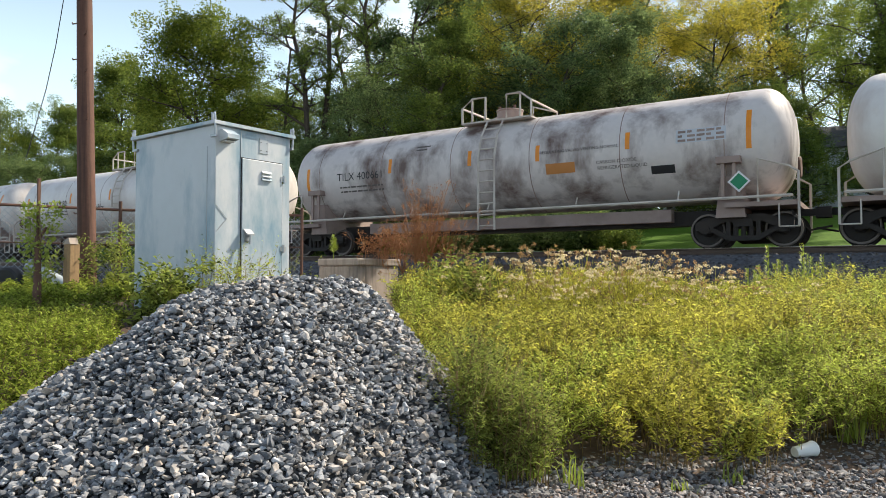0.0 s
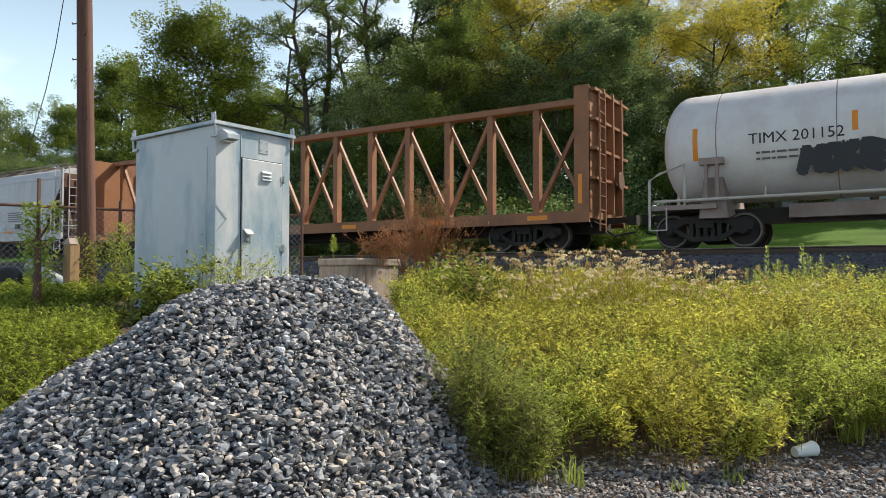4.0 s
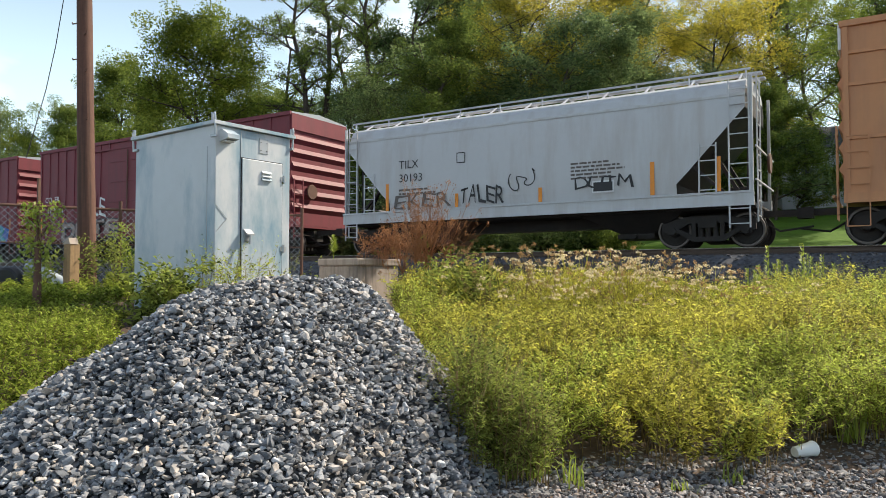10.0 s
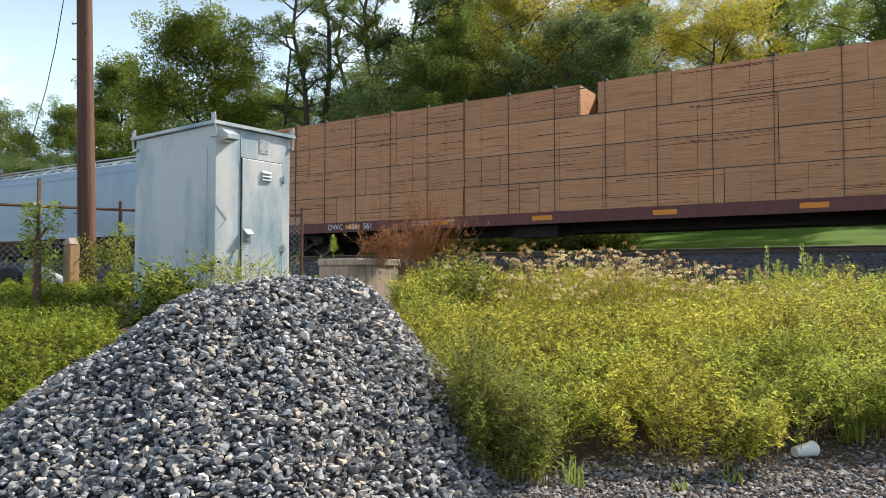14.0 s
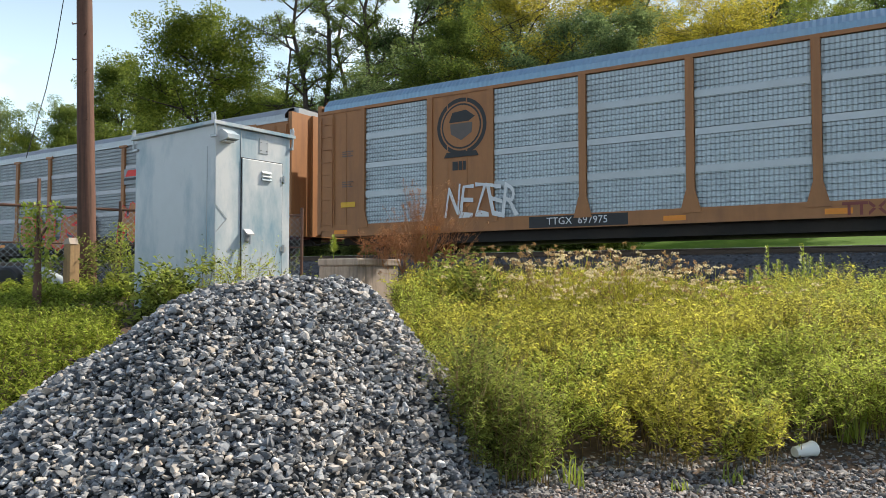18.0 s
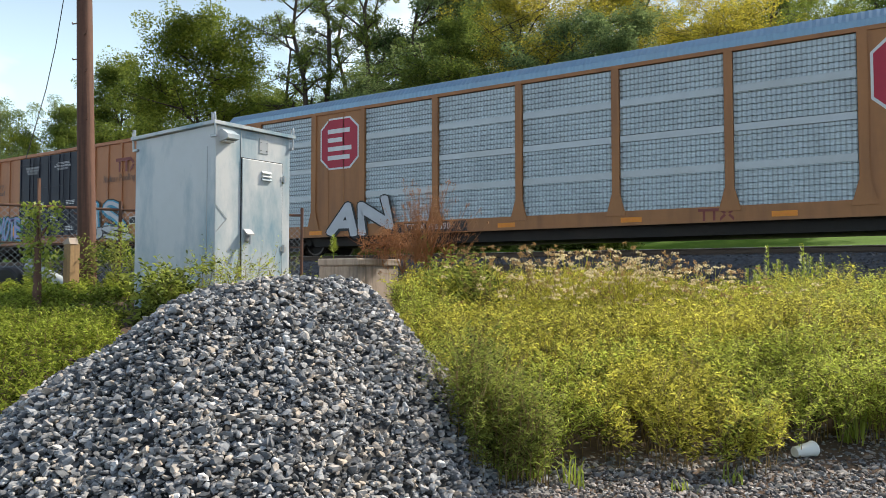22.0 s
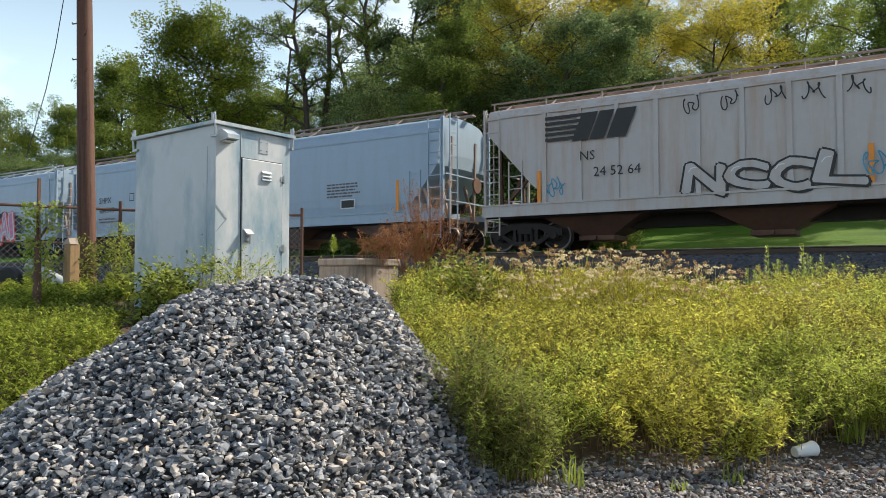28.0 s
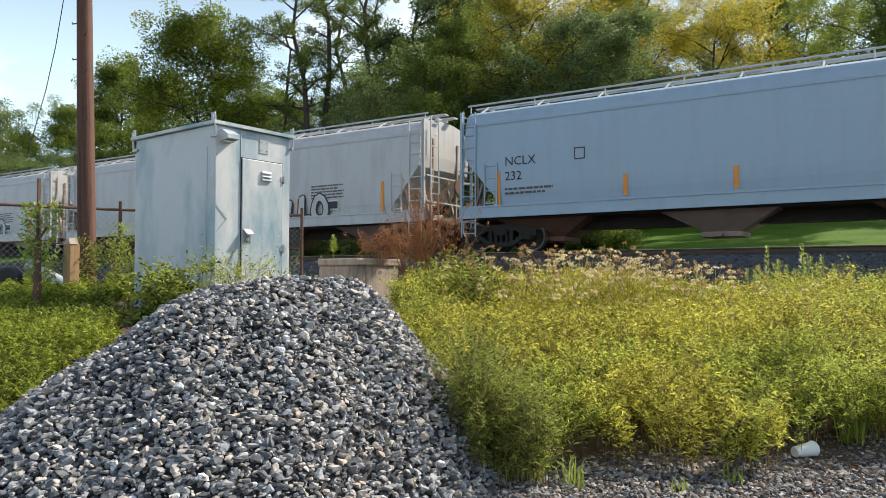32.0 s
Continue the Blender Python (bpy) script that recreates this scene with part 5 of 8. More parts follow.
def gear(car, pitch, body, inset, sill=True, z=0.62):
    """Trucks with wheelsets, couplers and the centre sill under a car."""
    half = body / 2
    for s in (-1, 1):
        t = part("truck", TRUCK, "dark", car, m=pose(s * (half - inset), 0, 0))
        for x in (-0.875, 0.875):
            WHEELS.append((car, part("wheelset", WHEELSET, "dark", t, m=pose(x, 0, 0.44))))
        reach = round((pitch - body) / 2, 2)
        if reach not in COUPLER:
            COUPLER[reach] = coupler_mesh(reach)
        part("coupler", COUPLER[reach], "dark", car, m=pose(s * half, 0, 0, 0, 0, 0 if s > 0 else 180))
    if sill:
        part("centre_sill", Geo().box(-half, half, -0.25, 0.25, z, z + 0.38), "dark", car)


def car_empty(name, label, category, group):
    return thing(name, label, category, group)


def words(parent, text, x, z, size, mat="ink", y=NEAR_Y - 0.008, tilt=0.0, align="CENTER", stretch=1.0, name="lettering"):
    """Painted words on the near side of a car."""
    c = bpy.data.curves.new(name, "FONT")
    c.body, c.size, c.align_x, c.align_y, c.extrude = text, size, align, "CENTER", 0.0
    c.resolution_u = 2
    c.materials.append(M[mat])
    ob = new(name, c)
    ob.parent = parent
    ob.matrix_basis = pose(x, y, z, 90 + tilt, 0, 0) @ Matrix.Diagonal((stretch, 1, 1, 1))
    FONTS.append(ob)
    return ob


def plate(parent, x0, x1, z0, z1, mat, y=NEAR_Y, name="label_plate", label="", thick=0.006):
    return part(name, Geo().box(x0, x1, y - thick, y, z0, z1), mat, parent, label)


def bars(parent, x, z, w, rows, mat="fadedink", y=NEAR_Y, h=0.035, gap=0.075, name="small_print", seed=1):
    """Lines of writing too small to read, as plain bars."""
    rng, g = random.Random(seed + int(abs(x * 100))), Geo()
    for k in range(rows):
        u = x
        end = x + w * rng.uniform(0.7, 1.0)
        while u < end:
            d = min(rng.uniform(0.08, 0.22), end - u)
            g.box(u, u + d, y - 0.006, y, z - k * gap - h, z - k * gap)
            u += d + 0.035
    return part(name, g, mat, parent)


def tank_y(z, r, c):
    return -math.sqrt(max(r * r - (z - c) ** 2, 0.0))


def patch(parent, x0, x1, z0, z1, r, c, mat, name="label_plate", label=""):
    """A thin label that follows the tank's round side."""
    a0, a1 = math.asin((z0 - c) / r), math.asin((z1 - c) / r)
    k, g, R = 4, Geo(), r + 0.008
    v = [(x, -R * math.cos(a0 + (a1 - a0) * i / k), c + R * math.sin(a0 + (a1 - a0) * i / k)) for x in (x0, x1) for i in range(k + 1)]
    g.add(v, [(i, i + k + 1, i + k + 2, i + 1) for i in range(k)])
    return part(name, g, mat, parent, label)


def tank_words(parent, text, x, z, size, r, c, mat="ink", **k):
    a = math.degrees(math.asin((z - c) / r))
    return words(parent, text, x, z, size, mat, tank_y(z, r + 0.012, c), -a, **k)


LAYER = [0]


def ribbon(g, pts, w, y, n=10):
    """A flat painted stroke of width w through pts (x, z), with round joints."""
    LAYER[0] = (LAYER[0] + 1) % 11
    y -= 0.0005 * LAYER[0]
    for i, p in enumerate(pts):
        lift = y - 0.0004 * i
        g.add([(p[0] + w / 2 * math.cos(math.tau * j / n), lift, p[1] + w / 2 * math.sin(math.tau * j / n)) for j in range(n)], [tuple(range(n))])
        if i:
            q = pts[i - 1]
            dx, dz = p[0] - q[0], p[1] - q[1]
            d = math.hypot(dx, dz) or 1
            ox, oz = -dz / d * w / 2, dx / d * w / 2
            lift -= 0.0002
            g.add([(q[0] + ox, lift, q[1] + oz), (q[0] - ox, lift, q[1] - oz), (p[0] - ox, lift, p[1] - oz), (p[0] + ox, lift, p[1] + oz)], [(0, 1, 2, 3)])


def letter_shapes():
    """Block letters, each laid on a unit square: corners (x, z) and faces."""
    made = {}
    for ch in "ABCDEFGHIJKLMNOPRSTUVWXYZ":
        c = bpy.data.curves.new("letter", "FONT")
        c.body, c.size, c.resolution_u = ch, 1.0, 3
        made[ch] = new("letter", c)
    dg = bpy.context.evaluated_depsgraph_get()
    shapes = {}
    for ch, ob in made.items():
        me = bpy.data.meshes.new_from_object(ob.evaluated_get(dg))
        v = np.array([p.co[:2] for p in me.vertices])
        shapes[ch] = (v - v.min(0)) / np.maximum(v.max(0) - v.min(0), (0.30, 0.3)), [tuple(f.vertices) for f in me.polygons]
        bpy.data.meshes.remove(me)
    for ob in made.values():
        c = ob.data
        bpy.data.objects.remove(ob)
        bpy.data.curves.remove(c)
    return shapes


LETTER = letter_shapes()


def graffiti(parent, letters, x0, x1, z0, z1, fill, edge="ink", cloud=None, shine="chalk", y=NEAR_Y, weight=0.26, seed=1, label="", fade=None):
    """A sprayed piece: a ragged cloud and fat outlined letters that lean, swell and overlap."""
    rng = random.Random(seed)
    n = len(letters)
    step, H = (x1 - x0) / n, z1 - z0
    if cloud:
        m, pts = 20 + 8 * n, []
        for j in range(m):
            t = j / m * 2
            puff = 0.10 * H * abs(math.sin(t * n * 2.3 + seed)) + rng.uniform(0, 0.05) * H
            if t < 1:
                pts.append((x0 - 0.2 + t * (x1 - x0 + 0.4), z0 - 0.06 + rng.uniform(-0.02, 0.03)))
            else:
                pts.append((x1 + 0.2 - (t - 1) * (x1 - x0 + 0.4), z1 - 0.04 * H + puff - 0.3 * H * abs(t - 1.5) ** 3 * 8))
        part("spray_cloud", Geo().add([(a, y - 0.002, b) for a, b in pts], [tuple(range(m))]), cloud, parent)
    hollow = weight < 0.1
    for k, ch in enumerate(letters):
        ch = ch if ch in LETTER else "O"
        w, h = step * rng.uniform(0.86, 1.0), H * rng.uniform(0.82, 0.98)
        cx, cz = x0 + (k + 0.5) * step, z0 + H * 0.5 + rng.uniform(-0.06, 0.06) * H
        lean, tilt, flare = rng.uniform(-0.12, 0.2), math.radians(rng.uniform(-9, 9)), rng.uniform(-0.18, 0.22)
        belly, sway = rng.uniform(-0.10, 0.16), rng.uniform(-0.08, 0.08)

        def laid(swell, depth, dx=0.0, dz=0.0):
            v, f = LETTER[ch]
            g = Geo()
            u, q = v[:, 0] - 0.5, v[:, 1] - 0.5
            a = (u * (1 - flare * q * 1.4 + belly * np.cos(q * 3.0)) + lean * q + sway * np.sin(q * 5.0)) * w
            b = (q + 0.08 * np.sin(u * 4.0 + seed + k)) * h
            for i in range(9 if swell else 1):
                ox, oz = (swell * math.cos(i * math.tau / 8) + dx, swell * math.sin(i * math.tau / 8) + dz) if i < 8 and swell else (dx, dz)
                g.add([(cx + p * math.cos(tilt) - r * math.sin(tilt) + ox, y - depth - 0.0001 * i, cz + p * math.sin(tilt) + r * math.cos(tilt) + oz) for p, r in zip(a, b)], f)
            return g

        at, fat = 0.004 + 0.0048 * k, min(0.065 * H, 0.10 * step)
        if hollow:
            part("spray_letter", laid(0.0, at), edge, parent, "sprayed letter outline" if not label else label)
            continue
        rim = part("spray_outline", laid(fat + 0.05, at), edge, parent, label or "sprayed graffiti outline")
        part("spray_shadow", laid(fat + 0.03, at - 0.0014, 0.06 * H, -0.05 * H), edge, rim)
        part("spray_fill", laid(fat, at + 0.0016), fill, rim)
        if fade:
            part("spray_fade", laid(0.0, at + 0.0030, -0.015 * H, 0.03 * H), fade, rim)
        if shine:
            g, e = Geo(), rng.uniform(0.1, 0.3)
            ribbon(g, [(cx - w * 0.42, cz + h * (0.02 + e)), (cx - w * 0.34, cz + h * (0.16 + e)), (cx - w * 0.2, cz + h * (0.19 + e))], 0.022, y - at - 0.004, 5)
            part("spray_glint", g, shine, rim)


def tag_scrawl(parent, x, z, w, h, mat, y=NEAR_Y, seed=1, loops=5, thick=0.03):
    """A quick spray-can scrawl."""
    rng, g = random.Random(seed), Geo()
    pts = []
    for k in range(loops * 24 + 1):
        i = k / 4
        t = i / (loops * 6)
        pts.append((x + w * t + 0.10 * w * math.sin(i * 1.9 + seed), z + h * (0.5 + 0.5 * math.sin(i * 1.1 + seed) * (0.6 + 0.4 * math.sin(i * 0.7)))))
    ribbon(g, pts, thick, y - 0.006, 6)
    return part("spray_tag", g, mat, parent, "scrawled spray tag")


def ladder(parent, x, z0, z1, w=0.42, y=NEAR_Y - 0.07, mat="steel", name="ladder", step=0.36):
    g = Geo()
    for s in (-w / 2, w / 2):
        g.beam((x + s, y, z0), (x + s, y, z1), 0.035)
    z = z0 + 0.1
    while z < z1:
        g.beam((x - w / 2, y, z), (x + w / 2, y, z), 0.026)
        z += step
    return part(name, g, mat, parent)


def stripes(car, xs, z0, z1, y=NEAR_Y, w=0.11):
    for x in xs:
        plate(car, x - w / 2, x + w / 2, z0, z1, "orange", y, "reflector")


def level_stripes(car, xs, z, y=NEAR_Y, w=0.55, h=0.11):
    for x in xs:
        plate(car, x - w / 2, x + w / 2, z, z + h, "orange", y, "reflector")


# ---- tank cars ----
def tank_car(pitch, mat="white", mark="", number="", trim="cream", black=False, sooty=False):
    label = "black tank car with orange reflectors" if black else ("sooty white tank car with a ladder and top walkway" if sooty else "dusty white tank car with a ladder and top walkway")
    car = car_empty("tank_car", label, "tank car", "tank cars")
    L, r, c = pitch - (2.1 if black else 1.25), 1.43, 2.61
    half = L / 2
    prof = [(-half, 0.05)]
    for i in range(1, 9):
        a = math.pi / 2 * i / 8
        prof.append((-half + 0.72 * (1 - math.cos(a)), r * math.sin(a) ** 0.85))
    prof += [(x, r) for x in np.linspace(-half + 1.2, half - 1.2, 5)]
    prof += [(-x, q) for x, q in reversed(prof[:9])]
    shell = part("tank_shell", Geo().lathe(prof, "x", 48, (0, 0, c)), mat, car, smooth=True)
    for k in range(6):
        x = -half + 1.5 + k * (L - 3.0) / 5
        part("weld_band", Geo().lathe([(x - 0.012, r + 0.004), (x + 0.012, r + 0.004)], "x", 48, (0, 0, c)), "pink" if not black else "dark", shell)
    # manway, platform and rails on top
    top = c + r
    dome = part("manway", Geo().lathe([(top - 0.08, 0.40), (top + 0.30, 0.40), (top + 0.33, 0.43), (top + 0.36, 0.42), (top + 0.40, 0.2)], "z", 24), "pink" if not black else mat, car, smooth=True)
    for x in (-0.25, 0.25):
        part("valve", Geo().tube([(x, -0.2, top + 0.38), (x, -0.2, top + 0.47)], 0.05, 8), "rust", dome)
    part("top_platform", Geo().box(-1.15, 1.15, -1.0, -0.45, top - 0.14, top - 0.09).box(-1.15, 1.15, 0.45, 1.0, top - 0.14, top - 0.09), trim, car, "grating walkway")
    for s in (-1, 1):
        g = Geo()
        g.tube([(s * 0.35, -0.95, top - 0.12), (s * 0.35, -0.95, top + 0.62), (s * 0.8, -0.95, top + 0.62), (s * 1.15, -0.95, top + 0.36), (s * 1.15, -0.95, top - 0.12)], 0.034, 6)
        g.tube([(s * 0.8, -0.95, top + 0.62), (s * 0.8, -0.95, top - 0.1)], 0.03, 6)
        g.tube([(s * 0.35, 0.95, top - 0.12), (s * 0.35, 0.95, top + 0.62), (s * 1.15, 0.95, top + 0.36), (s * 1.15, 0.95, top - 0.12)], 0.034, 6)
        g.tube([(s * 1.15, -0.95, top + 0.36), (s * 1.15, 0.95, top + 0.36)], 0.03, 6)
        part("platform_rail", g, trim, car)
    lad = Geo()
    for x in (-0.26, 0.26):
        lad.tube([(x, -1.56, 0.62), (x, -1.56, c + 0.15), (x, -1.36, c + 0.8), (x, -0.95, top - 0.1)], 0.034, 6)
    for k in range(11):
        z = 0.75 + k * 0.32
        y = -1.56 if z < c + 0.15 else np.interp(z, (c + 0.15, c + 0.8, top - 0.1), (-1.56, -1.36, -0.95))
        lad.tube([(-0.26, y, z), (0.26, y, z)], 0.024, 5)
    part("side_ladder", lad, trim, car)
    # underframe
    part("side_sill", Geo().box(-half + 3.0, half - 3.0, -0.55, 0.55, 0.72, 1.05), "pink" if not black else "dark", car, "dusty pale underframe beam")
    part("side_handrail", Geo().tube([(-half, -1.5, 1.17), (half, -1.5, 1.17)], 0.04, 6), trim, car)
    for k in range(5):
        x = -half + 2.6 + k * (L - 5.2) / 4
        part("rail_bracket", Geo().tube([(x, -1.5, 1.17), (x, -1.36, 1.42)], 0.018, 5), trim, car)
    for s in (-1, 1):
        x = s * (half - 1.4)
        sad = Geo().prism([(x - 0.35, 0.72), (x + 0.35, 0.72), (x + 0.22, 1.72), (x - 0.22, 1.72)], -1.30, 1.30)
        part("saddle", sad, "pink" if not black else "dark", car)
        g = Geo().box(x - 0.28, x + 0.28, -1.56, -1.30, 2.02, 2.18).beam((x - 0.13, -1.48, 2.05), (x - 0.13, -1.48, 1.2), 0.08).beam((x + 0.13, -1.48, 2.05), (x + 0.13, -1.48, 1.2), 0.08)
        part("saddle_strap", g, "pink" if not black else "dark", car)
        g = Geo().box(min(s * (half - 1.5), s * (half + 0.1)), max(s * (half - 1.5), s * (half + 0.1)), -1.45, 1.45, 0.95, 1.07)
        part("end_platform", g, "pink" if not black else "dark", car)
        g = Geo()
        for y in (-1.47, 1.47):
            g.tube([(s * (half - 0.75), y, 1.05), (s * (half - 0.75), y, 2.08), (s * (half - 0.1), y, 1.86), (s * (half + 0.12), y, 1.72), (s * (half + 0.12), y, 0.45)], 0.034, 6)
            g.tube([(s * (half - 0.3), y, 0.45), (s * (half + 0.12), y, 0.45)], 0.02, 6)
            g.tube([(s * (half - 0.3), y, 0.45), (s * (half - 0.3), y, 1.0)], 0.02, 6)
        part("end_handrail", g, trim, car)
    part("brake_wheel", Geo().lathe([(half + 0.06, 0.24), (half + 0.09, 0.26), (half + 0.12, 0.24)], "x", 20, (0, -0.75, 1.9)), "rust", car)
    gear(car, pitch, L, 1.15)
    # markings
    ink = "chalk" if black else "ink"
    R = r + 0.0
    for x, z0, z1 in ((-half + 0.95, 2.15, 2.95), (-half + 4.4, 2.55, 3.0), (-half + 7.3, 2.55, 3.0), (half - 6.5, 2.5, 2.95), (half - 3.95, 2.6, 3.05), (half - 1.0, 2.35, 3.3)):
        patch(car, x, x + 0.12, z0, z1, R, c, "orange", "reflector")
    if mark:
        tank_words(car, mark + " " + number, -half + 3.25, 2.55, 0.36, r, c, ink)
        for k in range(2):
            z = 2.22 - k * 0.14
            bars(car, -half + 2.4, z + 0.03, 1.9, 1, ink if black else "fadedink", tank_y(z, r + 0.01, c) - 0.002, 0.05)
    patch(car, half - 6.2, half - 5.35, 2.12, 2.40, R, c, "tag" if sooty else "ylabel", "warning_label", "yellow warning label")
    panel = patch(car, half - 2.65, half - 1.45, 2.62, 2.96, R, c, "fadedink" if not sooty else "silver", "data_panel", "stencilled data panel")
    for k in range(5):
        for z in (2.65, 2.76, 2.87):
            patch(panel, half - 2.6 + k * 0.23, half - 2.6 + k * 0.23 + (0.19 if (k + int(z * 100)) % 3 else 0.11), z, z + 0.06, R + 0.003, c, "silver" if not sooty else "pink", "panel_cell")
    for k, z in enumerate((3.28, 3.18)):
        patch(car, -2.6, -2.1 - 0.1 * k, z, z + 0.05, R, c, "fadedink", "small_print")
    if not black:
        tank_words(car, "CARBON DIOXIDE", *((half - 4.2, 2.32) if sooty else (half - 2.05, 3.16)), 0.13, r, c, "ink" if not sooty else "fadedink")
        tank_words(car, "REFRIGERATED LIQUID", *((half - 4.05, 2.17) if sooty else (half - 2.05, 3.04)), 0.13, r, c, "ink" if not sooty else "fadedink")
        tank_words(car, "REGULATING VALVES VENTING NORMAL", half - 5.25, 2.72, 0.12, r, c, "fadedink")
    else:
        bars(car, 0.8, 2.55, 1.4, 4, "chalk", tank_y(2.45, r + 0.012, c), 0.04)
        bars(car, -half + 5.6, 2.5, 1.2, 4, "chalk", tank_y(2.4, r + 0.012, c), 0.04)
    patch(car, half - 3.3, half - 2.7, 1.92, 2.12, R, c, "ink", "data_plate")
    d = Geo().add([(half - 1.15 + a * 0.26, -1.575, 1.55 + b * 0.26) for a, b in ((0, -1), (1, 0), (0, 1), (-1, 0))], [(0, 1, 2, 3)])
    part("placard", d, "chalk", car, "diamond hazard placard")
    d = Geo().add([(half - 1.15 + a * 0.20, -1.580, 1.55 + b * 0.20) for a, b in ((0, -1), (1, 0), (0, 1), (-1, 0))], [(0, 1, 2, 3)])
    part("placard_face", d, "green" if not black else "chalk", car)
    return car, L


# ---- covered hoppers ----
def hopper_car(pitch, mat="grey", ribs=0, eave=4.05, outlets=4, walkway="steel", slope=1.35, mark="", number="", low=None, chute="pink", mx=2.6, mz=2.35, gap=1.35, high=3.35):
    car = car_empty("covered_hopper", HOPPER_LABEL[mat] + (" and ribbed sides" if ribs else " and smooth sides"), "covered hopper", "covered hoppers")
    L = pitch - gap
    half = L / 2
    if ribs:
        prof = [(1.44, 1.0), (1.48, 1.3), (1.495, 1.6), (1.5, 1.85), (1.5, 2.3), (1.5, 2.7), (1.5, 3.1), (1.5, 3.35), (1.5, eave - 0.18), (1.48, eave - 0.06), (1.40, eave + 0.06), (1.1, eave + 0.15), (0.5, eave + 0.22), (0.0, eave + 0.24)]
    else:
        prof = [(1.36, 1.0), (1.42, 1.3), (1.47, 1.6), (1.49, 1.85), (1.498, 2.3), (1.498, 2.7), (1.495, 3.1), (1.48, 3.35), (1.45, eave - 0.42), (1.41, eave - 0.26), (1.35, eave - 0.1), (1.24, eave + 0.04), (1.02, eave + 0.14), (0.5, eave + 0.22), (0.0, eave + 0.24)]

    def reach(z):
        t = min(max((z - 1.6) / (high - 1.6), 0), 1)
        return half - 0.18 - (slope * (1 - t) if z > 1.6 else slope + 0.03)

    g, ends, k = Geo(), [], len(prof)
    full = [(-y, z) for y, z in prof] + [(y, z) for y, z in reversed(prof[:-1])]
    m = len(full)
    g.add([(s * reach(z), y, z) for s in (-1, 1) for y, z in full], [(i, i + m, i + 1 + m, i + 1) for i in range(m - 1)] + [(m - 1, 2 * m - 1, m, 0)])
    for i in range(k - 1):
        j = m - 1 - i
        ends.append(len(g.f))
        g.f.append((i, i + 1, j - 1, j) if j - 1 != i + 1 else (i, i + 1, j))
        ends.append(len(g.f))
        g.f.append((j + m, j - 1 + m, i + 1 + m, i + m) if j - 1 != i + 1 else (j + m, i + 1 + m, i + m))
    me = g.mesh("hopper_body")
    me.materials.append(M[mat])
    me.materials.append(M[mat if high < 3 else chute])
    for i in ends[:-8]:
        me.polygons[i].material_index = 1
    part("hopper_body", me, mat, car)
    for s in (-1, 1):
        part("side_sill", Geo().box(-half, half, s * 1.515 - 0.03, s * 1.515 + 0.03, 0.98, 1.30), mat, car)
        part("eave_rail", Geo().box(-half + 0.18, half - 0.18, s * (1.52 if ribs else 1.43) - 0.03, s * (1.52 if ribs else 1.43) + 0.03, eave - (0.20 if ribs else 0.36), eave - (0.12 if ribs else 0.29)), mat, car)
        part("sill_lip", Geo().box(-half, half, s * 1.535 - 0.045, s * 1.535 + 0.03, 1.28, 1.33), mat, car)
    # dark slab put in for the shade under the body
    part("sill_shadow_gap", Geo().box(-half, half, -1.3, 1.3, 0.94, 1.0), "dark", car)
    if ribs:
        rib = Geo().box(-0.06, 0.06, -1.56, -1.49, 1.28, eave - 0.12).mesh("side_rib")
        rib.materials.append(M[mat])
        for i in range(ribs):
            x = -half + slope + 0.35 + i * (L - 2 * slope - 0.7) / (ribs - 1)
            part("side_rib", rib, mat, car, m=pose(x, 0, 0))
    # roof walkway
    part("roof_walkway", Geo().box(-half - 0.05, half + 0.05, -0.42, -0.16, eave + 0.40, eave + 0.44).box(-half - 0.05, half + 0.05, 0.16, 0.42, eave + 0.40, eave + 0.44), walkway, car, "grating roof walkway")
    for x in np.linspace(-half + 0.4, half - 0.4, 11):
        part("walkway_bracket", Geo().beam((x, -0.95, eave + 0.12), (x, -0.42, eave + 0.42), 0.04).beam((x, -0.5, eave + 0.38), (x, 0.5, eave + 0.38), 0.05), walkway, car)
    rail = Geo().tube([(-half + 0.1, -1.15, eave + 0.34), (half - 0.1, -1.15, eave + 0.34)], 0.03, 5)
    for x in np.linspace(-half + 0.2, half - 0.2, 10):
        rail.tube([(x, -1.15, eave + 0.12), (x, -1.15, eave + 0.34)], 0.022, 5)
    part("roof_side_rail", rail, walkway if walkway != "steel" else mat, car)
    for i in range(6):
        x = -half + 1.6 + i * (L - 3.2) / 5
        part("roof_hatch", Geo().lathe([(eave + 0.2, 0.3), (eave + 0.32, 0.3), (eave + 0.36, 0.22)], "z", 14, (x, 0.75 * (1 if i % 2 else -1) * 0.0, 0)), mat, car)
    # outlets
    for i in range(outlets):
        x = -half + slope + 1.5 + i * (L - 2 * slope - 3.0) / max(outlets - 1, 1)
        g = Geo()
        w = min(1.55, (L - 2 * slope) / outlets * 0.42)
        g.add([(x + a * w, b * 1.25, 1.02) for a, b in ((-1, -1), (1, -1), (1, 1), (-1, 1))] + [(x + a * 0.42, b * 0.5, 0.42) for a, b in ((-1, -1), (1, -1), (1, 1), (-1, 1))],
              [(0, 1, 5, 4), (1, 2, 6, 5), (2, 3, 7, 6), (3, 0, 4, 7), (7, 6, 5, 4), (0, 3, 2, 1)])
        g.box(x - 0.5, x + 0.5, -0.62, 0.62, 0.30, 0.43).tube([(x, -0.8, 0.36), (x, -0.6, 0.36)], 0.06, 8)
        part("outlet_gate", g, chute if i % 2 else "rust", car)
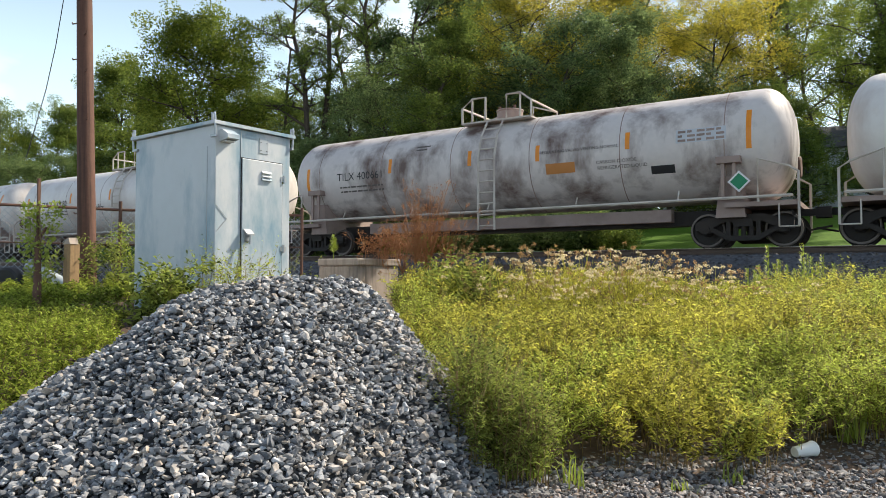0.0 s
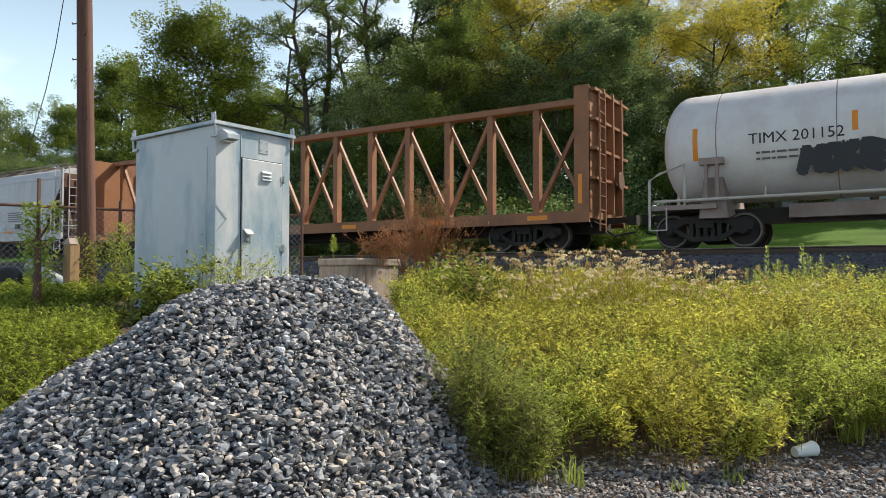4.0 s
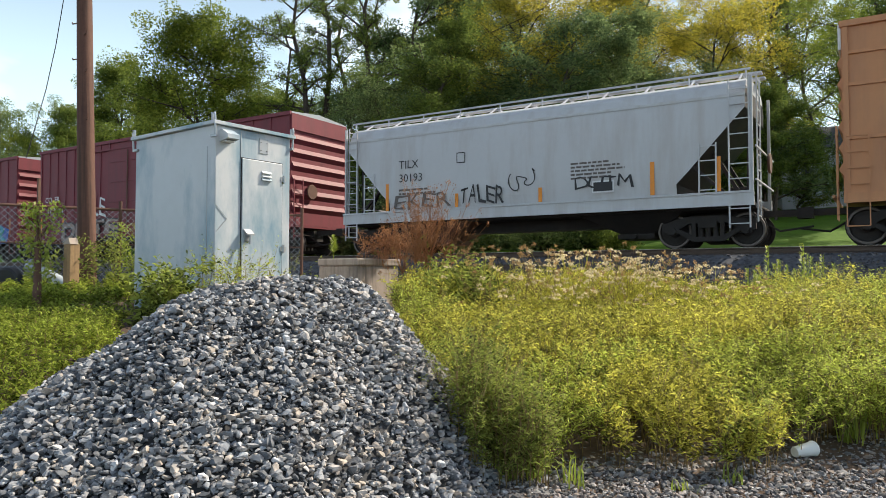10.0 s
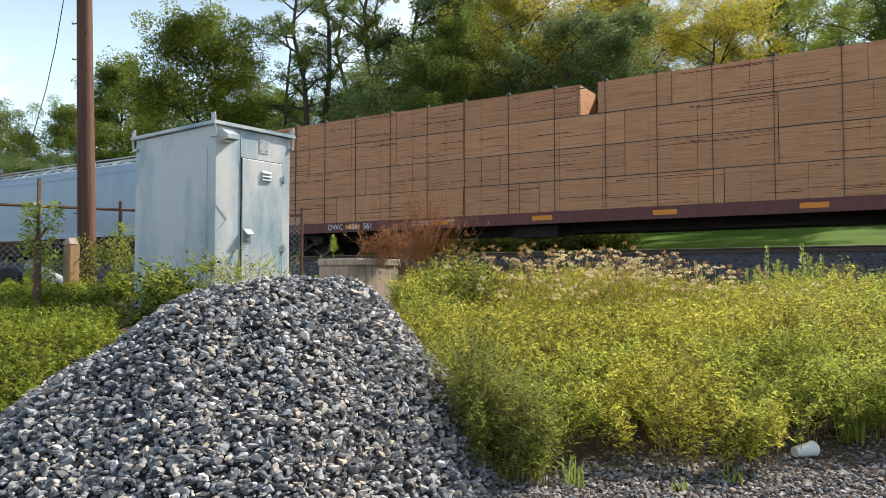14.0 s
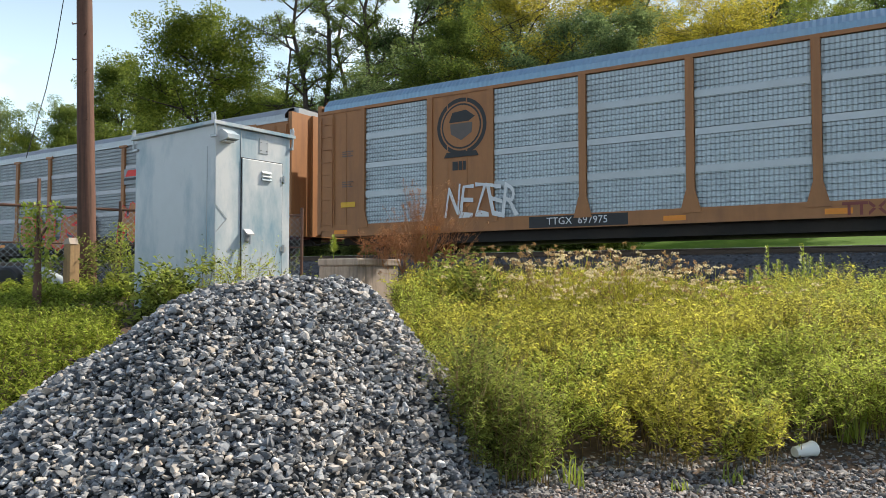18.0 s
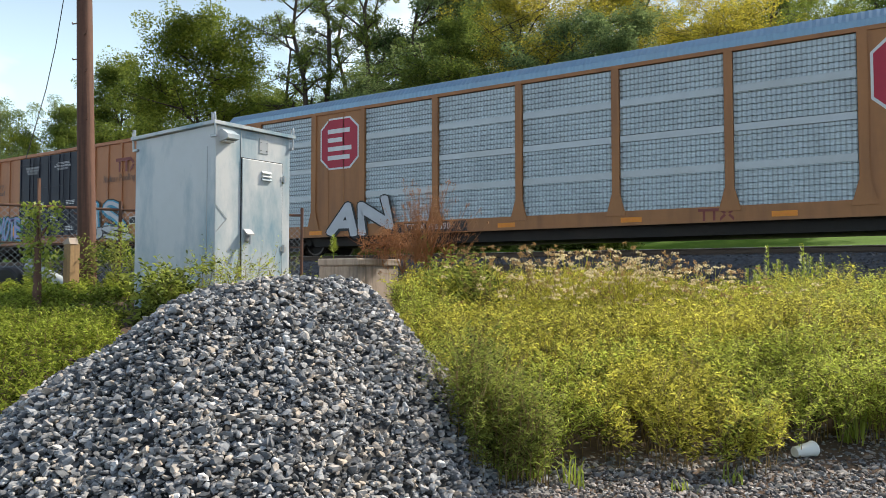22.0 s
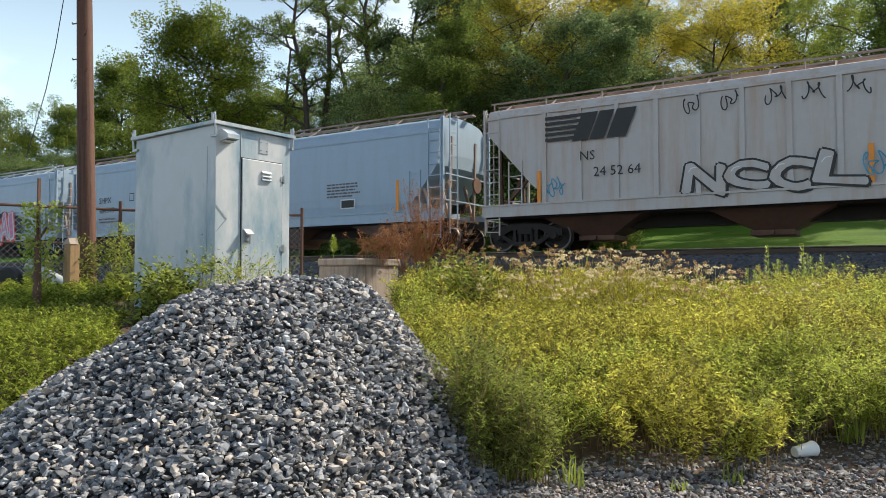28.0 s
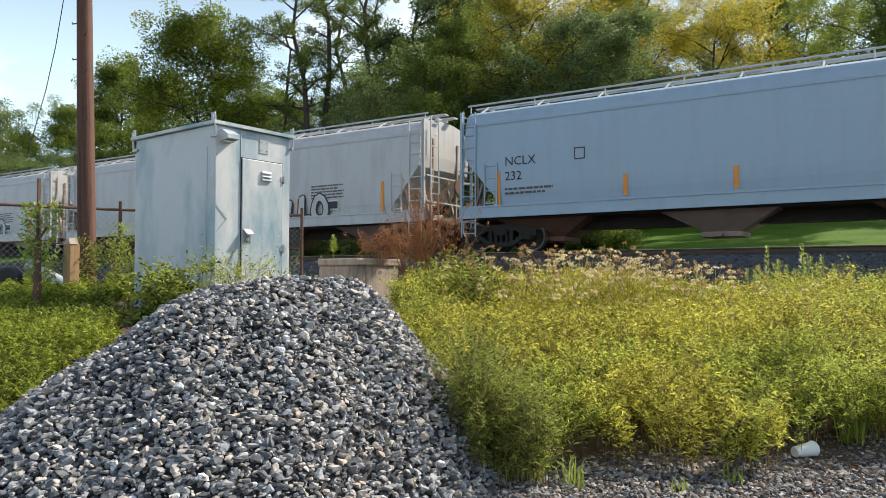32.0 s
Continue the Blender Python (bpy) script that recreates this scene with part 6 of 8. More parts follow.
    # end frames and ladders
    for s in (-1, 1):
        x = s * (half - 0.05)
        for y in (-1.46, 1.46):
            part("corner_post", Geo().beam((x, y, 1.0), (x, y, eave + 0.10), 0.07), mat, car)
        g = Geo()
        for y in (-0.75, 0.75):
            g.beam((s * (half - 0.25), y, 1.0), (s * (half - slope * 0.72), y, 2.6), 0.09).beam((s * (half - 0.25), y, 1.0), (s * (half - 0.18), y, eave - 0.4), 0.08)
        g.beam((s * (half - 0.4), -1.42, 1.05), (s * (half - slope + 0.2), -1.42, 2.0), 0.07)
        part("end_brace", g, chute, car)
        part("end_platform", Geo().box(min(s * (half - slope), s * half), max(s * (half - slope), s * half), -1.45, 1.45, 0.98, 1.05), "dark", car)
        ladder(car, s * (half - 0.32), 0.45, eave + 0.05, 0.46, NEAR_Y - 0.03, mat, "end_ladder")
        ladder(car, s * (half - 1.05), 1.3, 2.55, 0.4, NEAR_Y - 0.02, mat, "low_ladder")
        e = Geo()
        for y in (-1.2, -0.75):
            e.beam((s * (half + 0.04), y, 0.6), (s * (half + 0.04), y, eave + 0.2), 0.035)
        for i in range(10):
            e.beam((s * (half + 0.04), -1.2, 0.75 + i * 0.37), (s * (half + 0.04), -0.75, 0.75 + i * 0.37), 0.026)
        for z in (1.6, 2.4):
            e.beam((s * (half + 0.04), -1.45, z), (s * (half + 0.04), 1.45, z), 0.04)
        part("end_cross_ladder", e, mat, car)
    part("brake_wheel", Geo().lathe([(half + 0.08, 0.25), (half + 0.11, 0.27), (half + 0.14, 0.25)], "x", 20, (0, 0.35, 2.2)), "rust", car)
    part("brake_cylinder", Geo().tube([(half - 0.9, 0.5, 1.5), (half - 0.4, 0.5, 1.5)], 0.16, 12), "dark", car)
    gear(car, pitch, L, 1.15)
    if mark:
        words(car, mark, -half + mx, mz, 0.36, "ink", NEAR_Y - 0.012, align="LEFT")
        words(car, number, -half + mx, mz - 0.42, 0.36, "ink", NEAR_Y - 0.012, align="LEFT")
        bars(car, -half + mx, mz - 0.75, 1.5, 2, "fadedink", NEAR_Y, 0.06, 0.12)
        plate(car, -half + mx + 2.1, -half + mx + 2.4, mz - 0.1, mz + 0.22, "ink", NEAR_Y + 0.001)
        plate(car, -half + mx + 2.13, -half + mx + 2.37, mz - 0.07, mz + 0.19, mat, NEAR_Y - 0.005)
    plate(car, half - 4.0, half - 3.4, 1.5, 1.82, "chalk", NEAR_Y, "data_frame", "white-framed data plate")
    plate(car, half - 3.96, half - 3.44, 1.54, 1.78, "ink", NEAR_Y - 0.006, "data_plate")
    bars(car, half - 4.6, 2.35, 1.5, 5, "fadedink", NEAR_Y, 0.05, 0.10)
    return car, L


HOPPER_LABEL = {"grey": "light blue-grey covered hopper with a roof walkway", "palegrey": "pale grey covered hopper with a roof walkway", "nsgrey": "rust-streaked grey covered hopper with a roof walkway"}


# ---- boxcars ----
def box_car(pitch, mat, H=5.0, posts=0, grid=False, doors="plug", end_mat=None, label="", door_mat="navy", floor=0.78, door_w=4.9, door_x=0.0, gap=2.0):
    car = car_empty("boxcar", label, "boxcar", "boxcars")
    L = pitch - gap
    half, w = L / 2, 1.47
    part("body_shell", Geo().box(-half, half, -w, w, floor + 0.22, H - 0.02), mat, car)
    roof = Geo()
    roof.add([(x, y, z) for x in (-half - 0.02, half + 0.02) for y, z in ((-w - 0.05, H - 0.10), (-w - 0.05, H), (0, H + 0.13), (w + 0.05, H), (w + 0.05, H - 0.10))],
             [(0, 5, 6, 1), (1, 6, 7, 2), (2, 7, 8, 3), (3, 8, 9, 4), (4, 9, 5, 0), (4, 3, 2, 1, 0), (5, 6, 7, 8, 9)])
    part("roof", roof, end_mat or "steel", car, "ribbed metal roof")
    rr = Geo().box(-0.03, 0.03, -w + 0.35, w - 0.35, H + 0.05, H + 0.135).mesh("roof_rib")
    rr.materials.append(M[end_mat or "steel"])
    for x in np.arange(-half + 0.5, half, 1.2):
        part("roof_rib", rr, mat, car, m=pose(float(x), 0, 0))
    part("roof_edge", Geo().box(-half - 0.03, half + 0.03, -w - 0.075, -w, H - 0.12, H + 0.015), mat, car)
    for s in (-1, 1):
        part("side_sill", Geo().box(-half + 0.0, half, s * (w + 0.025) - 0.035, s * (w + 0.025) + 0.035, floor + 0.14, floor + 0.36), mat, car)
    part("deep_sill", Geo().box(-half + 3.4, half - 3.4, -w - 0.02, w + 0.02, floor, floor + 0.2), mat if doors == "plug" else "dark", car)
    deep = 0.03 if mat == "oxide" else 0.055
    post = Geo().prism([(-0.055, floor + 0.36), (0.055, floor + 0.36), (0.055, H - 0.12), (-0.055, H - 0.12)], -w - deep, -w).mesh("side_post")
    post.materials.append(M[mat])
    lo, hi = door_x - door_w / 2, door_x + door_w / 2
    for a, b, n in ((-half + 0.08, lo - 0.08, posts), (hi + 0.08, half - 0.08, posts)):
        for x in np.linspace(a, b, n):
            part("side_post", post, mat, car, m=pose(float(x), 0, 0))
        if grid:
            for z in (floor + 1.55, floor + 2.75, H - 0.75):
                part("side_girt", Geo().box(a, b, -w - 0.048, -w, z, z + 0.075), mat, car)
    # doors
    if doors == "plug":
        mid = door_x
        for a, b in ((lo, mid - 0.01), (mid + 0.01, hi)):
            d = part("door", Geo().box(a, b, -w - 0.05, -w + 0.01, floor + 0.34, H - 0.16), door_mat, car, "dark blue plug door")
            for x in (a + 0.06, a + (b - a) * 0.33, a + (b - a) * 0.67, b - 0.06):
                part("door_rib", Geo().box(x - 0.04, x + 0.04, -w - 0.085, -w - 0.05, floor + 0.36, H - 0.18), door_mat, d)
            for z in (floor + 0.6, floor + 1.55, floor + 2.6, H - 0.5):
                part("door_rail", Geo().box(a + 0.1, b - 0.1, -w - 0.075, -w - 0.05, z, z + 0.06), door_mat, d)
            for x in (a + (b - a) * 0.5,):
                part("lock_rod", Geo().tube([(x, -w - 0.10, floor + 0.3), (x, -w - 0.10, H - 0.2)], 0.022, 6), door_mat, d)
            part("door_gear", Geo().lathe([(-w - 0.13, 0.17), (-w - 0.10, 0.19), (-w - 0.075, 0.17)], "y", 16, (a + (b - a) * 0.5, 0, floor + 1.0)), door_mat, d)
            bars(d, a + 0.2, floor + 1.25, 0.6, 4, "chalk", -w - 0.09, 0.035, 0.07)
            bars(d, a + 1.45, floor + 1.9, 0.75, 3, "chalk", -w - 0.09, 0.035, 0.07)
            bars(d, a + 1.45, floor + 0.75, 0.6, 3, "chalk", -w - 0.09, 0.035, 0.07)
        part("door_track", Geo().box(lo - 0.3, hi + 0.3, -w - 0.10, -w, floor + 0.27, floor + 0.33), "rust", car)
    else:
        d = part("door", Geo().box(lo, hi, -w - 0.07, -w, floor + 0.3, H - 0.42), mat, car, "sliding steel door")
        for z in np.arange(floor + 0.75, H - 0.6, 0.85):
            part("door_rail", Geo().box(lo + 0.08, hi - 0.08, -w - 0.10, -w - 0.07, z, z + 0.05), mat, d)
        for z in (H - 0.42, floor + 0.25):
            part("door_track", Geo().box(lo - 2.2, hi + 0.3, -w - 0.11, -w, z, z + 0.055), mat, car)
        part("lock_rod", Geo().tube([(door_x - 0.2, -w - 0.11, floor + 0.4), (door_x - 0.2, -w - 0.11, H - 0.5)], 0.025, 6), "rust", d)
    # corrugated ends
    for s in (-1, 1):
        x = s * half
        part("end_header", Geo().box(min(x, x + s * 0.06), max(x, x + s * 0.06), -w, w, H - 0.62, H - 0.05), "chalk" if mat == "yellow" else mat, car, "end header plate")
        for k in range(6):
            z = floor + 0.75 + k * 0.48
            if z > H - 0.75:
                continue
            g = Geo()
            g.add([(x, y, zz) if j != 1 else (x + s * 0.09, y, zz) for y in (-w + 0.06, w - 0.06) for j, zz in enumerate((z, z + 0.16, z + 0.32))], [(0, 3, 4, 1), (1, 4, 5, 2), (0, 1, 2), (5, 4, 3)])
            part("end_corrugation", g, mat, car)
        g = Geo()
        for y in (-w + 0.05, -w + 0.5):
            g.beam((x + s * 0.13, y, 0.55), (x + s * 0.13, y, floor + 1.9), 0.03)
        for k in range(6):
            g.beam((x + s * 0.13, -w + 0.05, 0.7 + k * 0.36), (x + s * 0.13, -w + 0.5, 0.7 + k * 0.36), 0.024)
        g.beam((x + s * 0.2, -w, floor + 0.3), (x + s * 0.2, w, floor + 0.3), 0.06)
        part("end_ladder", g, mat, car)
        g = Geo()
        for k in range(4):
            g.beam((x - s * 0.5, -w - 0.06, floor + 0.55 + k * 0.36), (x - s * 0.06, -w - 0.06, floor + 0.55 + k * 0.36), 0.024)
        for u in (0.5, 0.06):
            g.beam((x - s * u, -w - 0.06, 0.4), (x - s * u, -w - 0.06, floor + 1.7), 0.024)
        g.beam((x - s * 0.5, -w - 0.06, 0.4), (x - s * 0.06, -w - 0.06, 0.4), 0.024)
        part("grab_iron", g, mat, car)
    part("brake_wheel", Geo().lathe([(half + 0.1, 0.25), (half + 0.13, 0.27), (half + 0.16, 0.25)], "x", 20, (0, -0.5, 2.3)), "rust", car)
    part("brake_housing", Geo().box(half + 0.02, half + 0.12, -0.62, -0.38, 2.15, 2.5), mat, car)
    gear(car, pitch, L, 1.3, True, 0.55)
    return car, L


# ---- centre-beam flats ----
def beam_car(pitch, mat="bulkhead", load=None, label=""):
    car = car_empty("centre_beam_car", label, "flat car", "lumber cars")
    L = pitch - 1.6
    half = L / 2
    part("deck", Geo().box(-half, half, -1.47, 1.47, 0.86, 1.04), mat, car)
    for s in (-1, 1):
        part("side_sill", Geo().box(-half, half, s * 1.48 - 0.03, s * 1.48 + 0.03, 0.74, 1.06), mat, car)
        x = s * half
        part("bulkhead", Geo().box(min(x, x - s * 0.10), max(x, x - s * 0.10), -1.47, 1.47, 1.04, 4.42), mat, car)
        for y in (-1.44, -0.75, 0, 0.75, 1.44):
            part("bulkhead_post", Geo().box(min(x, x - s * 0.42) if abs(y) > 1.4 else min(x, x + s * 0.2), max(x, x - s * 0.42) if abs(y) > 1.4 else max(x, x + s * 0.2), y - 0.04, y + 0.04, 1.04, 4.46), mat, car)
        for z in (1.9, 2.7, 3.5, 4.3):
            part("bulkhead_rail", Geo().box(min(x, x + s * 0.16), max(x, x + s * 0.16), -1.4, 1.4, z, z + 0.08), mat, car)
        e = Geo()
        for y in (-1.25, -0.8):
            e.beam((x + s * 0.22, y, 0.5), (x + s * 0.22, y, 4.3), 0.035)
        for i in range(10):
            e.beam((x + s * 0.22, -1.25, 0.7 + i * 0.38), (x + s * 0.22, -0.8, 0.7 + i * 0.38), 0.026)
        part("end_ladder", e, mat if mat != "navy" else "silver", car)
        plate(car, x - s * 0.25 - 0.06, x - s * 0.25 + 0.06, 1.25, 2.05, "orange", -1.485, "reflector")
    part("brake_wheel", Geo().lathe([(half + 0.26, 0.25), (half + 0.29, 0.27), (half + 0.32, 0.25)], "x", 20, (0, 0.3, 2.0)), "rust", car)
    # the centre truss
    part("top_chord", Geo().box(-half, half, -0.18, 0.18, 4.28, 4.46), mat, car)
    n = 15
    for i in range(n):
        x = -half + 0.6 + i * (L - 1.2) / (n - 1)
        part("truss_post", Geo().box(x - 0.10, x + 0.10, -0.12, 0.12, 1.04, 4.3), mat, car)
        if i < n - 1 and not load:
            x1 = -half + 0.6 + (i + 1) * (L - 1.2) / (n - 1)
            a, b = (1.2, 4.2) if i % 2 else (4.2, 1.2)
            part("truss_brace", Geo().beam((x, 0, a), (x1, 0, b), 0.12), mat, car)
            if i % 2:
                part("truss_brace", Geo().beam((x, 0.05, 4.2), (x1, 0.05, 1.2), 0.10), mat, car)
    level_stripes(car, np.linspace(-half + 1.5, half - 1.5, 7), 0.84, -1.512, 0.6, 0.13)
    gear(car, pitch, L, 2.1, True, 0.5)
    part("brake_rigging", Geo().beam((-half + 4, -0.5, 0.55), (half - 4, -0.5, 0.55), 0.05).box(-1.2, 0.2, -0.9, -0.3, 0.42, 0.74), "dark", car)
    return car, L


def lumber_load(car, L, mat, seed, gap_at=None, notch=False):
    """Bundles stacked four high on both sides of the centre beam, strapped down."""
    rng = random.Random(seed)
    half = L / 2 - 0.45
    hgt = 0.835
    for row in range(4):
        z0 = 1.07 + row * (hgt + 0.022)
        x = -half
        lens = []
        while x < half - 0.5:
            w = rng.choice((3.05, 3.66, 3.05, 2.44) if mat == "wrap" else (3.66, 4.88, 2.44))
            w = min(w, half - x)
            if gap_at is not None and x < gap_at < x + w + 0.6:
                if row > 0:
                    w = gap_at - x
            if half - x - w < 1.2:
                w = half - x
            lens.append((x, x + w))
            x += w
            if gap_at is not None and abs(x - gap_at) < 0.05 and row > 0:
                x += 0.6
        for a, b in lens:
            if notch and row == 3 and a < 1.6 < b:
                part("lumber_pack", bevel_box(1.6, b - 0.008, -1.45, -0.25, z0, z0 + hgt, 0.006, 1), mat, car, "stack of sawn lumber")
                b = 1.0
            for s in (-1, 1):
                dy = rng.uniform(0, 0.02)
                y0, y1 = (-1.45 + dy, -0.25) if s < 0 else (0.25, 1.45)
                me = bevel_box(a + 0.008, b - 0.008, y0, y1, z0, z0 + hgt, 0.03 if mat == "wrap" else 0.006, 1)
                me.materials.append(M[mat])
                bun = part("lumber_pack", me, mat, car, "white-wrapped lumber bundle" if mat == "wrap" else "stack of sawn lumber")
                if s > 0:
                    continue
                k = max(2, int((b - a) / (0.6 if mat == "wrap" else 1.2)))
                for i in range(k):
                    u = a + (i + 0.5) * (b - a) / k
                    if mat == "wrap":
                        q = u
                        lift = z0 + rng.uniform(-0.03, 0.05)
                        arch = [(q + 1.05 * dx_, lift + dz_) for dx_, dz_ in ((-0.10, 0.36), (-0.10, 0.52), (-0.06, 0.60), (0.04, 0.62), (0.10, 0.55), (0.10, 0.40), (0.05, 0.36), (0.03, 0.46), (-0.03, 0.46), (-0.04, 0.36))]
                        part("printed_mark", Geo().prism(arch, y0 - 0.008, y0 - 0.002), "wrapgreen", bun, "dark green printed mark")
                        bars(bun, q - 0.17, z0 + 0.25, 0.34, 1, "steel", y0 - 0.002, 0.02)
                    else:
                        part("thin_band", Geo().box(u - 0.004, u + 0.004, y0 - 0.006, y0, z0, z0 + hgt), "rust" if i % 2 else "pink", bun)
                if mat != "wrap":
                    seams = Geo()
                    for _ in range(5):
                        u, s_ = rng.uniform(a, b - 0.6), z0 + rng.uniform(0.08, 0.8)
                        seams.box(u, min(u + rng.uniform(0.5, 2.4), b - 0.02), y0 - 0.004, y0, s_, s_ + rng.uniform(0.006, 0.018))
                    part("board_gaps", seams, "brown", bun)
                if mat == "wrap":
                    u = a + 0.2
                    part("bundle_label", Geo().box(b - 0.42, b - 0.12, y0 - 0.008, y0 - 0.002, z0 + 0.58, z0 + 0.74), "chalk", bun)
                elif rng.random() < 0.4:
                    bars(bun, a + (b - a) * 0.45, z0 + hgt - 0.1, 0.35, 1, "fadedink", y0 - 0.002, 0.03)
        part("dunnage", Geo().box(-half, half, -1.44, -0.3, z0 - 0.022, z0), "strap", car)
    x = -half + 0.5
    while x < half:
        k = 0.018 if mat == "wrap" else 0.007
        part("load_strap", Geo().box(x - k, x + k, -1.47, -1.455, 1.0, 1.07 + 4 * (hgt + 0.022)).box(x - 0.05, x + 0.05, -1.48, -1.35, 1.07 + 4 * (hgt + 0.022) - 0.02, 1.07 + 4 * (hgt + 0.022) + 0.05), "strap", car, "dark load strap")
        x += 1.38 + rng.uniform(-0.08, 0.08)


# ---- car carriers ----
def rolled_sheet(x0, x1, y, z0, z1, step, deep=0.055):
    """A sheet with level rolled ribs: flat lands between shallow grooves."""
    prof, z = [(0.0, z0)], z0 + step * 0.3
    while z < z1 - step * 0.6:
        prof += [(0.0, z), (deep, z + step * 0.10), (deep, z + step * 0.36), (0.0, z + step * 0.46)]
        z += step
    prof.append((0.0, z1))
    n = len(prof)
    return Geo().add([(x, y + d, z) for x in (x0, x1) for d, z in prof], [(i, i + n, i + n + 1, i + 1) for i in range(n - 1)])


def auto_rack(pitch, kind, label):
    car = car_empty("car_carrier", label, "car carrier", "car carriers")
    L = pitch - (1.5 if kind == "black" else 1.8)
    half, w = L / 2, 1.5
    sheet = {"silver": "panelsilver", "grey": "panelgrey", "dark": "paneldark", "black": "panelblack"}[kind]
    roofm = "roofblue" if kind in ("silver", "black") else "steel"
    fr = "rack"
    part("deck", Geo().box(-half, half, -w + 0.05, w - 0.05, 0.62, 0.86), fr if kind not in ("dark", "grey") else "brown", car)
    part("side_beam", Geo().box(-half + 0.3, half - 0.3, -w - 0.02, -w + 0.08, 0.60, 0.98), fr if kind not in ("dark", "grey") else "ink", car)
    part("far_wall", Geo().box(-half, half, w - 0.06, w, 0.9, 4.78), sheet, car)
    part("deep_sill", Geo().box(-half + 4.2, half - 4.2, -1.25, 1.25, 0.30, 0.62), "dark", car)
    part("top_rail", Geo().box(-half, half, -w - 0.03, -w + 0.06, 4.72, 4.82), fr if kind == "silver" else "steel", car)
    # curved, corrugated roof
    arc = [(-w - 0.02, 4.80), (-w + 0.0, 4.98), (-w + 0.22, 5.22), (-w + 0.62, 5.34), (0, 5.42), (w - 0.62, 5.34), (w - 0.22, 5.22), (w, 4.98), (w + 0.02, 4.80)]
    xs = np.linspace(-half + 0.15, half - 0.15, int(L / 0.075))
    v, f = [], []
    for i, x in enumerate(xs):
        o = 0.011 if i % 2 else 0.0
        v += [(x, y * (1 + o / 1.5), z + o) for y, z in arc]
    k = len(arc)
    for i in range(len(xs) - 1):
        f += [(i * k + j, (i + 1) * k + j, (i + 1) * k + j + 1, i * k + j + 1) for j in range(k - 1)]
    part("roof_sheet", Geo().add(v, f), roofm, car, "corrugated galvanised roof")
    # side panels and posts
    if kind == "silver":
        cols = [("b", 1.8), ("p", 2.64), ("b", 2.1), ("p", 2.83), ("p", 2.83), ("p", 2.83), ("p", 2.83), ("p", 2.83), ("b", 2.1), ("p", 2.64), ("b", 1.8)]
    elif kind == "black":
        cols = [("b", 1.3), ("p", 2.9), ("p", 2.0), ("p", 3.0), ("p", 3.0), ("p", 3.0), ("p", 3.0), ("p", 3.0), ("p", 2.0), ("p", 2.9), ("b", 1.3)]
    else:
        cols = [("b", 1.85), ("p", 2.85), ("p", 2.1), ("p", 2.84), ("p", 2.84), ("p", 2.84), ("p", 2.84), ("p", 2.84), ("p", 2.1), ("p", 2.85), ("b", 1.85)]
    k = L / sum(c for _, c in cols)
    x, edges = -half, []
    for t, c in cols:
        c *= k
        if t == "b":
            part("brown_panel", Geo().box(x + 0.0, x + c, -w - 0.0, -w + 0.05, 0.9, 4.74), fr, car)
            for u in (x + 0.3 * c, x + 0.62 * c):
                part("panel_seam", Geo().box(u - 0.015, u + 0.015, -w - 0.014, -w, 0.95, 4.7), fr, car)
        else:
            p = part("side_sheet", rolled_sheet(x + 0.11, x + c - 0.11, -w + 0.03, 0.98, 4.70, 0.145, 0.04 if kind in ("silver", "grey") else 0.012), sheet, car, "corrugated side sheet")
            for z in (1.85, 2.78, 3.72):
                if kind in ("silver", "grey"):
                    part("pale_band", Geo().box(x + 0.12, x + c - 0.12, -w + 0.008, -w + 0.022, z, z + 0.17), "steel" if kind == "silver" else "silver", p)
                elif kind == "black":
                    part("sheet_joint", Geo().box(x + 0.12, x + c - 0.12, -w + 0.008, -w + 0.022, z, z + 0.05), "ink", p)
                    part("sheet_clip", Geo().box(x + c / 2 - 0.03, x + c / 2 + 0.03, -w + 0.0, -w + 0.02, z - 0.04, z + 0.07), "silver", p)
                else:
                    part("pale_band", Geo().box(x + 0.12, x + c - 0.12, -w + 0.012, -w + 0.022, z, z + 0.03), "strap", p)
        edges.append((x, t))
        x += c
    for i in range(1, len(cols)):
        x = edges[i][0]
        g = Geo().box(x - 0.10, x + 0.10, -w - 0.045, -w + 0.06, 0.9, 4.74)
        g.add([(x + a, -w - 0.05 + b, z) for b in (0, 0.05) for a, z in ((-0.26, 0.86), (0.26, 0.86), (0.11, 1.42), (-0.11, 1.42))], [(0, 1, 2, 3), (7, 6, 5, 4), (0, 3, 7, 4), (1, 5, 6, 2), (3, 2, 6, 7), (0, 4, 5, 1)])
        if kind != "silver":
            g.box(x - 0.26, x + 0.26, -w - 0.055, -w + 0.02, 4.66, 4.76)
        part("side_post", g, fr, car)
    # end doors: folded panels standing proud
    for s in (-1, 1):
        for j, (y0, y1, o) in enumerate(((-w + 0.02, -0.5, 0.16), (-0.5, 0.5, 0.26), (0.5, w - 0.02, 0.16))):
            x = s * half
            part("end_door", Geo().box(min(x, x + s * o), max(x, x + s * o), y0, y1, 0.7, 5.05), fr if kind != "silver" or j != 1 else "steel", car, "folded end door panel")
        part("end_cap", Geo().prism([(x - 0.12, 4.8), (x + 0.12, 4.8), (x + 0.12, 5.25), (x - 0.12, 5.25)], -1.1, 1.1), fr if kind == "silver" else "steel", car)
        ladder(car, s * (half - 0.3), 0.9, 4.6, 0.5, -w - 0.05, fr, "end_ladder", 0.42)
        part("ladder_panel", Geo().box(min(s * half, s * (half - 0.62)), max(s * half, s * (half - 0.62)), -w - 0.03, -w - 0.012, 0.8, 4.62), fr, car)
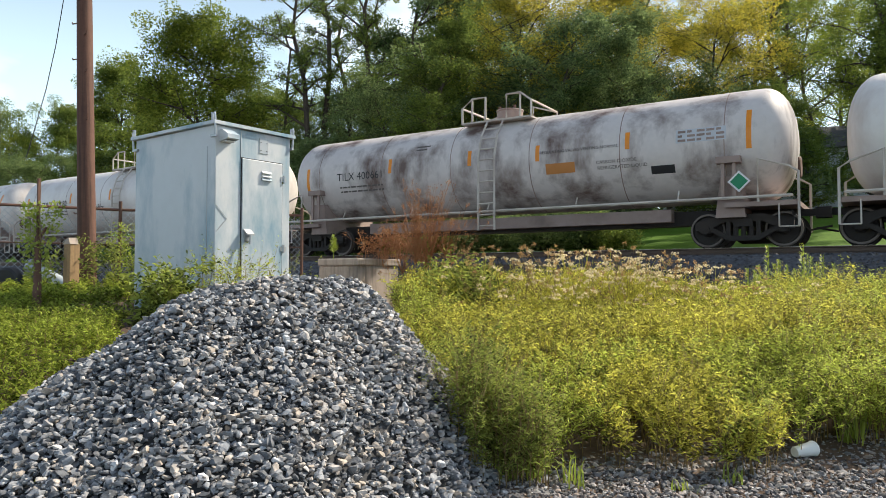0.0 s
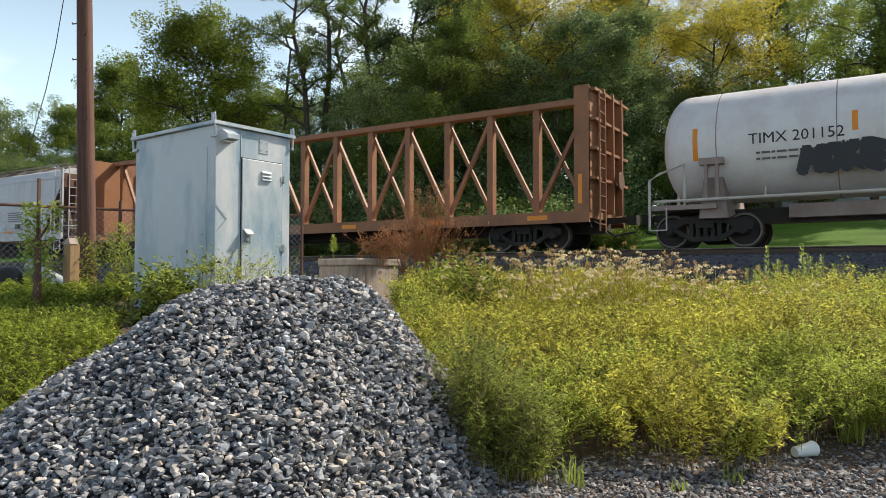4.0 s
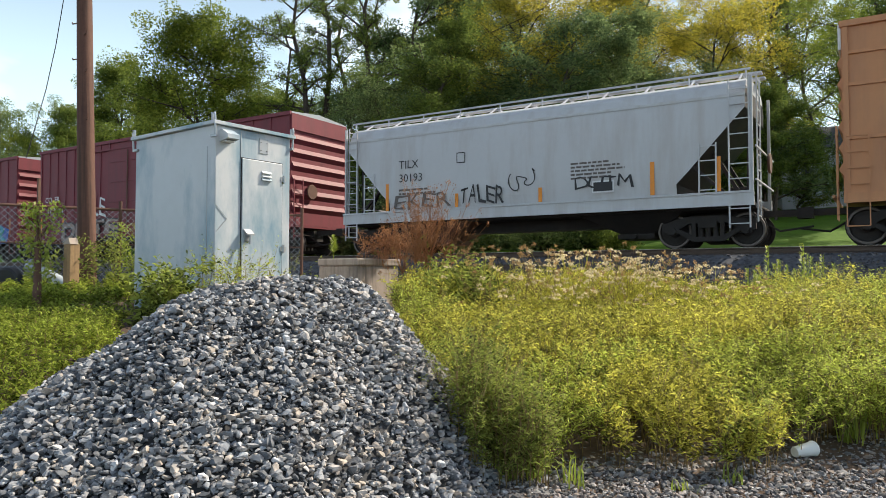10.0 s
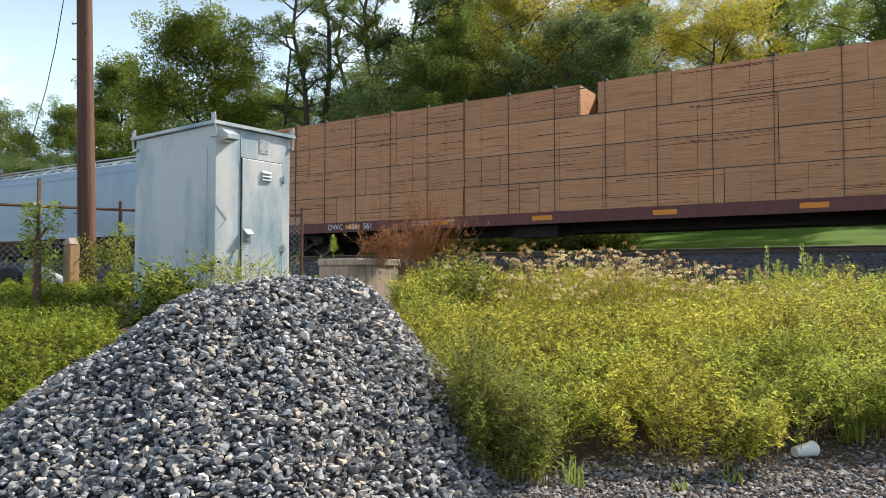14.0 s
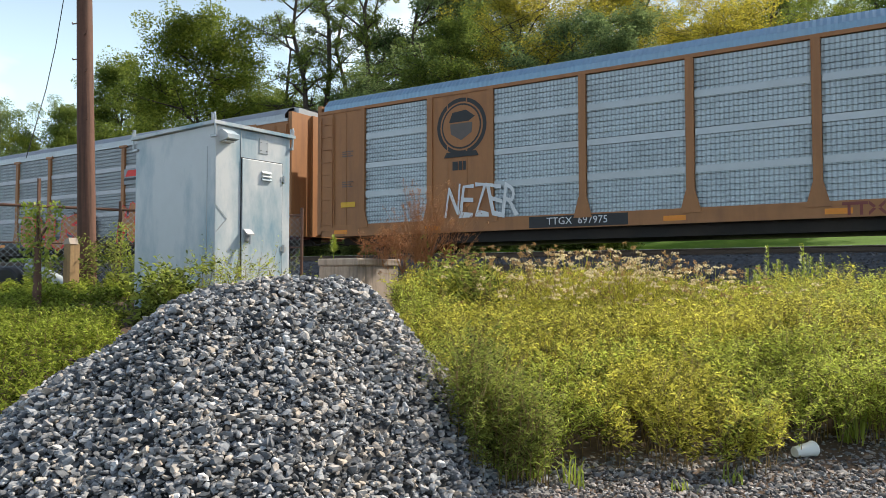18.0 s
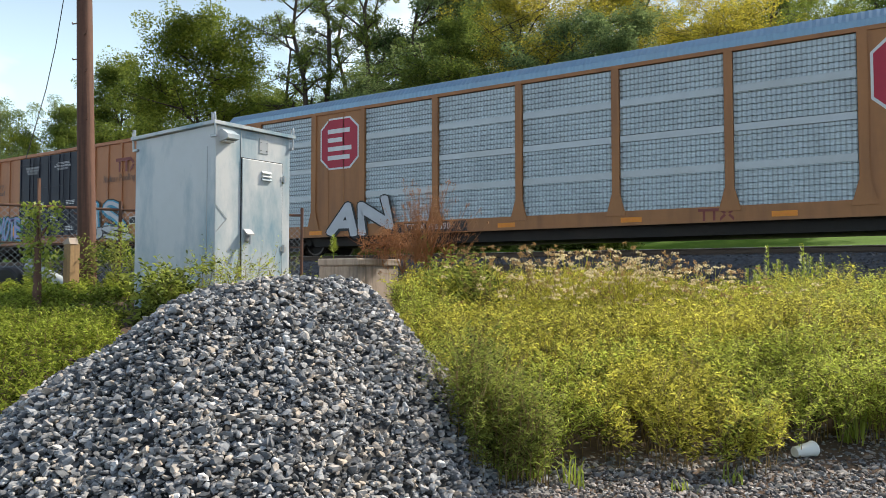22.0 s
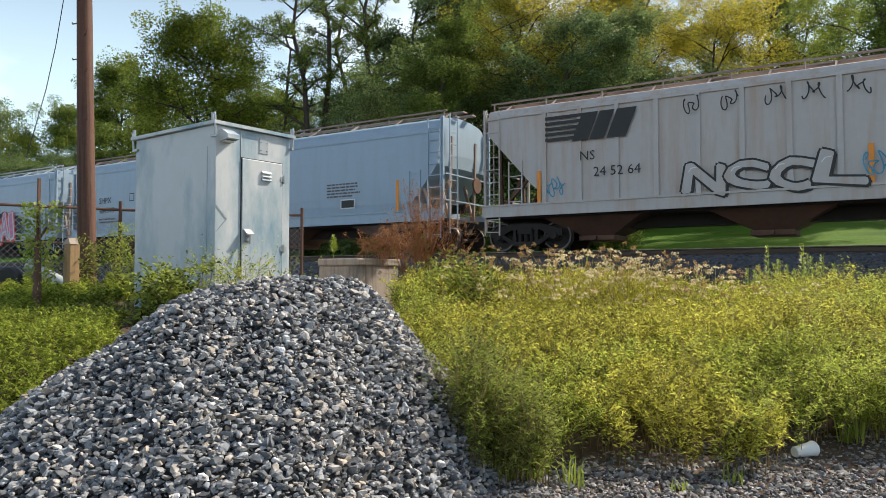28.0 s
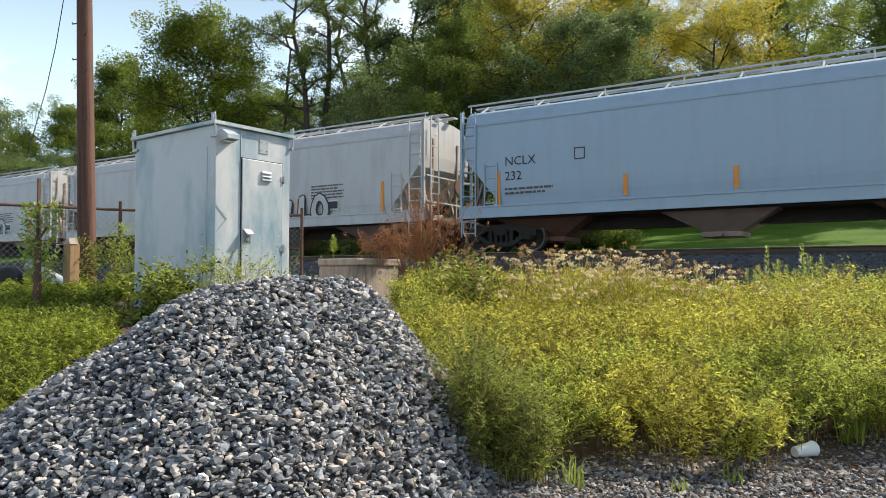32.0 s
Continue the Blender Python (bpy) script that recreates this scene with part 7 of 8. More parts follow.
        plate(car, s * (half - 1.2) - 0.3, s * (half - 1.2) + 0.3, 1.55, 1.72, "ylabel", -w - 0.02, "warning_label", "yellow warning label")
        bars(car, s * (half - 1.2) - 0.25, 3.4, 0.5, 3, "fadedink", -w - 0.016)
        bars(car, s * (half - 1.2) - 0.25, 2.4, 0.5, 3, "fadedink", -w - 0.016)
    level_stripes(car, np.linspace(-half + 0.9, half - 0.9, 8), 0.68, -w - 0.022, 0.55, 0.13)
    gear(car, pitch, L, 3.0, True, 0.4)
    return car, L


# ---- the train, front to back ----
PITCHES = [17.24] * 6 + [24.7, 18.0, 15.7, 21.3, 18.2, 20.6, 14.6, 18.15, 18.15, 24.7, 24.7, 20.6] + [28.75] * 5 + [20.6] * 3 + [16.2, 16.5, 16.5, 20.7] + [20.45] * 5
ENDS = [15.8]
for p_ in PITCHES:
    ENDS.append(ENDS[-1] - p_)
# slack in the couplings
SLACK = [0, 0.2, -0.2, 0.4, 0.7, 0.4, 0.1, -0.1, 0.3, 0.7, 0.65, 0.4, 0.6, 0.4, 0.67, 0.65, 0.5, 0.6, 0.45, 0.4, 0.68, 0.65, 0.4, -0.1, -0.22, -0.14, -0.2, 0.2, 0.2, 0.2, 0.22, -0.02, -0.1, 0.0, 0.0]
SLOT = iter(range(len(ENDS) - 1))


def couple(car_and_length):
    """Sets a car at the next place in the train."""
    car, L = car_and_length
    i = next(SLOT)
    CARS.append((car, (ENDS[i] + ENDS[i + 1]) / 2 + SLACK[i]))
    return car, L / 2


def pitch():
    i = len(CARS)
    return ENDS[i] - ENDS[i + 1]


def tx_logo(car, x, z, s, y):
    """Two crossing chevrons in blue and red."""
    for sx in (-1, 1):
        for sz in (-1, 1):
            part("logo_stroke", Geo().prism([(x, z), (x + sx * 0.10 * s, z), (x + sx * 0.9 * s, z + sz * 0.62 * s), (x + sx * 0.75 * s, z + sz * 0.72 * s)], y - 0.008, y - 0.002), "blue", car)
            part("logo_stroke", Geo().prism([(x + sx * 0.16 * s, z), (x + sx * 0.38 * s, z), (x + sx * 0.9 * s, z + sz * 0.38 * s), (x + sx * 0.9 * s, z + sz * 0.56 * s)], y - 0.012, y - 0.006), "red", car)


def xx_mark(car, x, z, s, y, mat="maroon"):
    """A faded emblem: a bar on two stems and a pair of chevrons."""
    part("logo_stroke", Geo().box(x - 0.4 * s, x + 1.1 * s, y - 0.007, y - 0.002, z + 0.24 * s, z + 0.45 * s), mat, car, "faded maroon emblem bar")
    for u in (x, x + 0.72 * s):
        part("logo_stroke", Geo().box(u - 0.09 * s, u + 0.09 * s, y - 0.007, y - 0.002, z - 0.45 * s, z + 0.24 * s), mat, car)
    for k in (-1, 1):
        u = x + 1.62 * s + k * 0.06 * s
        part("logo_stroke", Geo().prism([(u, z - 0.09 * s), (u + k * 0.42 * s, z - 0.5 * s), (u + k * 0.42 * s, z - 0.25 * s), (u + k * 0.16 * s, z)][::k], y - 0.007, y - 0.002), mat, car)
        part("logo_stroke", Geo().prism([(u, z + 0.09 * s), (u + k * 0.16 * s, z), (u + k * 0.42 * s, z + 0.25 * s), (u + k * 0.42 * s, z + 0.5 * s)][::k], y - 0.007, y - 0.002), mat, car)


def stripes_logo(car, x, z, s, y=NEAR_Y):
    """Black bars running into two slanted block shapes."""
    for k in range(5):
        part("logo_stroke", Geo().prism([(x - 1.5 * s, z - 0.42 * s + k * 0.2 * s), (x - 0.35 * s + k * 0.07 * s, z - 0.42 * s + k * 0.2 * s), (x - 0.3 * s + k * 0.07 * s, z - 0.30 * s + k * 0.2 * s), (x - 1.5 * s, z - 0.30 * s + k * 0.2 * s)], y - 0.008, y - 0.002), "ink", car)
    for a, b in ((-0.25, 0.35), (0.42, 0.95), (1.05, 1.75)):
        pts = [(a - 0.2, -0.5), (b - 0.2, -0.5), (b + 0.2, 0.5), (a + 0.2, 0.5)]
        part("logo_block", Geo().prism([(x + u * s, z + v * s) for u, v in pts], y - 0.010, y - 0.002), "ink", car)


def round_seal(car, x, z, r, y=-1.5):
    for a, b, mat, o in ((r, 0, "ink", 0.008), (r * 0.86, 0, "rack", 0.012), (r * 0.8, 0, "ink", 0.016), (r * 0.74, 0, "rack", 0.020)):
        part("seal_ring", Geo().add([(x + a * math.cos(math.tau * j / 32), y - o, z + a * math.sin(math.tau * j / 32)) for j in range(32)], [tuple(range(32))]), mat, car)
    part("seal_shield", Geo().prism([(x, z - 0.5 * r), (x + 0.42 * r, z - 0.25 * r), (x + 0.45 * r, z + 0.1 * r), (x - 0.45 * r, z + 0.1 * r), (x - 0.42 * r, z - 0.25 * r)], y - 0.026, y - 0.02), "fadedink", car)
    part("seal_crest", Geo().prism([(x - 0.5 * r, z + 0.15 * r), (x + 0.3 * r, z + 0.15 * r), (x + 0.55 * r, z + 0.3 * r), (x + 0.2 * r, z + 0.55 * r), (x - 0.35 * r, z + 0.5 * r)], y - 0.026, y - 0.02), "ink", car)
    part("seal_ribbon", Geo().prism([(x - 0.7 * r, z - 1.08 * r), (x + 0.7 * r, z - 1.08 * r), (x + 0.6 * r, z - 0.9 * r), (x - 0.6 * r, z - 0.9 * r)], y - 0.03, y - 0.02), "ink", car)


def red_sign(car, x, z, r, y=-1.5):
    for k, mat, o in ((1.0, "chalk", 0.008), (0.93, "crimson", 0.014)):
        pts = [(x + r * k * a, z + r * k * 1.05 * b) for a, b in ((-0.55, -1), (0.55, -1), (1, -0.6), (1, 0.6), (0.55, 1), (-0.55, 1), (-1, 0.6), (-1, -0.6))]
        part("sign_face", Geo().prism(pts, y - o, y - 0.002), mat, car, "octagonal red sign with a white border")
    for k, w in enumerate((1.2, 0.8, 1.3, 1.2)):
        part("sign_line", Geo().box(x - 0.6 * r, x - 0.6 * r + w * r * 0.95, y - 0.02, y - 0.014, z + (0.42 - k * 0.36) * r, z + (0.60 - k * 0.36) * r), "chalk", car)


def close_door_words(car, z, spanish, y):
    if spanish:
        a = "CLOSE THIS DOOR BEFORE\nCLOSING MAIN DOOR\nCIERRE ESTA PUERTA ANTES DE\nCERRAR LA PUERTA PRINCIPAL"
        b = "CLOSE AND LOCK BOTH DOORS\nBEFORE MOVING CAR\nCIERRE Y PONGA EL SEGURO EN\nAMBAS PUERTAS ANTES DE\nMOVER EL CARRO"
    else:
        a, b = "CLOSE THIS DOOR\nBEFORE CLOSING\nMAIN DOOR", "CLOSE AND LOCK\nBOTH DOORS BEFORE\nMOVING CAR"
    words(car, a, -1.25, z, 0.13, "chalk", y - 0.028)
    words(car, b, 1.2, z + 0.05, 0.13, "chalk", y - 0.028)


def build_train():
    # white tank cars
    couple(tank_car(pitch(), "white", "TILX", "201079"))
    couple(tank_car(pitch(), "sooty", "TILX", "400661", sooty=True))
    car, h = couple(tank_car(pitch(), "white", "TILX", "201082"))
    tag_scrawl(car, -1.9, 2.15, 0.9, 0.25, "ink", tank_y(2.3, 1.445, 2.61), 3, 3)
    car, h = couple(tank_car(pitch(), "white", "TILX", "400649"))
    car, h = couple(tank_car(pitch(), "white", "TIMX", "201177"))
    graffiti(car, "SKLVS", -3.4, -1.6, 2.15, 2.75, "chalk", "blue", None, None, tank_y(2.45, 1.45, 2.61), 0.14, 4)
    graffiti(car, "NUCHS", 4.2, 6.2, 2.5, 3.0, "ink", "ink", None, None, tank_y(2.75, 1.45, 2.61), 0.14, 5)
    tag_scrawl(car, 1.3, 1.95, 1.4, 0.3, "red", tank_y(2.1, 1.445, 2.61), 8, 5)
    car, h = couple(tank_car(pitch(), "white", "TIMX", "201152"))
    graffiti(car, "MOKE", -4.6, -3.0, 1.7, 2.28, "ink", "ink", None, None, tank_y(2.2, 1.45, 2.61), 0.13, 6)
    graffiti(car, "ASBO", -2.9, -1.6, 1.75, 2.15, "green", "ink", None, None, tank_y(2.15, 1.45, 2.61), 0.14, 7)
    tag_scrawl(car, 0.6, 1.75, 1.6, 0.3, "maroon", tank_y(1.9, 1.445, 2.61), 12, 5)
    tag_scrawl(car, 2.6, 1.8, 1.9, 0.35, "maroon", tank_y(1.95, 1.445, 2.61), 14, 5)
    # empty centre-beam flat
    couple(beam_car(pitch(), "truss", None, "empty brown centre-beam flat car with bulkheads"))
    # hopper, black tank, hopper
    car, h = couple(hopper_car(pitch(), "palegrey", 0, 4.1, 3, "pink", 1.2, "GACX", "3462", chute="rust", mx=1.85, mz=2.25))
    level_stripes(car, (-h + 1.6, -h + 5.4, -h + 9.2, -h + 12.2, h - 1.8), 1.36, NEAR_Y - 0.02, 0.8, 0.10)
    bars(car, -h + 1.5, 1.2, 1.8, 1, "ink", NEAR_Y - 0.045, 0.12)
    plate(car, -h + 5.3, -h + 6.3, 1.5, 1.85, "steel", NEAR_Y, "paint_patch", "square grey paint patch")
    plate(car, h - 5.6, h - 4.8, 1.45, 2.0, "steel", NEAR_Y, "paint_patch", "square grey paint patch")
    plate(car, h - 2.9, h - 2.2, 1.55, 2.1, "steel", NEAR_Y, "paint_patch", "square grey paint patch")
    couple(tank_car(pitch(), "black", "DBCX", "201327", "dark", True))
    car, h = couple(hopper_car(pitch(), "palegrey", 0, 4.1, 4, "pink", 1.3, "MLLX", "26273", chute="rust", mx=1.95, mz=2.5))
    graffiti(car, "TWYSEOUHANCE", -h + 4.6, -h + 12.6, 1.6, 2.7, "red", "red", None, None, NEAR_Y, 0.22, 9, "large dripping red graffiti letters")
    drip = Geo()
    for k in range(26):
        x = -h + 4.8 + k * 0.3
        drip.box(x, x + 0.03, NEAR_Y - 0.01, NEAR_Y - 0.004, 1.62 - 0.35 * ((k * 7) % 5) / 5, 1.75)
    part("spray_drips", drip, "red", car)
    level_stripes(car, (-h + 1.6, -h + 4.3, -h + 8.5, -h + 11.0, h - 3.2), 1.34, NEAR_Y - 0.02, 0.8, 0.1)
    bars(car, -h + 5.7, 1.2, 2.2, 1, "ink", NEAR_Y - 0.045, 0.12)
    tag_scrawl(car, h - 5.9, 1.7, 1.1, 0.6, "ink", NEAR_Y, 4, 4)
    tag_scrawl(car, h - 3.5, 1.7, 0.9, 0.6, "ink", NEAR_Y, 6, 4)
    tag_scrawl(car, -h + 4.9, 1.75, 1.1, 0.3, "ink", NEAR_Y - 0.02, 9, 5)
    # old brown boxcar
    car, h = couple(box_car(pitch(), "brown", 4.5, 7, False, "slide", None, "weathered dark red-brown boxcar with faded graffiti", floor=0.82, door_w=3.6, door_x=0.5, gap=1.9))
    for k in range(13):
        if k != 5:
            u = -h + 0.7 + k * 0.37
            part("faded_stroke", Geo().prism([(u, 3.42), (u + 0.2, 3.42), (u + 0.34, 3.88), (u + 0.14, 3.88)], -1.536, -1.53), "tag", car, "slanted block of faded yellow lettering")
    plate(car, -h + 1.15, -h + 1.8, 2.05, 2.65, "ink", -1.525)
    plate(car, -h + 2.0, -h + 2.7, 2.05, 2.65, "ink", -1.525)
    words(car, "GA", -h + 1.47, 2.47, 0.27, "chalk", -1.54)
    words(car, "GY", -h + 2.35, 2.47, 0.27, "chalk", -1.54)
    words(car, "2", -h + 1.47, 2.2, 0.25, "chalk", -1.54)
    words(car, "65", -h + 2.35, 2.2, 0.25, "chalk", -1.54)
    graffiti(car, "HIEHTR", -h + 1.2, -h + 4.9, 1.05, 2.0, "pink", "oxide", "silver", "chalk", -1.52, 0.2, 11)
    graffiti(car, "CUC", 0.6, 2.0, 3.3, 3.85, "brown", "silver", None, None, -1.58, 0.3, 12)
    graffiti(car, "O", 3.5, 4.6, 1.9, 2.9, "brown", "silver", None, None, -1.52, 0.2, 13)
    graffiti(car, "SUTOW", h - 5.6, h - 1.6, 3.15, 3.8, "brown", "deepbrown", None, None, -1.528, 0.05, 14)
    graffiti(car, "EROLI", h - 5.6, h - 1.6, 2.35, 3.0, "brown", "deepbrown", None, None, -1.528, 0.05, 15)
    stripes(car, (-h + 3.1, -h + 5.6, 5.3, h - 0.35), 1.35, 2.0, -1.53)
    plate(car, h - 2.0, h - 1.5, 1.3, 1.6, "chalk", -1.528, "data_frame")
    # newer yellow boxcar
    for k in (0,):
        car, h = couple(box_car(pitch(), "yellow", 5.0, 7, True, "plug", None, "faded yellow boxcar with dark blue plug doors and graffiti"))
        tx_logo(car, -h + 3.35, 3.55, 0.85, -1.53)
        words(car, "next\nload", -h + 1.6, 3.55, 0.36, "fadedink", -1.535)
        words(car, "any\nroad", -h + 5.15, 3.55, 0.36, "fadedink", -1.535)
        words(car, "TB OX", -h + 3.2, 2.55, 0.42, "fadedink", -1.535)
        words(car, "67 31 65", -h + 3.2, 2.0, 0.42, "fadedink", -1.535)
        graffiti(car, "RUSTRC", -h + 2.9, -h + 9.0, 0.95, 2.1, "skyblue", "navy", "silver", "chalk", -1.535, 0.3, 21, fade="silver")
        xx_mark(car, h - 4.2, 3.75, 0.66, -1.53)
        words(car, "RAILCAR POOLING EXPERTS", h - 3.7, 3.2, 0.33, "fadedink", -1.535, stretch=0.95)
        graffiti(car, "GOWLS", 3.1, h - 1.9, 0.95, 2.05, "silver", "ink", "blue", "chalk", -1.535, 0.27, 22, fade="pinkspray")
        graffiti(car, "OI", 4.6, 7.4, 1.1, 1.8, "pinkspray", "ink", None, "chalk", -1.556, 0.22, 23)
        stripes(car, (-h + 0.9, h - 1.5), 1.5, 2.3, -1.53)
        plate(car, h - 2.3, h - 1.7, 1.28, 1.5, "ylabel", -1.53)
        close_door_words(car, 4.2, True, -1.57)
    # white short hopper
    car, h = couple(hopper_car(pitch(), "palegrey", 0, 4.0, 2, "silver", 1.6, "TILX", "30193", chute="dark", mx=2.2, mz=2.75, gap=2.1))
    stripes(car, (-h + 1.75, h - 0.8, h - 2.4), 1.35, 2.2)
    stripes(car, (-h + 4.3, -h + 7.0), 1.35, 1.75)
    graffiti(car, "EKER", -h + 2.0, -h + 4.1, 1.35, 1.85, "fadedink", "fadedink", None, None, NEAR_Y, 0.03, 31)
    graffiti(car, "TALER", -h + 4.4, -h + 5.9, 1.4, 1.95, "ink", "ink", None, None, NEAR_Y, 0.02, 32)
    graffiti(car, "DUTM", h - 4.5, h - 2.9, 1.6, 1.95, "ink", "ink", None, None, NEAR_Y, 0.03, 33)
    tag_scrawl(car, -h + 6.0, 1.7, 0.9, 0.6, "ink", NEAR_Y, 33, 2)
    # two red boxcars
    car, h = couple(box_car(pitch(), "oxide", 5.05, 9, False, "slide", None, "oxide-red boxcar with white and black graffiti", floor=0.8, door_w=3.0, door_x=-1.0, gap=2.4))
    words(car, "CO  ER", -h + 1.1, 2.75, 0.36, "chalk", -1.535)
    words(car, "17 39 64", -h + 1.35, 2.25, 0.36, "chalk", -1.535)
    graffiti(car, "WITHER", 1.6, h - 0.5, 0.95, 2.3, "silver", "ink", "ink", "chalk", -1.535, 0.26, 41, fade="nsgrey")
    tag_scrawl(car, 3.4, 1.4, 1.2, 0.3, "green", -1.58, 42, 3, 0.06)
    graffiti(car, "DUTE", -h + 1.9, -h + 6.2, 0.95, 1.7, "pink", "ink", None, "chalk", -1.535, 0.28, 43)
    graffiti(car, "CNLE", -h + 3.3, -h + 5.2, 1.9, 2.7, "chalk", "chalk", None, None, -1.535, 0.06, 44)
    stripes(car, (-h + 0.25, -h + 2.0, 1.4, 4.2, h - 0.45), 1.3, 1.95, -1.53)
    tag_scrawl(car, h - 1.3, 3.1, 0.8, 0.7, "chalk", -1.53, 5, 4, 0.025)
    bars(car, -1.0 + 0.5, 3.0, 0.7, 3, "chalk", -1.575)
    car, h = couple(box_car(pitch(), "oxide", 5.05, 9, False, "slide", None, "oxide-red boxcar with blue and green graffiti", floor=0.8, door_w=3.6, door_x=-0.3, gap=2.2))
    words(car, "CO  ER", -h + 1.4, 2.85, 0.36, "chalk", -1.535)
    words(car, "17  38  72", -h + 1.65, 2.4, 0.36, "chalk", -1.535)
    graffiti(car, "INERI", -h + 1.7, -h + 5.2, 0.95, 1.85, "green", "blue", "blue", "chalk", -1.535, 0.3, 45, fade="skyblue")
    graffiti(car, "NCR", 3.0, h - 0.7, 0.95, 1.8, "green", "blue", "blue", "chalk", -1.535, 0.3, 46, fade="skyblue")
    stripes(car, (-h + 0.5, -h + 2.6, -h + 5.2, 3.2, h - 0.5), 1.3, 2.05, -1.53)
    level_stripes(car, (-0.4, 0.8), 1.6, -1.57, 0.5, 0.09)
    words(car, "CLOSE AND LOCK\nDOORS BEFORE\nMOVING CAR", 0.75, 3.35, 0.12, "chalk", -1.575)
    plate(car, -0.62, -0.14, 1.75, 2.1, "ink", -1.57)
    plate(car, 0.5, 1.02, 1.75, 2.1, "chalk", -1.57)
    bars(car, -0.58, 1.98, 0.4, 3, "chalk", -1.58)
    bars(car, 0.55, 1.98, 0.42, 3, "fadedink", -1.58)
    tag_scrawl(car, -2.1, 2.5, 0.5, 0.9, "chalk", -1.57, 51, 3, 0.04)
    plate(car, -h + 5.9, -h + 6.6, 1.75, 2.1, "fadedink", -1.53, "data_plate")
    bars(car, -h + 1.2, 2.05, 0.4, 6, "chalk", -1.53, 0.03, 0.09)
    bars(car, -h + 2.2, 2.05, 0.4, 2, "chalk", -1.53, 0.03, 0.09)
    # lumber
    car, h = couple(beam_car(pitch(), "navy", True, "dark centre-beam car loaded with white-wrapped lumber"))
    lumber_load(car, 2 * h, "wrap", 51, gap_at=-0.9)
    words(car, "NOKL   736   925", -h + 4.2, 0.90, 0.24, "chalk", -1.53)
    bars(car, -h + 7.0, 0.98, 1.6, 2, "chalk", -1.51, 0.04, 0.07)
    car, h = couple(beam_car(pitch(), "bulkhead", True, "red-brown centre-beam car loaded with bare sawn lumber"))
    lumber_load(car, 2 * h, "lumber", 54, notch=True)
    words(car, "DWC   626   561", -h + 4.75, 0.90, 0.26, "chalk", -1.53)
    bars(car, -h + 7.2, 0.98, 1.5, 2, "chalk", -1.51, 0.05, 0.08)
    # round-sided hopper
    car, h = couple(hopper_car(pitch(), "grey", 0, 4.0, 4, "silver", 1.3, chute="dark"))
    # car carriers
    car, h = couple(auto_rack(pitch(), "dark", "dark grey car carrier with blue and pink graffiti"))
    graffiti(car, "CARBCOSO", -h + 2.0, -h + 10.9, 0.72, 2.15, "skyblue", "ink", "pinkspray", "chalk", -1.552, 0.3, 61)
    graffiti(car, "WULIKE", -h + 11.6, -h + 19.5, 0.75, 2.4, "skyblue", "navy", "maroon", "chalk", -1.552, 0.24, 62, fade="tag")
    plate(car, -h + 4.9, -h + 6.2, 3.1, 4.7, "rack", -1.555, "brown_patch")
    torn = [(-h + 5.1 + a, 3.5 + b) for a, b in ((0.05, 0.0), (0.5, 0.08), (0.85, 0.02), (0.9, 0.5), (0.82, 0.6), (0.88, 0.88), (0.45, 0.82), (0.2, 0.92), (0.02, 0.85), (0.08, 0.4))]
    part("paper_patch", Geo().prism(torn, -1.566, -1.560), "chalk", car, "torn white paper patch")
    tag_scrawl(car, -h + 5.2, 3.9, 0.6, 0.4, "fadedink", -1.566, 77, 3, 0.02)
    words(car, "Z995362", -h + 7.3, 0.80, 0.3, "chalk", -1.575)
    car, h = couple(auto_rack(pitch(), "silver", "silver-panelled car carrier in brown-yellow frame"))
    round_seal(car, -h + 5.5, 3.75, 0.85)
    bars(car, -h + 5.2, 2.7, 0.6, 1, "ink", -1.515, 0.26)
    graffiti(car, "NEZER", -h + 5.0, -h + 7.4, 0.95, 2.0, "silver", "chalk", None, None, -1.556, 0.06, 63)
    plate(car, -h + 7.7, -h + 10.5, 0.63, 0.94, "ink", -1.523)
    words(car, "TTGX  697975", -h + 9.1, 0.79, 0.28, "chalk", -1.535)
    xx_mark(car, 2.0, 0.79, 0.33, -1.525)
    car, h = couple(auto_rack(pitch(), "grey", "grey car carrier with pale bands and orange graffiti"))
    graffiti(car, "HAIRY", h - 9.5, h - 4.6, 0.72, 2.2, "tag", "red", "ink", "chalk", -1.556, 0.28, 64, fade="amber")
    graffiti(car, "EMUSA", h - 17.0, h - 11.0, 0.72, 2.0, "tag", "red", None, "chalk", -1.556, 0.28, 65, fade="amber")
    graffiti(car, "SKSS", -h + 2.2, -h + 7.0, 0.72, 1.8, "lilac", "ink", "ink", "chalk", -1.556, 0.3, 66, fade="silver")
    plate(car, h - 9.35, h - 6.95, 3.1, 3.75, "panelgrey", -1.535, "logo_ground")
    part("logo_bar", Geo().prism([(h - 9.15, 3.42), (h - 7.15, 3.42), (h - 7.0, 3.68), (h - 9.0, 3.68)], -1.548, -1.541), "red", car, "slanted red logo bar")
    part("logo_bar", Geo().prism([(h - 9.25, 3.26), (h - 7.25, 3.26), (h - 7.21, 3.36), (h - 9.21, 3.36)], -1.548, -1.541), "ink", car, "slanted black logo bar")
    words(car, "TTGX   952670", -h + 6.7, 0.80, 0.3, "chalk", -1.535)
    words(car, "1007", h - 4.2, 0.95, 0.3, "chalk", -1.56)
    car, h = couple(auto_rack(pitch(), "black", "dark slate car carrier with brown-yellow posts"))
    graffiti(car, "INCA", 0.2, 5.0, 0.72, 1.95, "paneldark", "ink", None, "maroon", -1.556, 0.12, 67)
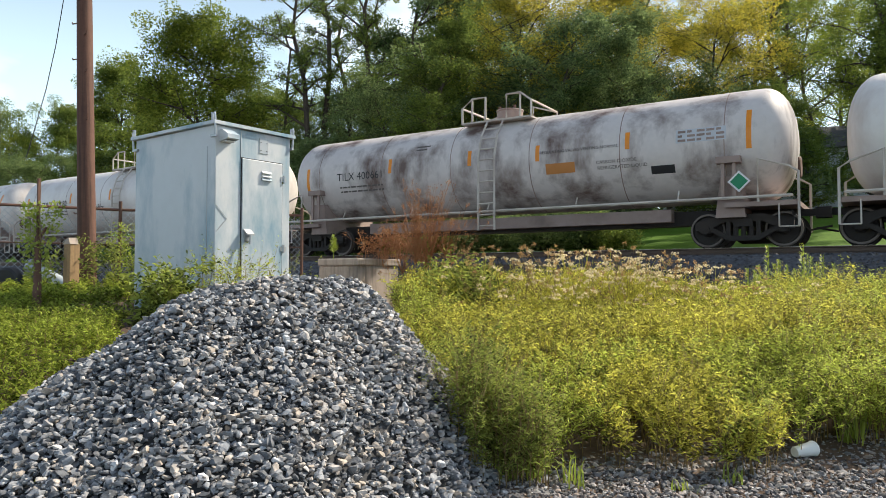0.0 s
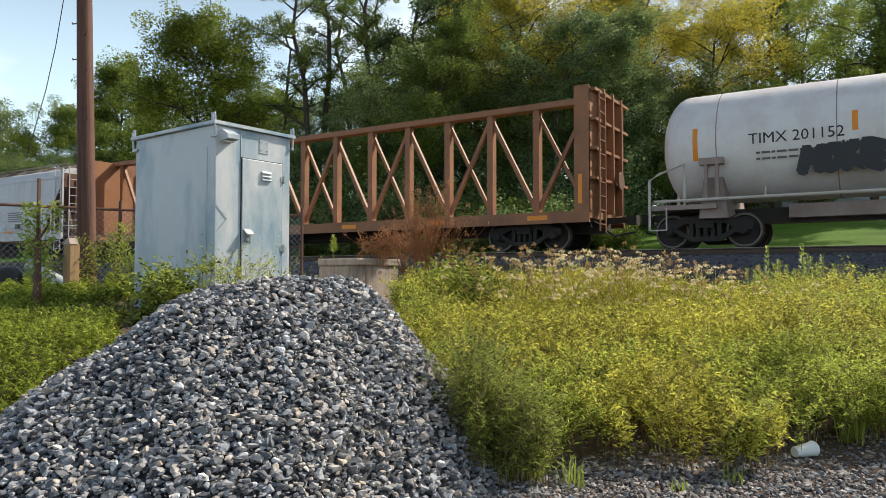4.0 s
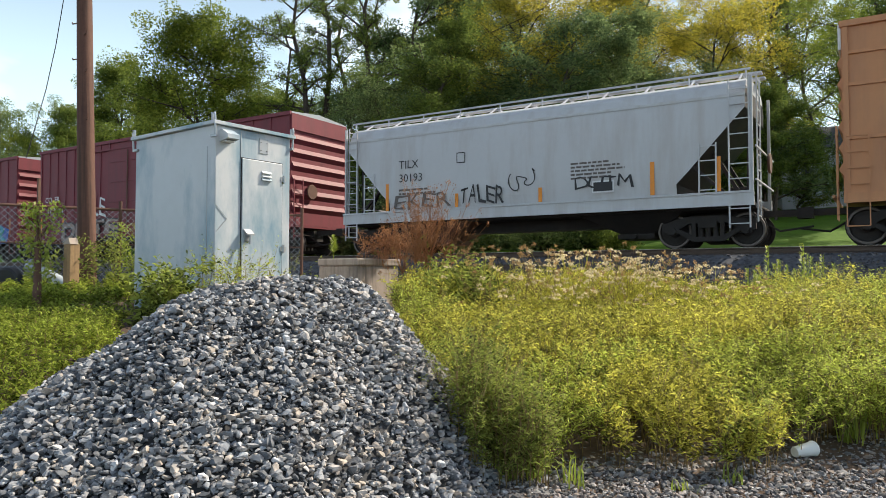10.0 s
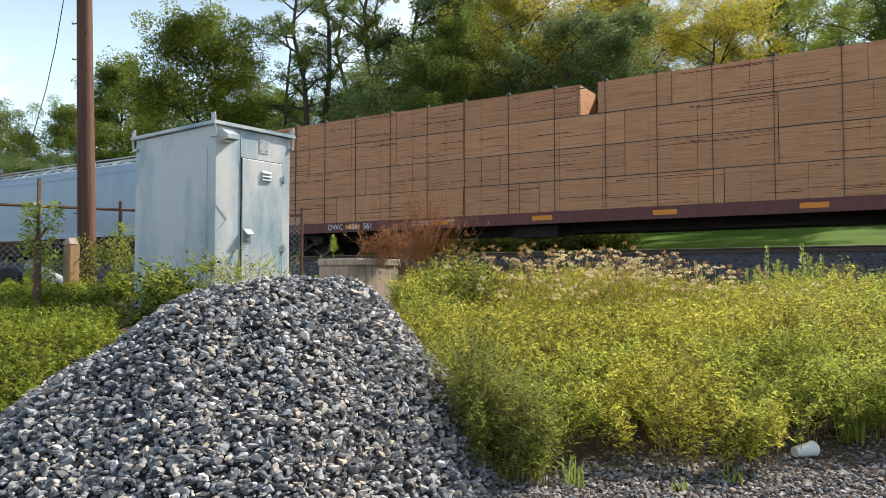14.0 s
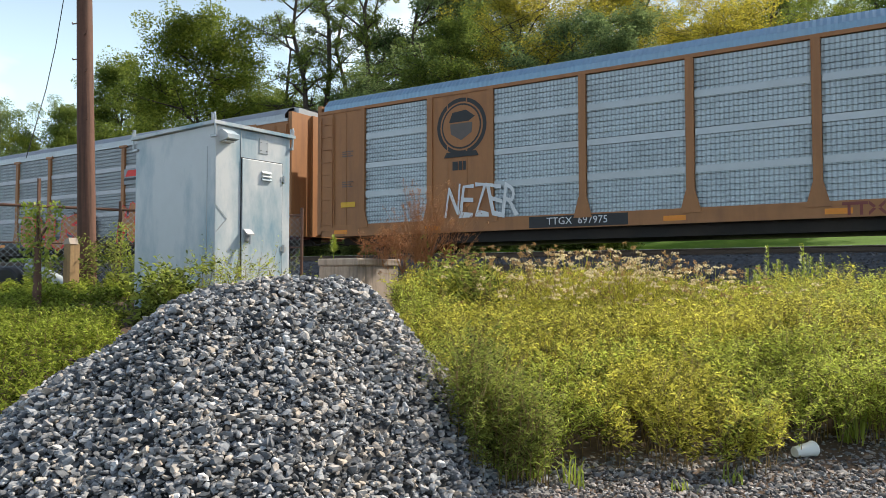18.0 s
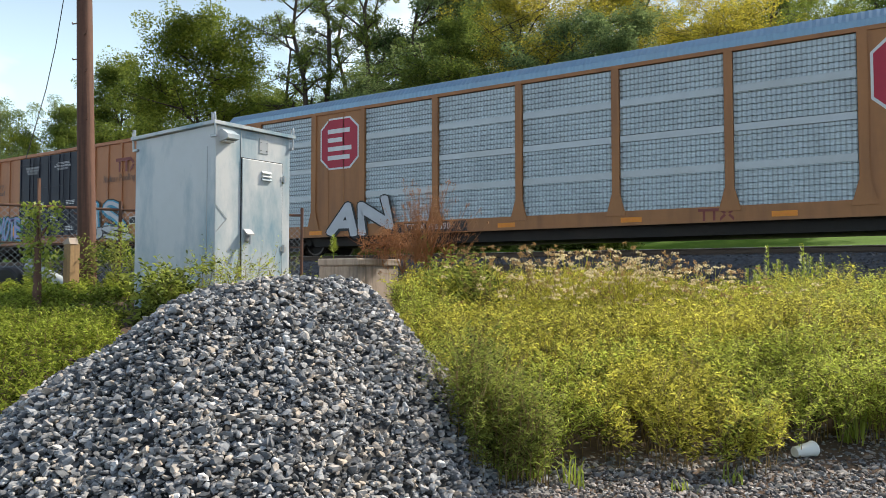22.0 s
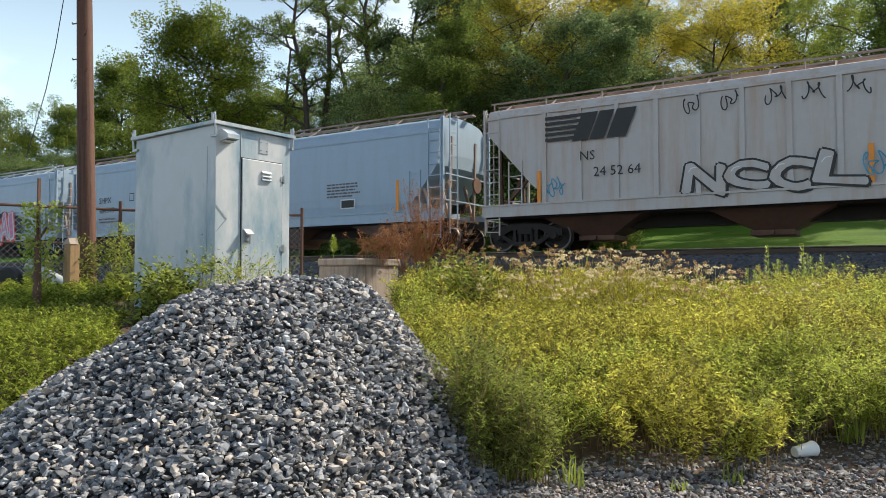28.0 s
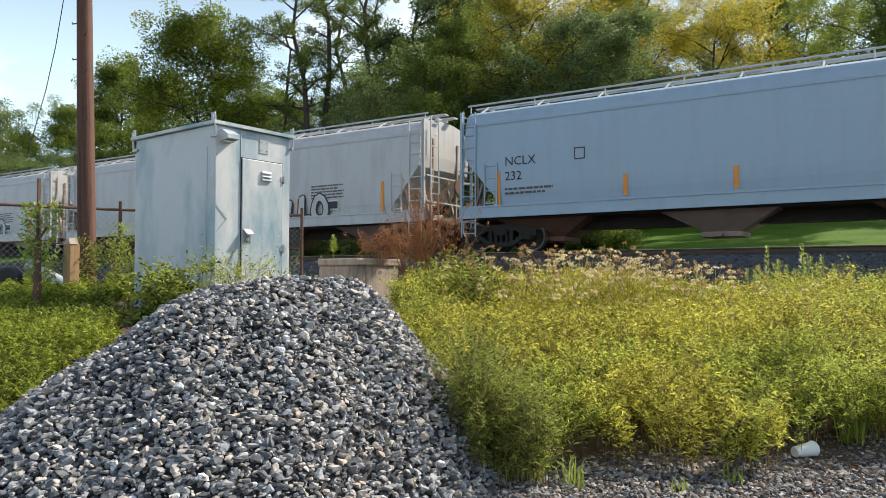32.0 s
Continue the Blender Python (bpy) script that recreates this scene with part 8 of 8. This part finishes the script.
    for x in (-h + 8.0,):
        plate(car, x - 1.25, x + 1.25, 2.85, 3.65, "silver", -1.52, "logo_ground")
        stripes_logo(car, x - 0.1, 3.40, 0.42, -1.527)
        bars(car, x - 0.3, 3.12, 1.2, 2, "ink", -1.527, 0.09, 0.13)
    plate(car, -h + 6.0, -h + 8.9, 0.63, 0.96, "ink", -1.523)
    words(car, "TTGX   971642", -h + 7.45, 0.80, 0.28, "chalk", -1.535)
    bars(car, 5.9, 0.95, 0.9, 1, "chalk", -1.53, 0.25)
    car, h = couple(auto_rack(pitch(), "silver", "silver-panelled car carrier with octagonal red signs"))
    for x in (-h + 5.5, h - 5.5):
        red_sign(car, x, 3.7, 0.82)
    graffiti(car, "AN", -h + 5.2, -h + 7.6, 0.62, 1.7, "silver", "ink", None, None, -1.556, 0.4, 68)
    plate(car, -h + 7.6, -h + 10.4, 0.63, 0.94, "ink", -1.523)
    words(car, "TTGX 696590", -h + 9.0, 0.79, 0.28, "chalk", -1.535)
    xx_mark(car, 3.6, 0.79, 0.33, -1.525)
    # yellow boxcars
    for k, (num, piece) in enumerate((("66 34 41", 0), ("66 65 13", 1), ("67 34 02", 2))):
        new_type = piece == 2
        car, h = couple(box_car(pitch(), "amber" if piece != 1 else "yellow", 5.0, 8 if not new_type else 7, new_type, "plug", None,
                                ("brownish-yellow ribbed boxcar with blue and white graffiti", "yellow ribbed boxcar with black and white graffiti", "brownish-yellow gridded boxcar with dark blue doors")[piece]))
        tx_logo(car, -h + 3.35, 3.6, 0.85, -1.53)
        words(car, "next\nload", -h + 1.5, 3.5, 0.36, "fadedink", -1.535)
        words(car, "any\nroad", -h + 5.15, 3.5, 0.36, "fadedink", -1.535)
        words(car, "TB OX", -h + 2.9, 2.55, 0.42, "fadedink", -1.535)
        words(car, num, -h + 2.9, 2.0, 0.42, "fadedink", -1.535)
        xx_mark(car, h - (3.0 if piece == 1 else 4.0), 3.95, 0.64, -1.53)
        if piece == 1:
            words(car, "Railcar Pooling\nExperts", h - 2.6, 3.15, 0.38, "ink", -1.535)
        else:
            words(car, "Railcar Pooling Experts" if piece == 0 else "RAILCAR POOLING EXPERTS", h - 3.4, 3.40, 0.40 if piece == 0 else 0.33, "ink" if piece == 0 else "fadedink", -1.535, stretch=0.92)
        close_door_words(car, 4.2, piece == 2, -1.57)
        stripes(car, (-h + 1.0, h - 1.3), 1.4, 2.2, -1.53)
        stripes(car, (-h + 4.4, -2.9, 3.0, 5.4), 1.2, 1.7, -1.56)
        plate(car, h - 2.2, h - 1.6, 1.2, 1.4, "ylabel", -1.53)
        plate(car, h - 3.3, h - 2.75, 1.45, 1.75, "chalk", -1.528, "data_frame")
        plate(car, h - 3.27, h - 2.78, 1.48, 1.72, "ink", -1.534, "data_plate")
        if piece == 0:
            graffiti(car, "JS", 2.7, 5.7, 0.95, 2.5, "skyblue", "ink", None, "chalk", -1.535, 0.3, 71, fade="silver")
            graffiti(car, "US", 2.3, 6.2, 0.85, 1.35, "silver", "ink", None, None, -1.556, 0.4, 72)
            graffiti(car, "REMOTE", -h + 4.0, -2.3, 0.95, 2.1, "skyblue", "navy", "green", "lilac", -1.535, 0.28, 73, fade="lilac")
            tag_scrawl(car, h - 1.2, 3.3, 0.7, 0.6, "fadedink", -1.53, 8, 4)
        elif piece == 1:
            graffiti(car, "CERVOS", -h + 0.3, -2.6, 0.9, 1.95, "silver", "ink", "ink", "chalk", -1.535, 0.22, 74, fade="ink")
            graffiti(car, "GORAMS", 2.7, h - 1.9, 0.95, 2.0, "silver", "ink", None, "chalk", -1.535, 0.24, 75, fade="lilac")
            tag_scrawl(car, h - 1.4, 2.9, 0.8, 1.0, "chalk", -1.53, 9, 4)
    # ribbed grey hoppers
    car, h = couple(hopper_car(pitch(), "nsgrey", 12, 4.0, 3, "pink", 1.6, chute="steel"))
    stripes_logo(car, -h + 3.9, 3.25, 0.72, -1.56)
    stripes(car, (-h + 1.75, h - 2.05), 1.35, 2.3, -1.50)
    car, h = couple(hopper_car(pitch(), "nsgrey", 12, 4.0, 3, "pink", 1.6, chute="rust"))
    stripes_logo(car, -h + 3.9, 3.3, 0.72, -1.56)
    plate(car, -h + 3.2, -h + 5.9, 1.35, 2.4, "navy", -1.563, "paint_patch", "dark blue repainted patch")
    words(car, "NS", -h + 3.9, 2.6, 0.36, "chalk", -1.575)
    words(car, "24 5", -h + 4.2, 2.1, 0.36, "chalk", -1.575)
    graffiti(car, "OCO", -h + 1.9, -h + 4.6, 1.35, 2.7, "skyblue", "navy", None, "chalk", -1.555, 0.2, 81)
    graffiti(car, "AGE", -h + 6.2, -h + 9.0, 1.35, 2.0, "skyblue", "navy", "skyblue", "chalk", -1.563, 0.3, 82)
    car, h = couple(hopper_car(pitch(), "nsgrey", 12, 4.0, 3, "pink", 1.6, chute="rust"))
    stripes_logo(car, -h + 3.1, 3.3, 0.74, -1.56)
    words(car, "NS", -h + 3.2, 2.5, 0.36, "ink", -1.57)
    words(car, "24 52 64", -h + 4.0, 2.05, 0.36, "ink", -1.57)
    graffiti(car, "NCCL", -h + 5.7, -h + 9.6, 1.36, 2.05, "nsgrey", "ink", None, "chalk", -1.563, 0.3, 83)
    for k, x in enumerate((-h + 5.7, -h + 6.6, -h + 7.6, -h + 8.4, -h + 9.3)):
        tag_scrawl(car, x, 3.3, 0.4, 0.45, "ink", -1.563, 20 + k, 2)
    tag_scrawl(car, -h + 1.9, 1.45, 0.6, 0.6, "skyblue", -1.5, 31, 4)
    tag_scrawl(car, h - 5.6, 1.45, 0.7, 0.6, "skyblue", -1.563, 32, 4)
    stripes(car, (-h + 1.8, -h + 9.7, h - 2.05), 1.32, 2.2, -1.563)
    # smooth blue-grey hoppers
    car, h = couple(hopper_car(pitch(), "grey", 0, 4.05, 4, "pink", 0.95, "SHPX", "464348", chute="pink", high=2.75, mx=1.95, mz=2.5))
    stripes(car, (-h + 1.4, h - 1.7), 1.34, 2.3)
    stripes(car, (-h + 6.4, -h + 9.0, h - 6.6, h - 9.2), 1.34, 1.8)
    level_stripes(car, (-h + 7.6, h - 7.8), 1.6, NEAR_Y, 0.5, 0.12)
    bars(car, -h + 5.3, 1.2, 2.2, 1, "ink", NEAR_Y - 0.045, 0.12)
    car, h = couple(hopper_car(pitch(), "grey", 0, 4.05, 4, "silver", 0.95, "NCLX", "112", chute="pink", high=2.75, mx=1.8, mz=2.4))
    graffiti(car, "FRESH", -h + 3.9, -h + 9.1, 1.1, 2.05, "silver", "ink", None, "green", NEAR_Y - 0.05, 0.26, 84, "white graffiti with black and green outline")
    graffiti(car, "BEUMAI", -h + 10.6, h - 2.9, 1.05, 2.35, "silver", "red", "navy", "pinkspray", NEAR_Y - 0.05, 0.22, 85, fade="pinkspray")
    stripes(car, (-h + 1.3, h - 1.6), 1.34, 2.3)
    stripes(car, (-h + 4.9, -h + 7.6, -h + 10.1, -h + 13.6), 1.5, 2.05)
    for n_, m_ in (("060", "rust"), ("232", "silver"), ("", "silver"), ("", "silver")):
        car, h = couple(hopper_car(pitch(), "grey" if n_ else "palegrey", 0, 4.05, 4, m_, 0.95, "NCLX" if n_ else "", n_, chute="pink", high=2.75, mx=1.5, mz=2.55))
        stripes(car, (-h + 1.3, h - 1.6), 1.34, 2.3)
        stripes(car, (-h + 5.0, -h + 7.7, -h + 11.0, h - 5.2), 1.4, 1.95)
        if n_ == "060":
            tag_scrawl(car, -h + 5.3, 1.7, 1.2, 0.6, "red", NEAR_Y, 41, 4, 0.02)
            tag_scrawl(car, h - 6.2, 1.6, 1.2, 0.7, "red", NEAR_Y, 43, 4, 0.02)
        elif not n_:
            graffiti(car, "DOLLO", h - 7.0, h - 3.9, 1.1, 2.0, "palegrey", "ink", None, None, NEAR_Y, 0.12, 86)


build_train()


def set_letters():
    """Turns the painted words into meshes of their own."""
    dg = bpy.context.evaluated_depsgraph_get()
    for ob in FONTS:
        me = bpy.data.meshes.new_from_object(ob.evaluated_get(dg))
        made = new("lettering", me)
        made.parent, made.matrix_basis = ob.parent, ob.matrix_basis
        if not me.materials:
            me.materials.append(ob.data.materials[0])
        c = ob.data
        bpy.data.objects.remove(ob)
        bpy.data.curves.remove(c)


set_letters()


def motions():
    """The train passes at an even speed, its wheels rolling while they are near."""
    for car, x in CARS:
        walk(car, [(0.0, pose(x, TRACK_Y, RAIL_Z)), (32.0, pose(x + SPEED * 32.0, TRACK_Y, RAIL_Z))])
    place = {car.name: x for car, x in CARS}
    step = 1 / FPS
    for car, wheel in WHEELS:
        t0 = max(0.0, (-16.0 - place[car.name]) / SPEED)
        t1 = min(32.0, (4.0 - place[car.name]) / SPEED)
        at, a, rows = wheel.matrix_basis.translation.copy(), 0.0, []
        if t1 <= t0:
            continue
        f0, f1 = int(t0 * FPS), int(t1 * FPS)
        if f0 > 0:
            rows.append((0.0, pose(*at)))
        for f in range(f0, f1 + 1):
            rows.append((f * step, pose(*at, 0, a, 0)))
            a += math.degrees(SPEED * step / 0.457)
        if f1 < 32 * FPS:
            rows.append((32.0, pose(*at, 0, a, 0)))
        walk(wheel, rows)


motions()
